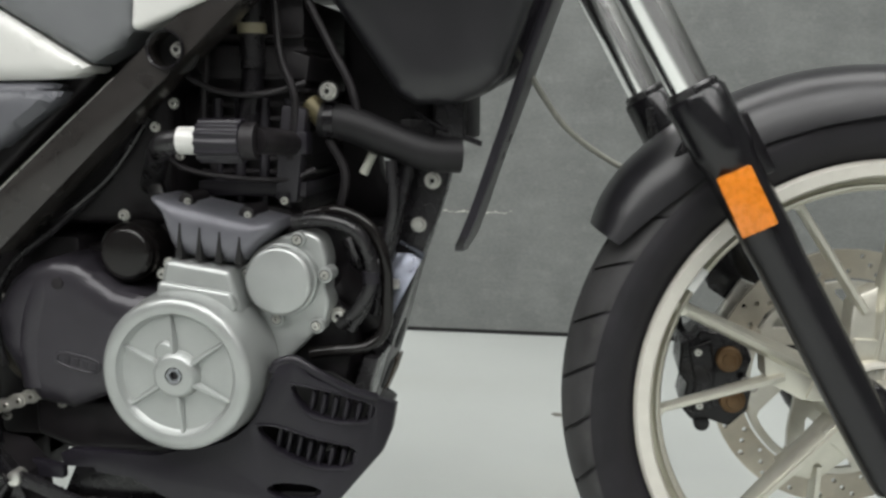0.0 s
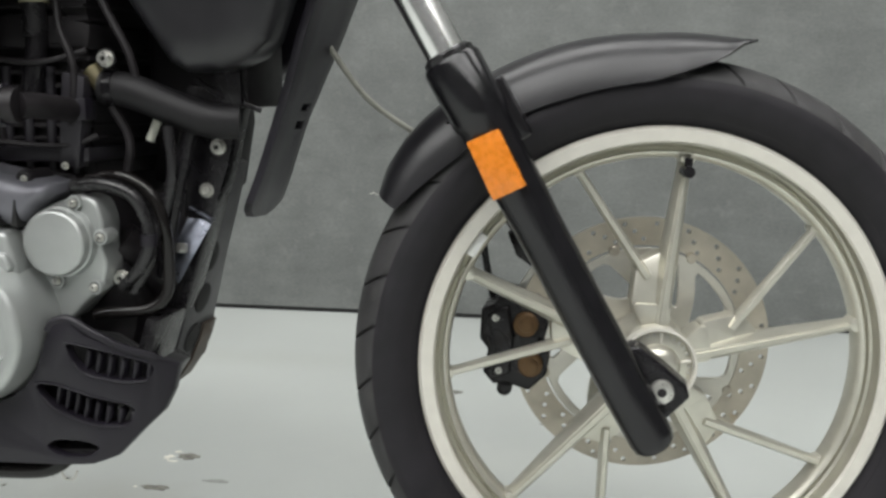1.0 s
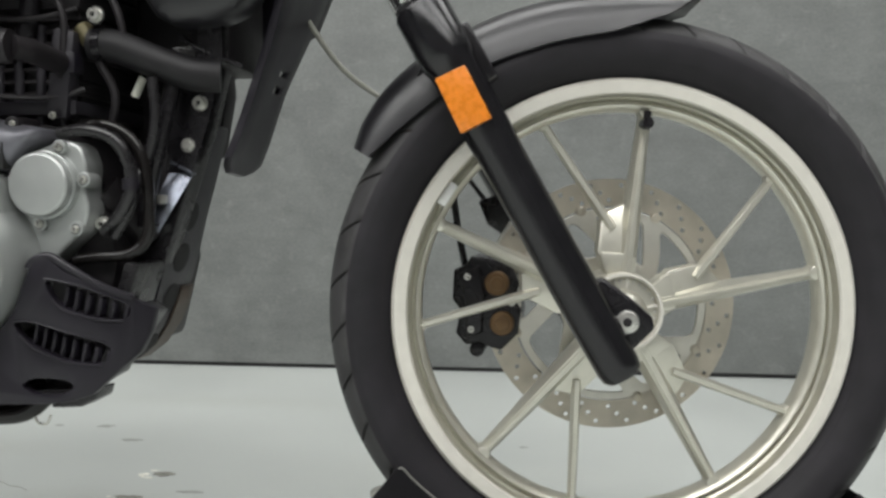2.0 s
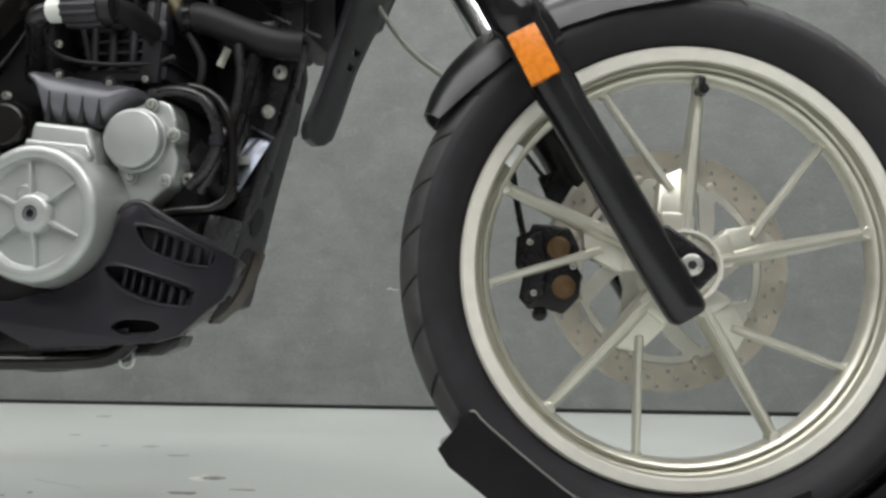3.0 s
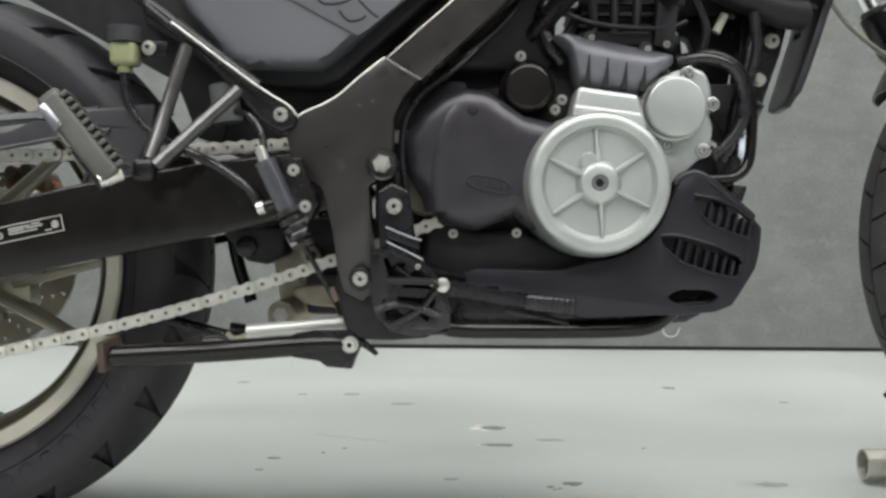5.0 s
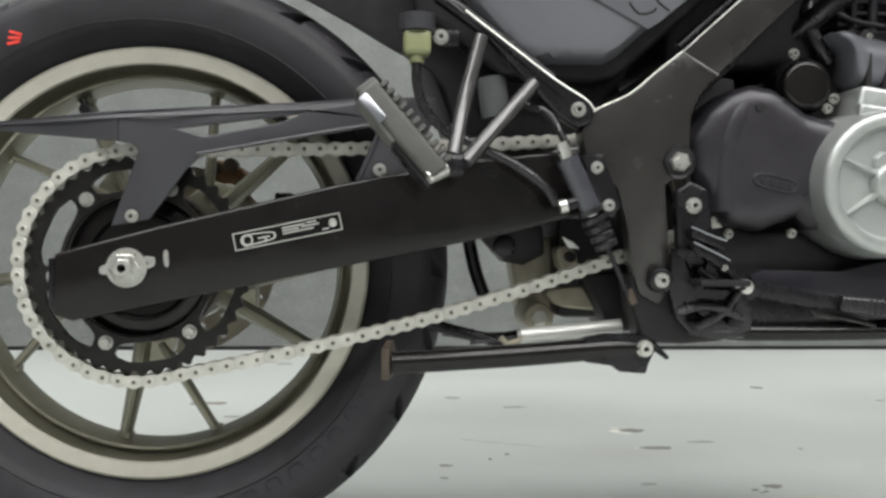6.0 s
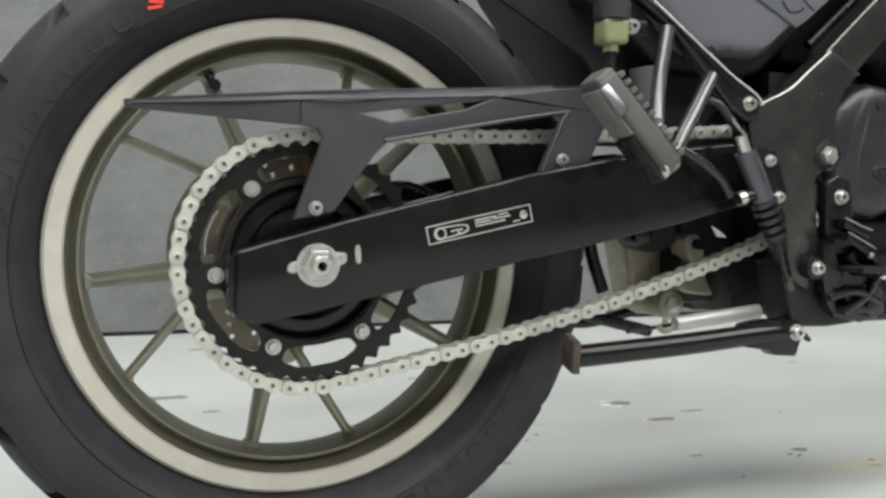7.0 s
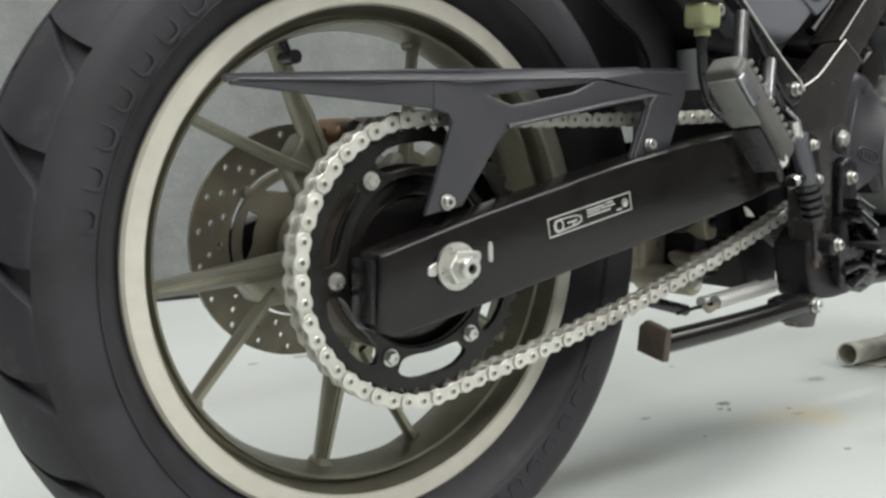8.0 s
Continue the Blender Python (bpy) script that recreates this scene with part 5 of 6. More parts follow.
on_bike("belly_floor", plate([(0.655, 0.254), (0.850, 0.252), (0.862, 0.268), (0.655, 0.276)], -0.098, 0.000, (), 0.003, 2), M_HOSE, parent=skid)
on_bike("belly_side", plate([(0.618, 0.246), (0.850, 0.250), (0.866, 0.266), (0.840, 0.272), (0.640, 0.292)], -0.142, -0.130, (), 0.002, 2), M_HOSE, parent=skid)
# perforated steel strip that runs down in front of the engine
strip = [(0.990, 0.560), (0.997, 0.556), (0.982, 0.500), (0.968, 0.452), (0.9555, 0.402), (0.9410, 0.356), (0.9290, 0.325), (0.9105, 0.299), (0.884, 0.281), (0.879, 0.287), (0.9040, 0.304), (0.9215, 0.329), (0.9330, 0.359), (0.9475, 0.404), (0.960, 0.454), (0.974, 0.502)]
on_bike("front_shield", plate(strip, -0.050, 0.036, (), 0.003, 2), M_PLASTIC, parent=skid)
on_bike("shield_side", plate([(0.9400, 0.404), (0.9550, 0.402), (0.9405, 0.356), (0.9285, 0.325), (0.9100, 0.299), (0.884, 0.281), (0.872, 0.287), (0.900, 0.312), (0.9150, 0.335), (0.926, 0.362)], -0.118, -0.052, (), 0.003, 2), M_HOSE, parent=skid)
# black discs on the strip draw its holes' shade
for x, z, t in ((0.9683, 0.452, 15), (0.9562, 0.404, 16), (0.9415, 0.3565, 19), (0.9120, 0.3005, 40)):
    hole = moved(disc(0, 0, 0.0125, -0.0012, 0.004, 24, 0.0005), Matrix.Diagonal((1.45, 1.0, 1.40, 1.0)))
    on_bike("hole_shade", moved(hole, Matrix.Translation((x, -0.014, z)) @ Euler((0, radians(t), 0)).to_matrix().to_4x4() @ pose(0, 0, 0, 0, 0, 90)), M_GAP, parent=skid)
on_bike("tail_strip", plate([(0.545, 0.305), (0.640, 0.292), (0.640, 0.278), (0.600, 0.280), (0.545, 0.292)], -0.175, -0.165, (), 0.002, 2), M_PLASTIC, parent=skid)
on_bike("rusty_guard", plate([(0.9462, 0.370), (0.9485, 0.368), (0.9428, 0.350), (0.9315, 0.3245), (0.9130, 0.2985), (0.8890, 0.2802), (0.8868, 0.2830), (0.9100, 0.3005), (0.9285, 0.3260), (0.9400, 0.351)], 0.004, 0.0385, (), 0.0005, 1), M_RUST, "rust-brown lower edge of the shield", skid)
# tube under the bash plate
rail = on_bike("lower_rail", tube([(0.612, -0.150, 0.252), (0.624, -0.150, 0.2425), (0.700, -0.150, 0.2415), (0.800, -0.150, 0.2430), (0.842, -0.148, 0.2480), (0.866, -0.145, 0.266)], 0.0097, 16), M_GLOSS, "glossy black lower frame tube")
on_bike("rail_far", tube([(0.606, 0.06, 0.254), (0.620, 0.06, 0.246), (0.700, 0.06, 0.2445), (0.770, 0.06, 0.2500), (0.800, 0.06, 0.262)], 0.0082, 12), M_GLOSS, parent=rail)
on_bike("rail_hook", tube([(0.852, -0.15, 0.250), (0.857, -0.15, 0.238), (0.867, -0.15, 0.237), (0.872, -0.15, 0.246)], 0.0015, 6), M_STEEL, parent=rail)
on_bike("belly_bar", tube([(0.62, 0.0, 0.228), (0.66, 0.02, 0.222), (0.72, 0.05, 0.226)], 0.0045, 8), M_SATIN, parent=rail)

# ---- front fork ----
AX = Vector((0.482, 0, -0.876)).normalized()


def fork_leg(y, near):
    """Chrome stanchion in a black lower leg; local z runs up the leg, the place is on the leg's axis."""
    low = Vector((1.4535 - (0.0 if near else 0.030), y, 0.301))
    tilt = math.degrees(math.atan2(-AX.x, -AX.z))
    m = Matrix.Translation(low) @ Euler((0, radians(tilt), 0)).to_matrix().to_4x4()
    turned = lambda prof, n=40: moved(moved(lathe(prof, n), pose(0, 0, 0, 90, 0, 0)), m)
    # y of the profile is the way up the leg after the turn
    leg = on_bike("fork_leg", turned([(0, -0.012), (0.016, -0.014), (0.0210, -0.009), (0.0225, 0.0), (0.0235, 0.05), (0.0238, 0.24), (0.0250, 0.262), (0.0255, 0.345), (0.0285, 0.352), (0.0292, 0.360), (0.0292, 0.411), (0.0270, 0.415), (0.0265, 0.410), (0, 0.410)]), M_FORK, "gloss black fork leg with a chrome stanchion" if near else "")
    on_bike("stanchion", turned([(0, 0.38), (0.0212, 0.38), (0.0212, 0.82), (0, 0.82)], 48), M_CHROME, "polished chrome fork tube", leg)
    on_bike("dust_seal", turned([(0, 0.411), (0.0255, 0.411), (0.0255, 0.420), (0.0222, 0.423), (0, 0.423)]), M_HOSE, parent=leg)
    return leg, m


fork, fork_m = fork_leg(-0.092, True)
fork_leg(0.165, False)
# fender clamp lug, caliper lug and axle lug of the near leg
on_bike("fender_clamp", moved(block(-0.024, 0.010, 0.004, 0.034, 0.300, 0.375, 0.006), fork_m), M_SATIN, parent=fork)
on_bike("clamp_tab", moved(block(0.018, 0.036, 0.000, 0.030, 0.315, 0.380, 0.005), fork_m), M_SATIN, parent=fork)
lug = [(1.428, 0.386), (1.440, 0.388), (1.466, 0.368), (1.488, 0.349), (1.491, 0.338), (1.468, 0.314), (1.450, 0.302), (1.438, 0.330)]
on_bike("axle_lug", plate(lug, -0.082, -0.050, (), 0.004, 3), M_SATIN, "black axle clamp", fork)
on_bike("axle_bolt", disc(1.4635, 0.3445, 0.0118, -0.090, -0.08, 32, 0.002), M_STEEL, parent=fork)
on_bike("axle_bolt_hole", disc(1.4635, 0.3445, 0.0046, -0.0908, -0.085, 16, 0.0005), M_ENGDARK, parent=fork)
on_bike("front_axle", tube([(FX, -0.06, FZ), (FX, 0.17, FZ)], 0.010, 16), M_STEEL, parent=fork)
refl = [(1.2735, 0.5875), (1.3035, 0.6010), (1.3305, 0.5480), (1.2995, 0.5330)]
on_bike("reflector", plate(refl, -0.124, -0.113, (), 0.002, 2), M_ORANGE, "rectangular orange side reflector", fork)



# front brake caliper on the far leg, its bracket and hose
cal = on_bike("brake_caliper", plate([(1.266, 0.388), (1.282, 0.394), (1.286, 0.404), (1.306, 0.402), (1.332, 0.398), (1.344, 0.372), (1.338, 0.352), (1.346, 0.340), (1.342, 0.312), (1.322, 0.292), (1.296, 0.300), (1.280, 0.298), (1.268, 0.312), (1.274, 0.340), (1.264, 0.352)], 0.056, 0.140, (), 0.004, 3), M_SATIN, "black two-piston brake caliper with bronze pistons")
on_bike("caliper_bridge", plate([(1.272, 0.384), (1.298, 0.394), (1.304, 0.360), (1.300, 0.312), (1.278, 0.308), (1.282, 0.345)], 0.046, 0.09, (), 0.004, 3), M_SATIN, parent=cal)
for x, z in ((1.318, 0.372), (1.324, 0.325)):
    on_bike("piston", disc(x, z, 0.0145, 0.047, 0.07, 28, 0.003, 3), M_GOLD, "tarnished bronze caliper piston", cal)
    on_bike("piston_cap", disc(x + 0.001, z, 0.0085, 0.0445, 0.06, 20, 0.002, 2), M_GOLD, parent=cal)
for x, z in ((1.284, 0.380), (1.288, 0.318), (1.336, 0.350)):
    screw(cal, x, 0.046, z, 0.7)
on_bike("caliper_lug", disc(1.293, 0.292, 0.009, 0.06, 0.10, 16, 0.002), M_SATIN, parent=cal)
on_bike("caliper_bracket", plate([(1.300, 0.400), (1.335, 0.455), (1.372, 0.440), (1.385, 0.40), (1.346, 0.372)], 0.100, 0.112, [ring_points(1.338, 0.425, 0.006, 12), ring_points(1.362, 0.415, 0.006, 12)], 0.002, 2), M_STEEL, parent=cal)
on_bike("speed_sensor", plate([(1.288, 0.470), (1.318, 0.480), (1.350, 0.440), (1.330, 0.420), (1.300, 0.440)], 0.115, 0.135, (), 0.004, 2), M_SATIN, parent=cal)
on_bike("brake_hose", tube([(1.272, 0.13, 0.380), (1.262, 0.13, 0.43), (1.252, 0.125, 0.50), (1.235, 0.115, 0.58), (1.225, 0.11, 0.65)], 0.0045, 10), M_HOSE, parent=cal)
on_bike("sensor_wire", tube([(1.310, 0.125, 0.455), (1.285, 0.125, 0.485), (1.262, 0.12, 0.52), (1.25, 0.115, 0.57)], 0.003, 8), M_HOSE, parent=cal)


# ---- front fender ----
def fender_mesh():
    bm = bmesh.new()
    n, w = 36, 13
    grid = {}
    for i in range(n + 1):
        f = i / n
        tip = max(0.0, (f - 0.82) / 0.18)
        deg = 148.5 - 72.5 * f
        a = radians(deg)
        crown = np.interp(deg, (76, 84, 92, 106, 119, 131, 138, 144, 148.5), (0.352, 0.351, 0.350, 0.354, 0.357, 0.361, 0.361, 0.357, 0.349))
        side_edge = np.interp(deg, (76, 78, 81, 84.5, 88, 93, 99, 110, 118, 134, 140, 146, 148.5), (0.351, 0.344, 0.325, 0.316, 0.308, 0.300, 0.299, 0.300, 0.304, 0.308, 0.313, 0.320, 0.324))
        lip_drop = (crown - side_edge) / 0.917
        half = 0.064 - 0.012 * tip - 0.004 * max(0, 0.2 - f) / 0.2
        for j in range(w):
            u = 2 * j / (w - 1) - 1
            ang = u * radians(86)
            r = crown - lip_drop * (1 - math.cos(ang)) ** 1.2
            y = half * math.sin(ang) / math.sin(radians(86))
            grid[i, j] = bm.verts.new((FX + r * math.cos(a), FY + y, FZ + r * math.sin(a)))
    for i in range(n):
        for j in range(w - 1):
            bm.faces.new((grid[i, j], grid[i, j + 1], grid[i + 1, j + 1], grid[i + 1, j]))
    bmesh.ops.recalc_face_normals(bm, faces=bm.faces)
    bmesh.ops.solidify(bm, geom=list(bm.faces), thickness=0.0028)
    return bm


turned_by = Matrix.Translation((FX, FY, 0)) @ Euler((0, 0, radians(STEER - 2))).to_matrix().to_4x4() @ Matrix.Translation((-FX, -FY, 0))
fender = on_bike("front_fender", moved(fender_mesh(), turned_by), M_FENDER, "matt charcoal plastic front fender")
on_bike("fender_mount", plate([(1.238, 0.600), (1.262, 0.640), (1.320, 0.624), (1.305, 0.572), (1.268, 0.560)], -0.046, -0.030, (), 0.006, 3), M_SATIN, parent=fender)

# ---- radiator shrouds and cable ----
shroud = on_bike("radiator_shroud", plate([(0.880, 0.800), (0.910, 0.752), (0.972, 0.664), (0.990, 0.654), (1.028, 0.655), (1.060, 0.668), (1.076, 0.684), (1.118, 0.800)], -0.100, -0.060, (), 0, dome=((0.003, 0.005), (0.006, 0.005), (0.012, 0.005), (0.016, 0.003))), M_FENDER, "matt black plastic radiator shroud")
on_bike("radiator", block(1.000, 1.036, -0.060, 0.05, 0.618, 0.780, 0.004), M_ENGDARK, parent=shroud)
on_bike("radiator_stay", block(1.005, 1.034, -0.075, -0.058, 0.618, 0.665, 0.003), M_SATIN, parent=shroud)


def blade_mesh(rows, columns, holes, thick):
    """A shaped sheet that faces forward; rows: z, x, near y, far y, lift of the near side; holes: (row, column) left open."""
    bm = bmesh.new()
    grid = {}
    for i, (z, x, y0, y1, lift) in enumerate(rows):
        for j, f in enumerate(columns):
            for side in (0, 1):
                grid[i, j, side] = bm.verts.new((x + side * thick, y0 + (y1 - y0) * f, z + lift * (1 - f)))
    m, k = len(rows), len(columns)
    full = lambda i, j: 0 <= i < m - 1 and 0 <= j < k - 1 and (i, j) not in holes
    for i in range(m):
        for j in range(k):
            if full(i, j):
                for side in (0, 1):
                    bm.faces.new((grid[i, j, side], grid[i + 1, j, side], grid[i + 1, j + 1, side], grid[i, j + 1, side]))
            if j < k - 1 and full(i, j) != full(i - 1, j):
                bm.faces.new((grid[i, j, 0], grid[i, j + 1, 0], grid[i, j + 1, 1], grid[i, j, 1]))
            if i < m - 1 and full(i, j) != full(i, j - 1):
                bm.faces.new((grid[i, j, 0], grid[i + 1, j, 0], grid[i + 1, j, 1], grid[i, j, 1]))
    bmesh.ops.recalc_face_normals(bm, faces=bm.faces)
    bevel_sharp(bm, 0.002, 2)
    return bm


blade_rows = [(0.4975, 1.0195, -0.036, 0.000, 0.003), (0.5030, 1.0215, -0.048, 0.024, 0.006), (0.5120, 1.0265, -0.056, 0.038, 0.006), (0.5400, 1.0365, -0.054, 0.042, 0.003), (0.5700, 1.0460, -0.052, 0.044, 0), (0.5940, 1.0540, -0.051, 0.046, 0), (0.6030, 1.0570, -0.050, 0.048, 0),
              (0.6140, 1.0605, -0.050, 0.052, 0), (0.6220, 1.0635, -0.050, 0.055, 0), (0.6400, 1.0695, -0.050, 0.062, 0), (0.7000, 1.0890, -0.052, 0.090, 0), (0.8000, 1.1250, -0.055, 0.100, 0)]
on_bike("shroud_blade", blade_mesh(blade_rows, (0.0, 0.30, 0.56, 0.80, 1.0), {(5, 2), (7, 2)}, 0.010), M_PLASTIC, "long black shroud blade with two slots", shroud)
on_bike("stay_wire", tube([(0.985, -0.075, 0.648), (1.010, -0.075, 0.632), (1.050, -0.06, 0.615)], 0.003, 8), M_SATIN, parent=shroud)
on_bike("brake_cable", tube([(1.075, 0.04, 0.715), (1.095, 0.05, 0.680), (1.130, 0.06, 0.630), (1.175, 0.07, 0.595), (1.215, 0.08, 0.575)], 0.0034, 10), M_CABLE, "thin grey brake line")

# ---- side panels and tank ----
panel = [(0.318, 0.640), (0.324, 0.606), (0.345, 0.575), (0.372, 0.545), (0.384, 0.531), (0.398, 0.524), (0.480, 0.524), (0.492, 0.530), (0.575, 0.605), (0.660, 0.672), (0.640, 0.676), (0.500, 0.676)]
side_panel = on_bike("side_panel", plate(panel, -0.166, -0.120, (), 0, dome=((0.006, 0.008), (0.006, 0.004))), M_PANEL, "dark grey plastic side panel with a raised emblem")
border = [(0.276, 0.640), (0.284, 0.574), (0.320, 0.556), (0.352, 0.530), (0.374, 0.512), (0.474, 0.505), (0.500, 0.512), (0.560, 0.566), (0.690, 0.684), (0.600, 0.684), (0.400, 0.684)]
on_bike("panel_frame", plate(border, -0.150, -0.100, (), 0.008, 3), M_ENGDARK, "black inner panel edge", side_panel)
on_bike("emblem_field", plate([(0.418, 0.612), (0.470, 0.584), (0.522, 0.556), (0.534, 0.564), (0.580, 0.602), (0.540, 0.630), (0.440, 0.630)], -0.1805, -0.176, (), 0.0020, 2), M_PANEL, parent=side_panel)
for pts in ([(0.446, 0.611), (0.470, 0.603), (0.482, 0.605)], [(0.478, 0.597), (0.486, 0.590), (0.504, 0.591), (0.516, 0.596)], [(0.502, 0.583), (0.512, 0.572), (0.526, 0.574), (0.530, 0.578)], [(0.512, 0.606), (0.534, 0.583), (0.544, 0.576)], [(0.455, 0.620), (0.500, 0.612), (0.530, 0.604)]):
    on_bike("emblem_line", tube([(x, -0.1803, z) for x, z in pts], 0.0013, 6, 2), M_ENGDARK, parent=side_panel)
on_bike("upper_step", plate([(0.560, 0.618), (0.596, 0.612), (0.643, 0.645), (0.660, 0.656), (0.668, 0.666), (0.560, 0.668)], -0.178, -0.160, (), 0, dome=((0.002, 0.004), (0.004, 0.003), (0.006, 0.001))), M_PANEL, parent=side_panel)
on_bike("white_panel", plate([(0.440, 0.682), (0.560, 0.676), (0.640, 0.677), (0.674, 0.679), (0.690, 0.686), (0.692, 0.690), (0.603, 0.742), (0.520, 0.780), (0.440, 0.780)], -0.172, -0.130, (), 0, dome=((0.002, 0.003), (0.004, 0.003), (0.008, 0.002))), M_WHITE, "white painted tail panel")
on_bike("grey_panel", plate([(0.528, 0.784), (0.606, 0.744), (0.695, 0.692), (0.722, 0.706), (0.738, 0.722), (0.742, 0.800), (0.528, 0.800)], -0.171, -0.130, (), 0, dome=((0.002, 0.003), (0.004, 0.003), (0.006, 0.001))), M_GREY, "grey painted panel below the seat")
on_bike("tank_panel", plate([(0.745, 0.800), (0.742, 0.750), (0.739, 0.722), (0.748, 0.722), (0.800, 0.742), (0.845, 0.762), (0.860, 0.800)], -0.182, -0.130, (), 0.007, 4), M_WHITE, "white painted tank side panel")

# unseen tank and seat, added to shade the engine, and the far side's panels
tank_top = on_bike("fuel_tank", plate([(0.700, 0.806), (1.100, 0.806), (1.120, 0.880), (1.040, 0.960), (0.860, 0.980), (0.740, 0.930), (0.690, 0.860)], -0.165, 0.165, (), 0.030, 4), M_WHITE, "plain fuel tank form, out of view, added to shade the engine")
on_bike("tank_floor", plate([(0.745, 0.800), (0.760, 0.772), (1.060, 0.772), (1.085, 0.800)], -0.120, 0.130, (), 0.010, 3), M_ENGDARK, parent=tank_top)
on_bike("seat", plate([(0.120, 0.830), (0.300, 0.806), (0.685, 0.806), (0.690, 0.880), (0.560, 0.850), (0.300, 0.880), (0.120, 0.890)], -0.130, 0.130, (), 0.025, 4), M_PLASTIC, "plain seat form, out of view, added for its shade")
on_bike("far_panel", plate([(0.320, 0.800), (0.330, 0.600), (0.480, 0.510), (0.620, 0.540), (0.760, 0.700), (0.760, 0.800)], 0.120, 0.165, (), 0.010, 3), M_PANEL, parent=side_panel)
on_bike("far_shroud", plate([(0.860, 0.800), (0.910, 0.680), (0.980, 0.640), (1.070, 0.690), (1.118, 0.800)], 0.120, 0.175, (), 0.012, 3), M_PLASTIC, parent=shroud)
on_bike("rear_of_head", block(0.885, 0.990, 0.020, 0.110, 0.625, 0.790, 0.012, 3), M_ENGDARK, parent=engine)
gap_low = [(0.917, 0.606), (0.930, 0.600), (0.938, 0.575), (0.940, 0.555), (0.930, 0.556), (0.920, 0.578)]
gap_high = [(0.944, 0.643), (0.955, 0.634), (0.955, 0.626), (0.946, 0.631)]
on_bike("far_casting", plate([(0.872, 0.670), (0.985, 0.668), (0.990, 0.600), (0.976, 0.525), (0.930, 0.515), (0.872, 0.530)], 0.050, 0.080, [gap_low, gap_high], 0.004, 2), M_ENGDARK, parent=engine)
on_bike("head_pipe", tube([(0.700, -0.02, 0.62), (0.735, -0.04, 0.64), (0.775, -0.05, 0.65)], 0.030, 16), M_ENGDARK, parent=engine)

# ---- subframe, foot peg, brake fluid and master cylinder ----
sub = [(0.300, 0.590), (0.331, 0.565), (0.418, 0.501), (0.452, 0.480), (0.462, 0.468), (0.458, 0.456), (0.444, 0.450), (0.425, 0.462), (0.405, 0.484), (0.352, 0.540), (0.300, 0.575)]
subframe = on_bike("subframe", plate(sub, -0.205, -0.190, (), 0.004, 3), M_SATIN, "black steel subframe rail and peg carrier")
screw(subframe, 0.445, -0.205, 0.4695, 1.3)
on_bike("rail_edge", tube([(0.331, -0.2058, 0.5650), (0.418, -0.2058, 0.5010), (0.452, -0.2058, 0.4800), (0.4615, -0.2058, 0.4690)], 0.0012, 8, 3), M_STEEL, "thin bright steel-coloured edge", subframe)
on_bike("rail_tube", tube([(0.27, -0.185, 0.612), (0.331, -0.192, 0.566), (0.42, -0.196, 0.500)], 0.007, 12), M_SATIN, parent=subframe)
on_bike("peg_strut", tube([(0.347, -0.205, 0.540), (0.330, -0.217, 0.475), (0.318, -0.235, 0.420)], 0.0072, 16), M_STRUT, "dark grey metal peg strut", subframe)
on_bike("peg_strut", tube([(0.400, -0.203, 0.495), (0.365, -0.225, 0.455), (0.328, -0.248, 0.412)], 0.0072, 16), M_STRUT, "dark grey metal peg strut", subframe)
on_bike("peg_clevis", block(0.306, 0.328, -0.256, -0.236, 0.398, 0.420, 0.007, 3), M_SATIN, parent=subframe)
on_bike("strut_collar", tube([(0.346, -0.234, 0.432), (0.334, -0.243, 0.419)], 0.0080, 14), M_SATIN, parent=subframe)
# folded passenger peg: long direction u (up and back), thickness along y
U = Vector((-0.078, 0.012, 0.092)).normalized()
W = Vector((0, 1, 0)).cross(U).normalized()
PM = Matrix.Translation((0.2670, -0.272, 0.438)) @ Matrix((W, Vector((0, 1, 0)), U)).transposed().to_4x4() @ Euler((0, 0, radians(8))).to_matrix().to_4x4()
peg = on_bike("foot_peg", moved(block(-0.0135, 0.0090, -0.020, 0.013, -0.052, 0.050, 0.005, 3), PM), M_PEG, "folded passenger foot peg with worn ribbed rubber")
for k in range(11):
    z = -0.046 + 0.0088 * k
    on_bike("peg_rib", moved(block(0.0080, 0.0165, -0.0195, 0.0125, z - 0.0024, z + 0.0024, 0.001, 1), PM), M_PEG, parent=peg)
on_bike("peg_face", moved(block(-0.0165, -0.0120, -0.0165, 0.0115, -0.004, 0.046, 0.0020, 2), PM), M_WORN, "worn grey metal end of the peg", peg)
on_bike("peg_worn_edge", moved(block(-0.0160, -0.0060, -0.0215, -0.0170, 0.016, 0.046, 0.0020, 2), PM), M_PLATE, "polished worn edge", peg)
on_bike("peg_cap", moved(block(-0.0125, 0.0105, -0.0180, 0.0125, 0.040, 0.0545, 0.0055, 4), PM), M_PEG, parent=peg)
on_bike("peg_core", moved(block(-0.0175, -0.012, -0.014, 0.014, -0.056, -0.006, 0.003), PM), M_HOSE, parent=peg)
on_bike("peg_bolt", tube([(0.288, -0.292, 0.395), (0.306, -0.282, 0.404)], 0.0076, 12), M_STEEL, "bright peg pivot bolt", peg)

tank = on_bike("fluid_reservoir", block(0.270, 0.297, -0.219, -0.193, 0.519, 0.5435, 0.006, 3), M_FLUID, "translucent brake fluid reservoir, yellow-green")
on_bike("reservoir_cap", moved(lathe([(0, 0.0), (0.0165, 0.0), (0.018, 0.003), (0.018, 0.016), (0, 0.018)], 28), pose(0.2835, -0.207, 0.5430, 90, 0, 0)), M_GUARD, "black screw cap", tank)
on_bike("reservoir_foot", tube([(0.283, -0.207, 0.522), (0.283, -0.207, 0.512)], 0.0075, 14), M_FLUID, parent=tank)
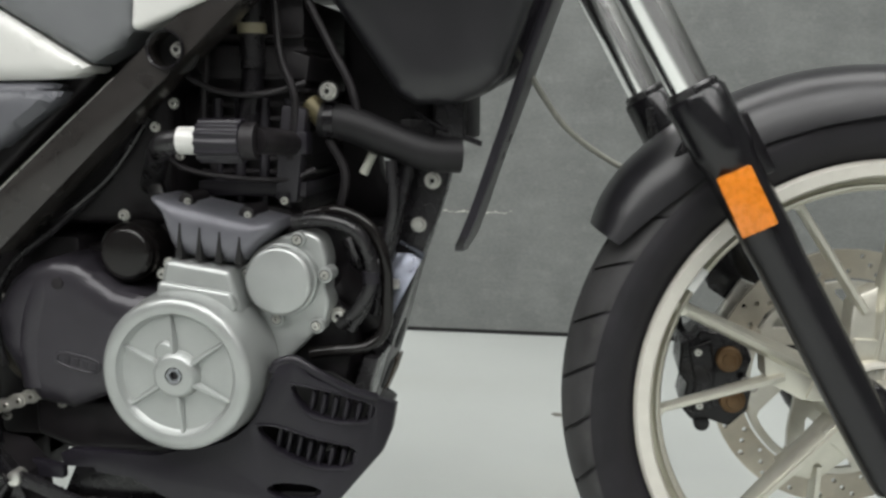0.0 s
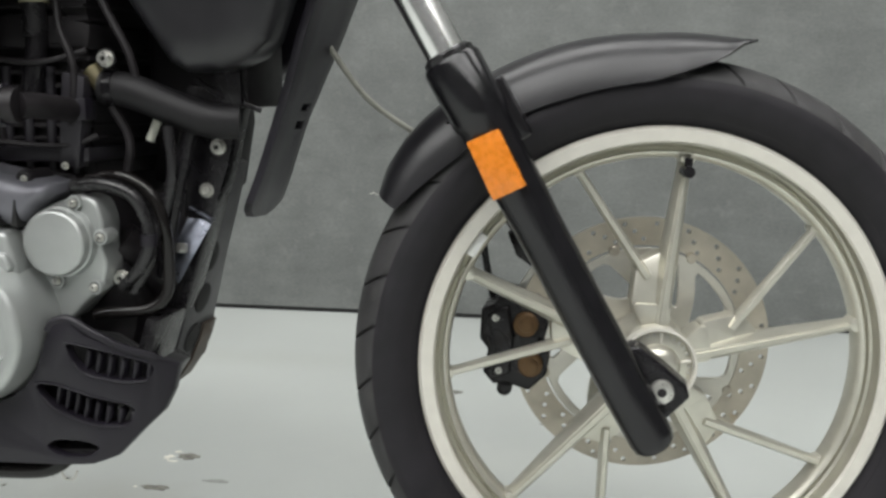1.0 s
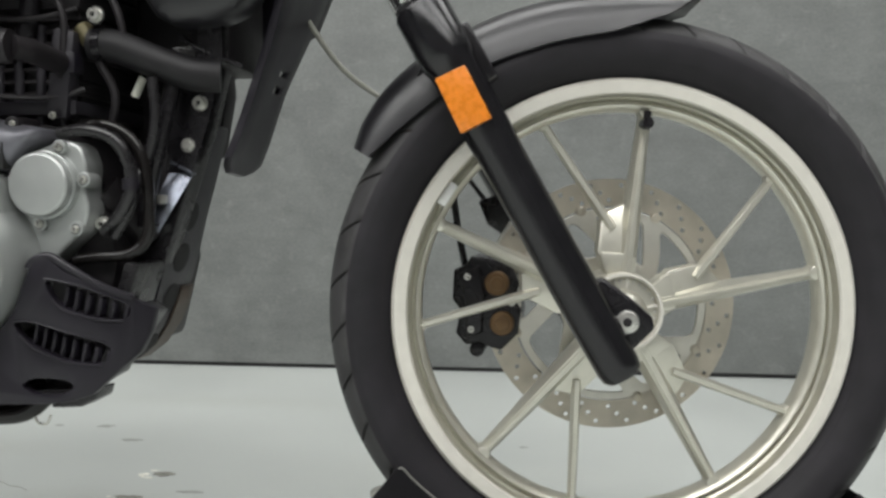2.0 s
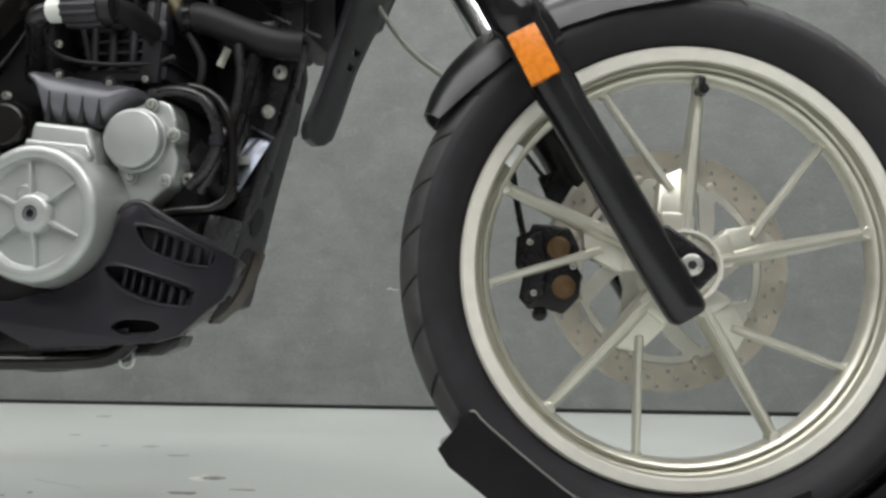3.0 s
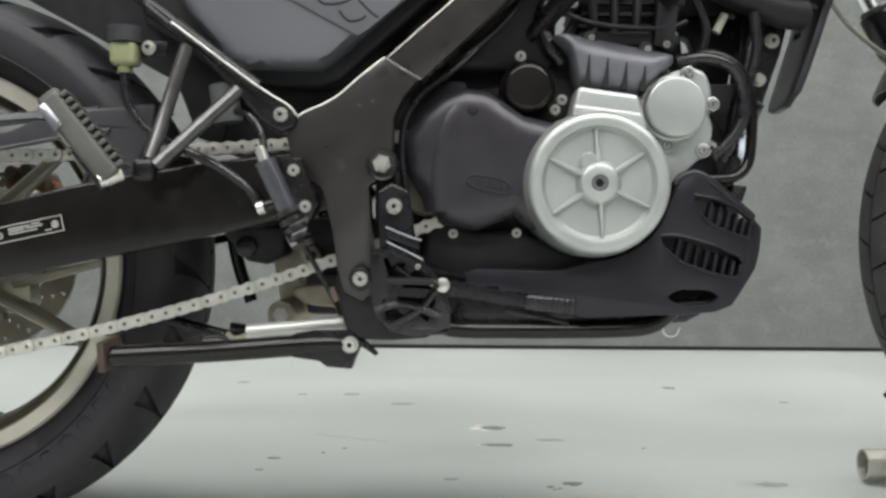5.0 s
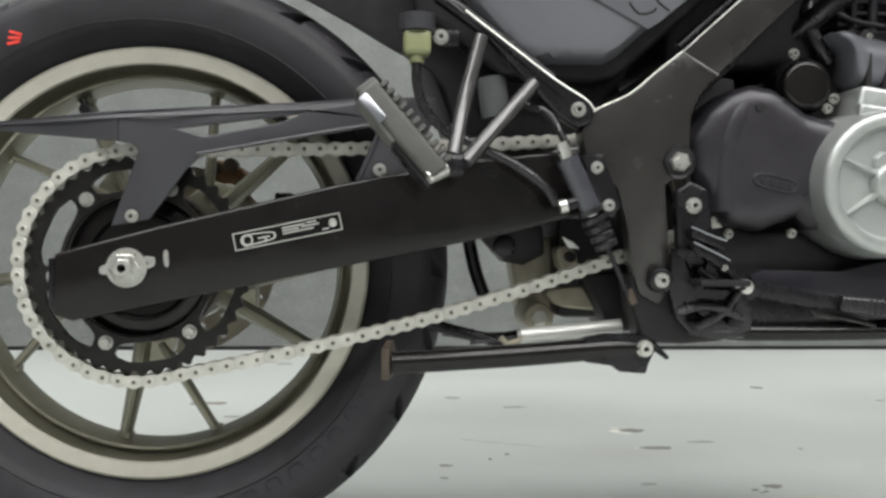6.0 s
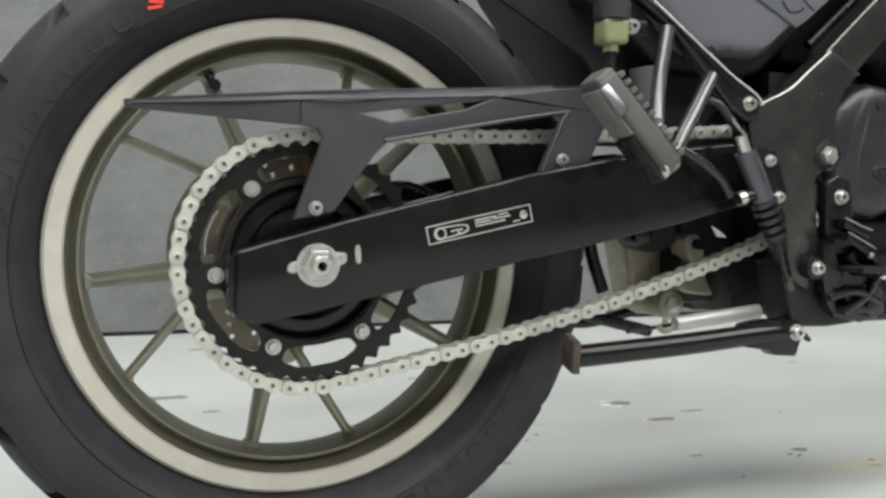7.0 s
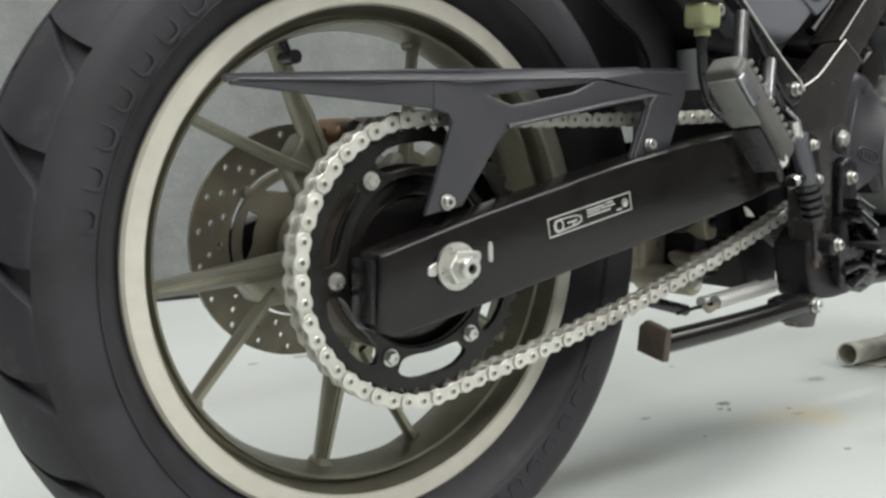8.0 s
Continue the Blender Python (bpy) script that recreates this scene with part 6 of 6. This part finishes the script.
on_bike("reservoir_tab", block(0.298, 0.326, -0.203, -0.197, 0.530, 0.546, 0.003), M_SATIN, parent=tank)
screw(tank, 0.307, -0.204, 0.5385, 1.3)
on_bike("reservoir_hose", tube([(0.283, -0.207, 0.514), (0.284, -0.207, 0.490), (0.292, -0.205, 0.468), (0.312, -0.200, 0.448), (0.35, -0.200, 0.430), (0.385, -0.203, 0.412), (0.412, -0.206, 0.392), (0.424, -0.207, 0.374)], 0.0050, 12, 8), M_HOSE, parent=tank)
mc = on_bike("rear_master_cylinder", tube([(0.431, -0.219, 0.420), (0.457, -0.219, 0.366)], 0.0112, 20), M_CYL, "black rear brake master cylinder with a bellows")
on_bike("union", tube([(0.425, -0.219, 0.435), (0.431, -0.219, 0.420)], 0.0062, 12), M_STEEL, parent=mc)
on_bike("union_hose", tube([(0.430, -0.219, 0.434), (0.425, -0.205, 0.450), (0.412, -0.200, 0.468), (0.395, -0.19, 0.475)], 0.0042, 10), M_HOSE, parent=mc)
on_bike("inlet", tube([(0.424, -0.219, 0.371), (0.452, -0.219, 0.380)], 0.0068, 12), M_SATIN, parent=mc)
on_bike("inlet_clip", tube([(0.424, -0.219, 0.3715), (0.431, -0.219, 0.3735)], 0.0072, 12), M_STEEL, parent=mc)
d = (Vector((0.471, -0.219, 0.335)) - Vector((0.455, -0.219, 0.368)))
for k in range(5):
    c = Vector((0.455, -0.219, 0.368)) + d * (k / 4)
    on_bike("bellow", tube([c - d * 0.07, c + d * 0.07], 0.0135 - 0.0004 * k, 18), M_HOSE, parent=mc)
on_bike("push_rod", tube([(0.471, -0.219, 0.335), (0.500, -0.205, 0.280)], 0.0028, 10), M_SATIN, parent=mc)
on_bike("rod_joint", tube([(0.497, -0.205, 0.290), (0.503, -0.205, 0.276)], 0.0045, 10), M_RUST, parent=mc)
for x, z in ((0.461, 0.411), (0.473, 0.374)):
    screw(mc, x, -0.2195, z, 1.05)
on_bike("cylinder_mount", plate([(0.446, 0.424), (0.468, 0.424), (0.486, 0.375), (0.478, 0.361), (0.458, 0.372)], -0.2195, -0.192, (), 0.003, 2), M_SATIN, parent=mc)

# ---- foot lever carrier and side stand ----
carrier = on_bike("peg_bracket", plate([(0.545, 0.390), (0.560, 0.400), (0.578, 0.392), (0.584, 0.350), (0.590, 0.318), (0.560, 0.310), (0.548, 0.330)], -0.206, -0.190, (), 0.004, 3), M_SATIN, "black foot peg bracket with zinc screws")
screw(carrier, 0.563, -0.206, 0.375, 1.40)
on_bike("lip_edge", tube([(0.556, -0.2225, 0.3535), (0.578, -0.2225, 0.3445), (0.592, -0.2225, 0.3400)], 0.0009, 6), M_PLATE, "worn bright edge", carrier)
on_bike("lip_edge", tube([(0.557, -0.2265, 0.3385), (0.580, -0.2265, 0.3275), (0.594, -0.2265, 0.3205)], 0.0009, 6), M_PLATE, "worn bright edge", carrier)
on_bike("bracket_lip", plate([(0.556, 0.352), (0.590, 0.338), (0.590, 0.330), (0.556, 0.343)], -0.222, -0.205, (), 0.002, 2), M_SATIN, parent=carrier)
on_bike("bracket_lip", plate([(0.557, 0.337), (0.594, 0.319), (0.612, 0.292), (0.606, 0.290), (0.590, 0.310), (0.557, 0.329)], -0.226, -0.205, (), 0.002, 2), M_SATIN, parent=carrier)
on_bike("lower_mount", plate([(0.500, 0.300), (0.520, 0.318), (0.548, 0.318), (0.590, 0.312), (0.612, 0.290), (0.616, 0.246), (0.596, 0.237), (0.560, 0.234), (0.530, 0.235), (0.515, 0.238), (0.505, 0.270)], -0.196, -0.150, (), 0.006, 3), M_ENGDARK, parent=carrier)
on_bike("mount_boss", disc(0.529, 0.300, 0.0125, -0.214, -0.19, 28, 0.003), M_SATIN, parent=carrier)
screw(carrier, 0.529, -0.214, 0.300, 1.3)
truss = [(0.541, 0.330), (0.582, 0.327), (0.600, 0.312), (0.612, 0.296), (0.622, 0.270), (0.622, 0.250), (0.590, 0.240), (0.560, 0.246), (0.545, 0.262), (0.538, 0.290)]
tri = [[(0.552, 0.322), (0.578, 0.320), (0.562, 0.292)], [(0.586, 0.312), (0.604, 0.290), (0.572, 0.292)], [(0.552, 0.280), (0.580, 0.258), (0.556, 0.258)], [(0.566, 0.282), (0.608, 0.280), (0.598, 0.256)]]
on_bike("rider_peg", plate(truss, -0.212, -0.200, tri, 0.003, 2), M_HOSE, "black cast rider foot peg carrier", carrier)
on_bike("peg_platform", block(0.556, 0.606, -0.250, -0.214, 0.296, 0.302, 0.002), M_ENGDARK, parent=carrier)
on_bike("peg_bar", tube([(0.545, -0.214, 0.268), (0.575, -0.218, 0.275), (0.612, -0.216, 0.262)], 0.0045, 8), M_HOSE, parent=carrier)
on_bike("peg_bar", tube([(0.562, -0.216, 0.252), (0.590, -0.218, 0.268), (0.606, -0.216, 0.288)], 0.0040, 8), M_HOSE, parent=carrier)
on_bike("peg_spring", tube([(0.566, -0.215, 0.312), (0.584, -0.216, 0.300), (0.598, -0.215, 0.300)], 0.0035, 8), M_SATIN, parent=carrier)
on_bike("bracket_shelf", plate([(0.541, 0.332), (0.581, 0.327), (0.582, 0.322), (0.541, 0.326)], -0.224, -0.205, (), 0.001, 2), M_SATIN, parent=carrier)
screw(carrier, 0.604, -0.222, 0.297, 0.75)
screw(carrier, 0.589, -0.224, 0.3135, 0.6)

on_bike("lever_link", tube([(0.565, -0.205, 0.250), (0.60, -0.208, 0.247), (0.618, -0.20, 0.246)], 0.005, 8), M_SATIN, parent=carrier)
shift = on_bike("shift_lever", plate([(0.604, 0.302), (0.640, 0.2965), (0.676, 0.289), (0.706, 0.284), (0.706, 0.273), (0.676, 0.275), (0.640, 0.281), (0.604, 0.289)], -0.213, -0.207, (), 0.0015, 2, bulge=lambda x, z: -0.30 * max(0.0, x - 0.62)), M_SATIN, "black foot shift lever with a rubber toe piece")
on_bike("toe_rubber", moved(block(-0.025, 0.025, -0.012, 0.012, -0.0075, 0.0075, 0.0040, 3), pose(0.722, -0.243, 0.278, 0, 5, -10)), M_HOSE, parent=shift)
for k in range(4):
    on_bike("toe_rib", moved(block(0.002 + 0.0055 * k, 0.0045 + 0.0055 * k, -0.0128, 0.0128, -0.0083, 0.0083, 0.001, 1), pose(0.722, -0.243, 0.278, 0, 5, -10)), M_HOSE, parent=shift)
on_bike("lever_foot", plate([(0.676, 0.272), (0.712, 0.268), (0.742, 0.259), (0.742, 0.255), (0.712, 0.262), (0.680, 0.266)], -0.232, -0.222, (), 0.001, 2), M_GLOSS, parent=shift)
on_bike("pivot_cap", disc(0.614, 0.294, 0.0075, -0.220, -0.205, 20, 0.002), M_STEEL, parent=shift)
stand = on_bike("side_stand", tube([(0.262, -0.186, 0.2140), (0.380, -0.190, 0.2215), (0.470, -0.190, 0.2285), (0.515, -0.188, 0.2300)], 0.0115, 16), M_GLOSS, "folded black side stand with a flat foot")
on_bike("stand_fork", plate([(0.455, 0.2400), (0.478, 0.244), (0.520, 0.244), (0.530, 0.232), (0.522, 0.214), (0.519, 0.204), (0.492, 0.206), (0.484, 0.212), (0.455, 0.216)], -0.198, -0.176, (), 0.003, 2), M_SATIN, parent=stand)
on_bike("stand_hook", plate([(0.528, 0.238), (0.536, 0.230), (0.546, 0.220), (0.543, 0.217), (0.530, 0.226)], -0.190, -0.184, (), 0.001, 1), M_SATIN, parent=stand)
screw(stand, 0.517, -0.198, 0.230, 1.5)
foot = [(-0.020, -0.016), (0.020, -0.016), (0.020, 0.010), (0.012, 0.018), (-0.020, 0.016)]
on_bike("stand_foot", moved(plate(foot, -0.004, 0.004, (), 0.0015, 2), pose(0.258, -0.182, 0.2165, 0, -6, 80)), M_RUST, "worn rusty stand foot", stand)
on_bike("stand_spring", tube([(0.398, -0.150, 0.2375), (0.505, -0.150, 0.2480)], 0.0080, 16), M_SLEEVE, "silver sleeve over the stand spring", stand)
on_bike("inner_spring", tube([(0.398, -0.131, 0.2345), (0.505, -0.131, 0.2450)], 0.0070, 14), M_SLEEVE, parent=stand)
on_bike("spring_hook", tube([(0.376, -0.152, 0.2365), (0.384, -0.152, 0.2300), (0.398, -0.151, 0.2345), (0.402, -0.150, 0.2380)], 0.0030, 8), M_BRONZE, parent=stand)
on_bike("spring_hook", tube([(0.345, -0.140, 0.229), (0.372, -0.142, 0.2325), (0.395, -0.148, 0.2360)], 0.0022, 8), M_SATIN, parent=stand)
on_bike("stand_brace", tube([(0.300, -0.120, 0.248), (0.345, -0.12, 0.236), (0.385, -0.12, 0.226)], 0.0065, 10), M_SATIN, parent=stand)

# ---- suspension linkage, inner fender, rear brake ----
link_back = block(0.450, 0.560, -0.080, 0.060, 0.250, 0.365, 0.010)
link = on_bike("suspension_link", plate([(0.398, 0.342), (0.455, 0.342), (0.468, 0.300), (0.470, 0.262), (0.450, 0.240), (0.420, 0.240), (0.412, 0.262), (0.405, 0.300)], -0.035, 0.020, (), 0.008, 3), M_BRONZE, "cast alloy rear suspension link")
on_bike("link_bracket", plate([(0.350, 0.352), (0.430, 0.356), (0.432, 0.322), (0.408, 0.310), (0.386, 0.314), (0.366, 0.336)], -0.100, -0.055, (), 0.006, 3), M_ENGDARK, parent=link)
on_bike("rear_mount_block", link_back, M_ENGDARK, parent=link)
on_bike("link_arm", plate([(0.430, 0.282), (0.470, 0.288), (0.505, 0.284), (0.516, 0.270), (0.505, 0.258), (0.450, 0.262)], -0.085, -0.05, (), 0.006, 3, rounds=2), M_BRONZE, parent=link)
on_bike("link_knuckle", plate([(0.444, 0.332), (0.466, 0.332), (0.474, 0.302), (0.452, 0.298)], -0.095, -0.06, (), 0.005, 3, rounds=2), M_BRONZE, parent=link)
on_bike("link_boss", disc(0.426, 0.252, 0.0165, -0.100, -0.02, 32, 0.003), M_BRONZE, parent=link)
on_bike("link_bolt", disc(0.426, 0.252, 0.0095, -0.104, -0.09, 6, 0.001), M_STEEL, parent=link)
on_bike("link_pivot", disc(0.386, 0.331, 0.0125, -0.106, -0.08, 24, 0.003), M_SATIN, parent=link)
on_bike("link_pin", disc(0.460, 0.320, 0.006, -0.104, -0.09, 16, 0.001), M_ENGDARK, parent=link)
on_bike("shock_tube", tube([(0.352, -0.03, 0.345), (0.362, -0.03, 0.30), (0.376, -0.03, 0.262)], 0.008, 12), M_SATIN, parent=link)
on_bike("centre_bracket", plate([(0.470, 0.300), (0.520, 0.305), (0.560, 0.285), (0.560, 0.240), (0.500, 0.238), (0.490, 0.262)], -0.12, -0.03, (), 0.006, 2), M_ENGDARK, parent=link)
on_bike("link_tab", plate([(0.440, 0.343), (0.452, 0.337), (0.459, 0.330), (0.447, 0.331)], -0.155, -0.150, (), 0.001, 1), M_ALU, parent=link)
on_bike("far_strut", tube([(0.33, 0.05, 0.222), (0.40, 0.06, 0.212), (0.47, 0.06, 0.225)], 0.007, 10), M_SATIN, parent=link)

inner = on_bike("inner_fender", plate([(0.212, 0.800), (0.232, 0.645), (0.256, 0.607), (0.278, 0.578), (0.292, 0.550), (0.305, 0.520), (0.328, 0.462), (0.356, 0.440), (0.450, 0.440), (0.520, 0.520), (0.560, 0.640), (0.560, 0.800)], -0.110, 0.080, (), 0.010, 3), M_ENGDARK, "matt black inner rear fender")
on_bike("fender_side", plate([(0.020, 0.800), (0.034, 0.656), (0.080, 0.638), (0.124, 0.618), (0.2145, 0.570), (0.2560, 0.546), (0.302, 0.521), (0.318, 0.500), (0.330, 0.455), (0.360, 0.445), (0.380, 0.520), (0.300, 0.700), (0.300, 0.800)], -0.114, -0.106, (), 0.003, 2), M_ENGDARK, parent=inner)
on_bike("air_box", block(0.560, 0.740, -0.110, 0.100, 0.530, 0.760, 0.015, 3), M_ENGDARK, "black air box behind the frame")
on_bike("silver_pot", tube([(0.366, -0.130, 0.512), (0.372, -0.130, 0.470)], 0.016, 20), M_GREY, "grey ribbed shock reservoir")
rb = on_bike("rear_caliper", plate([(0.030, 0.418), (0.046, 0.436), (0.080, 0.424), (0.088, 0.400), (0.070, 0.384), (0.036, 0.392)], 0.045, 0.110, (), 0.008, 3), M_GOLD, "tarnished copper-brown rear brake caliper with dark pins")
for x, z in ((0.046, 0.424), (0.066, 0.427)):
    on_bike("caliper_pin", disc(x, z, 0.0085, 0.034, 0.060, 18, 0.002), M_RUST, parent=rb)
on_bike("caliper_bridge", plate([(0.048, 0.400), (0.064, 0.404), (0.080, 0.400), (0.086, 0.386), (0.072, 0.376), (0.050, 0.382)], 0.034, 0.060, (), 0.006, 3), M_PIPE, "bare cast caliper body", rb)
on_bike("caliper_shoe", plate([(0.058, 0.414), (0.088, 0.414), (0.092, 0.400), (0.062, 0.398)], 0.070, 0.100, (), 0.004, 2), M_COPPER, parent=rb)
on_bike("hose_union", block(0.116, 0.140, 0.070, 0.090, 0.376, 0.395, 0.004), M_SATIN, parent=rb)
on_bike("rear_hose", tube([(0.138, 0.08, 0.386), (0.160, 0.08, 0.387), (0.184, 0.08, 0.381), (0.215, 0.08, 0.366), (0.250, 0.08, 0.345)], 0.0055, 10), M_HOSE, parent=rb)

# ---- wheel chock ----
chock = tagged(new("wheel_chock"), "black steel wheel chock with a galvanised pipe foot", "wheel chock")
chock.location = (FX, FY, FLOOR)


def cradle(a0, a1, half, r, wall):
    """A curved trough round the lower tyre, with raised sides."""
    bm = bmesh.new()
    n = 40
    prof = [(r - wall, -half), (r, -half + 0.002), (r + 0.001, 0.0), (r, half - 0.002), (r - wall, half)]
    grid = []
    for i in range(n + 1):
        a = radians(a0 + (a1 - a0) * i / n)
        grid.append([bm.verts.new((rr * math.cos(a), y, FZ - FLOOR + rr * math.sin(a))) for rr, y in prof])
    for p, q in zip(grid, grid[1:]):
        for k in range(4):
            bm.faces.new((p[k], p[k + 1], q[k + 1], q[k]))
    bmesh.ops.recalc_face_normals(bm, faces=bm.faces)
    bmesh.ops.solidify(bm, geom=list(bm.faces), thickness=-0.003)
    return bm


STEERED = Euler((0, 0, radians(STEER))).to_matrix().to_4x4()
part("cradle", cradle(218.5, 322, 0.066, 0.331, 0.018), M_CHOCK, chock, "black powder-coated tyre cradle", STEERED)
cheek = [(1.238, 0.190), (1.246, 0.190), (1.262, 0.172), (1.340, 0.107), (1.372, 0.092), (1.445, 0.078), (1.520, 0.082), (1.560, 0.092), (1.600, 0.108), (1.600, 0.030), (1.300, 0.030), (1.290, 0.070), (1.264, 0.093), (1.217, 0.131), (1.205, 0.150)]
cheek_far = [(1.345, 0.104), (1.372, 0.092), (1.445, 0.078), (1.520, 0.082), (1.560, 0.092), (1.560, 0.030), (1.360, 0.030)]
for y0, y1, shape in ((-0.097, -0.093, cheek), (0.093, 0.097, cheek_far)):
    part("cheek_plate", moved(plate(shape, y0, y1, (), 0.0015, 2), Matrix.Translation((-FX - 0.028, 0, -FLOOR))), M_CHOCK, chock, "black cheek plate beside the tyre", STEERED)

for x, z, t in ((1.216, 0.112, 38),):
    ear = smooth_loop([(-0.020, -0.066), (0.026, -0.072), (0.026, 0.072), (-0.020, 0.066)], 2)
    part("cradle_ear", moved(moved(plate(ear, -0.002, 0.002, (), 0.001, 1), pose(0, 0, 0, 90, 0, 0)), pose(x - FX, 0, z - FLOOR, 0, t, 0)), M_WORN, chock, "bare steel ear under the cradle", STEERED)
for x, z in ((1.2045, 0.1425), (1.2670, 0.0840)):
    tab = smooth_loop([(-0.007, 0.018), (0.012, 0.016), (0.013, -0.016), (-0.002, -0.019), (-0.009, -0.006)], 2)
    part("cradle_tab", moved(plate(tab, -0.004, 0.004, (), 0.002, 2), pose(x - FX, -0.062 - FY, z - FLOOR, 0, -34, 0)), M_TAB, chock, "bare steel tab below the cheek plate")
part("foot_plate", block(-0.21, 0.02, 0.055, 0.150, 0.0005, 0.0045, 0.001), M_PIPE, chock)
pipe = part("pipe_foot", tube([(-0.262, 0.098, 0.0260), (0.30, 0.098, 0.0260)], 0.0215, 24, hollow=0.86), M_PIPE, chock, "galvanised pipe foot, open at its end")
part("pipe_foot", tube([(-0.125, 0.098, 0.020), (-0.110, 0.080, 0.050), (-0.100, 0.050, 0.075)], 0.018, 16), M_PIPE, chock)
part("upright", block(-0.085, -0.045, -0.066, 0.066, 0.036, 0.050, 0.002), M_CHOCK, chock)
part("upright", block(0.10, 0.14, -0.066, 0.066, 0.0, 0.047, 0.002), M_CHOCK, chock)
part("cheek_rim", moved(tube([(1.240, -0.097, 0.190), (1.246, -0.097, 0.1895), (1.262, -0.097, 0.1725), (1.340, -0.097, 0.1075), (1.372, -0.097, 0.0925), (1.445, -0.097, 0.0785)], 0.0012, 8, 3), Matrix.Translation((-FX - 0.028, 0, -FLOOR))), M_WORN, chock, "thin pale grey edge of the cheek plate", STEERED)
part("clamp_screw", tube([(-0.115, -0.02, 0.058), (-0.085, -0.02, 0.058)], 0.008, 12), M_STEEL, chock)


# ---- floor marks ----
def blot(name, x, y, rx, ry, mat, seed, label):
    """A thin uneven patch on the floor."""
    rnd = random.Random(seed)
    n = 22
    bm = bmesh.new()
    vs = []
    for k in range(n):
        t = 2 * math.pi * k / n
        f = 1 + rnd.uniform(-0.32, 0.32)
        vs.append(bm.verts.new((x + rx * f * math.cos(t), y + ry * f * math.sin(t), FLOOR + 0.0006)))
    face = bm.faces.new(vs)
    up = bmesh.ops.extrude_face_region(bm, geom=[face])
    for v in up["geom"]:
        if isinstance(v, bmesh.types.BMVert):
            v.co.z -= 0.0005
    return tagged(part(name, bm, mat), label, "floor mark", "marks on the floor")


MARKS = [(0.694, 0.477, 0.018, 0.013, 0), (0.661, 0.468, 0.009, 0.010, 1), (0.667, 0.494, 0.007, 0.004, 1), (0.676, 0.452, 0.010, 0.004, 1), (0.664, 0.341, 0.004, 0.003, 1), (0.697, 0.342, 0.022, 0.009, 0), (0.350, 0.243, 0.009, 0.006, 0), (0.342, 0.174, 0.006, 0.005, 3), (0.405, 0.806, 0.016, 0.012, 3), (0.010, 1.310, 0.020, 0.016, 3), (0.786, 0.384, 0.020, 0.006, 3), (0.789, 0.112, 0.014, 0.008, 0), (1.102, 0.917, 0.014, 0.014, 0), (-0.090, 0.757, 0.036, 0.016, 0),
         (1.065, 0.116, 0.020, 0.010, 3), (0.733, -0.129, 0.006, 0.003, 0), (0.45, 0.31, 0.004, 0.004, 0), (0.42, 0.28, 0.003, 0.003, 0), (0.93, 0.33, 0.004, 0.004, 3),
         (0.30, 0.80, 0.010, 0.006, 3), (1.30, 0.75, 0.008, 0.006, 3), (0.14, 0.95, 0.014, 0.010, 3), (0.52, 0.70, 0.020, 0.008, 3), (0.62, 0.13, 0.010, 0.005, 3), (-0.02, 0.62, 0.012, 0.005, 0), (0.757, 0.095, 0.005, 0.004, 0), (0.770, 0.088, 0.003, 0.003, 0), (0.762, 0.082, 0.003, 0.002, 0), (0.850, 0.035, 0.004, 0.003, 0), (0.62, 0.02, 0.003, 0.002, 0)]
for k, (x, y, rx, ry, kind) in enumerate(MARKS):
    blot("floor_stain", x, y, rx, ry, (M_STAIN, M_PALECHIP, M_RUSTSTAIN, M_SCUFF)[kind], k, ("dark oily spot on the painted floor", "bare chip in the floor paint", "faint rusty patch on the painted floor", "faint grey scuff on the painted floor")[kind])
scratch = bmesh.new()
vs = [scratch.verts.new((0.390 + 0.0073 * k, 0.411 - 0.0034 * k + 0.003 * math.sin(k), FLOOR + 0.0006)) for k in range(18)]
ws = [scratch.verts.new((0.390 + 0.0073 * k, 0.4135 - 0.0034 * k + 0.003 * math.sin(k + 0.4), FLOOR + 0.0006)) for k in range(18)]
for k in range(17):
    scratch.faces.new((vs[k], vs[k + 1], ws[k + 1], ws[k]))
tagged(part("floor_scratch", scratch, M_STAIN), "thin dark scratch in the floor paint", "floor mark", "marks on the floor")


# chipped line in the wall's paint
chip = bmesh.new()
rnd = random.Random(5)
top, low = [], []
for q in range(31):
    x = 0.742 + 0.0066 * q
    z = 0.352 + 0.003 * math.sin(q * 0.9) + rnd.uniform(-0.002, 0.002)
    h = rnd.uniform(0.0006, 0.0032) * (1 if 6 < q < 24 else 0.5)
    top.append(chip.verts.new((x, WALL_Y - 0.0006, z + h)))
    low.append(chip.verts.new((x, WALL_Y - 0.0006, z - h)))
for q in range(30):
    chip.faces.new((low[q], low[q + 1], top[q + 1], top[q]))
tagged(part("wall_chip", chip, M_CHIP), "pale chipped line in the grey wall paint", "wall mark")
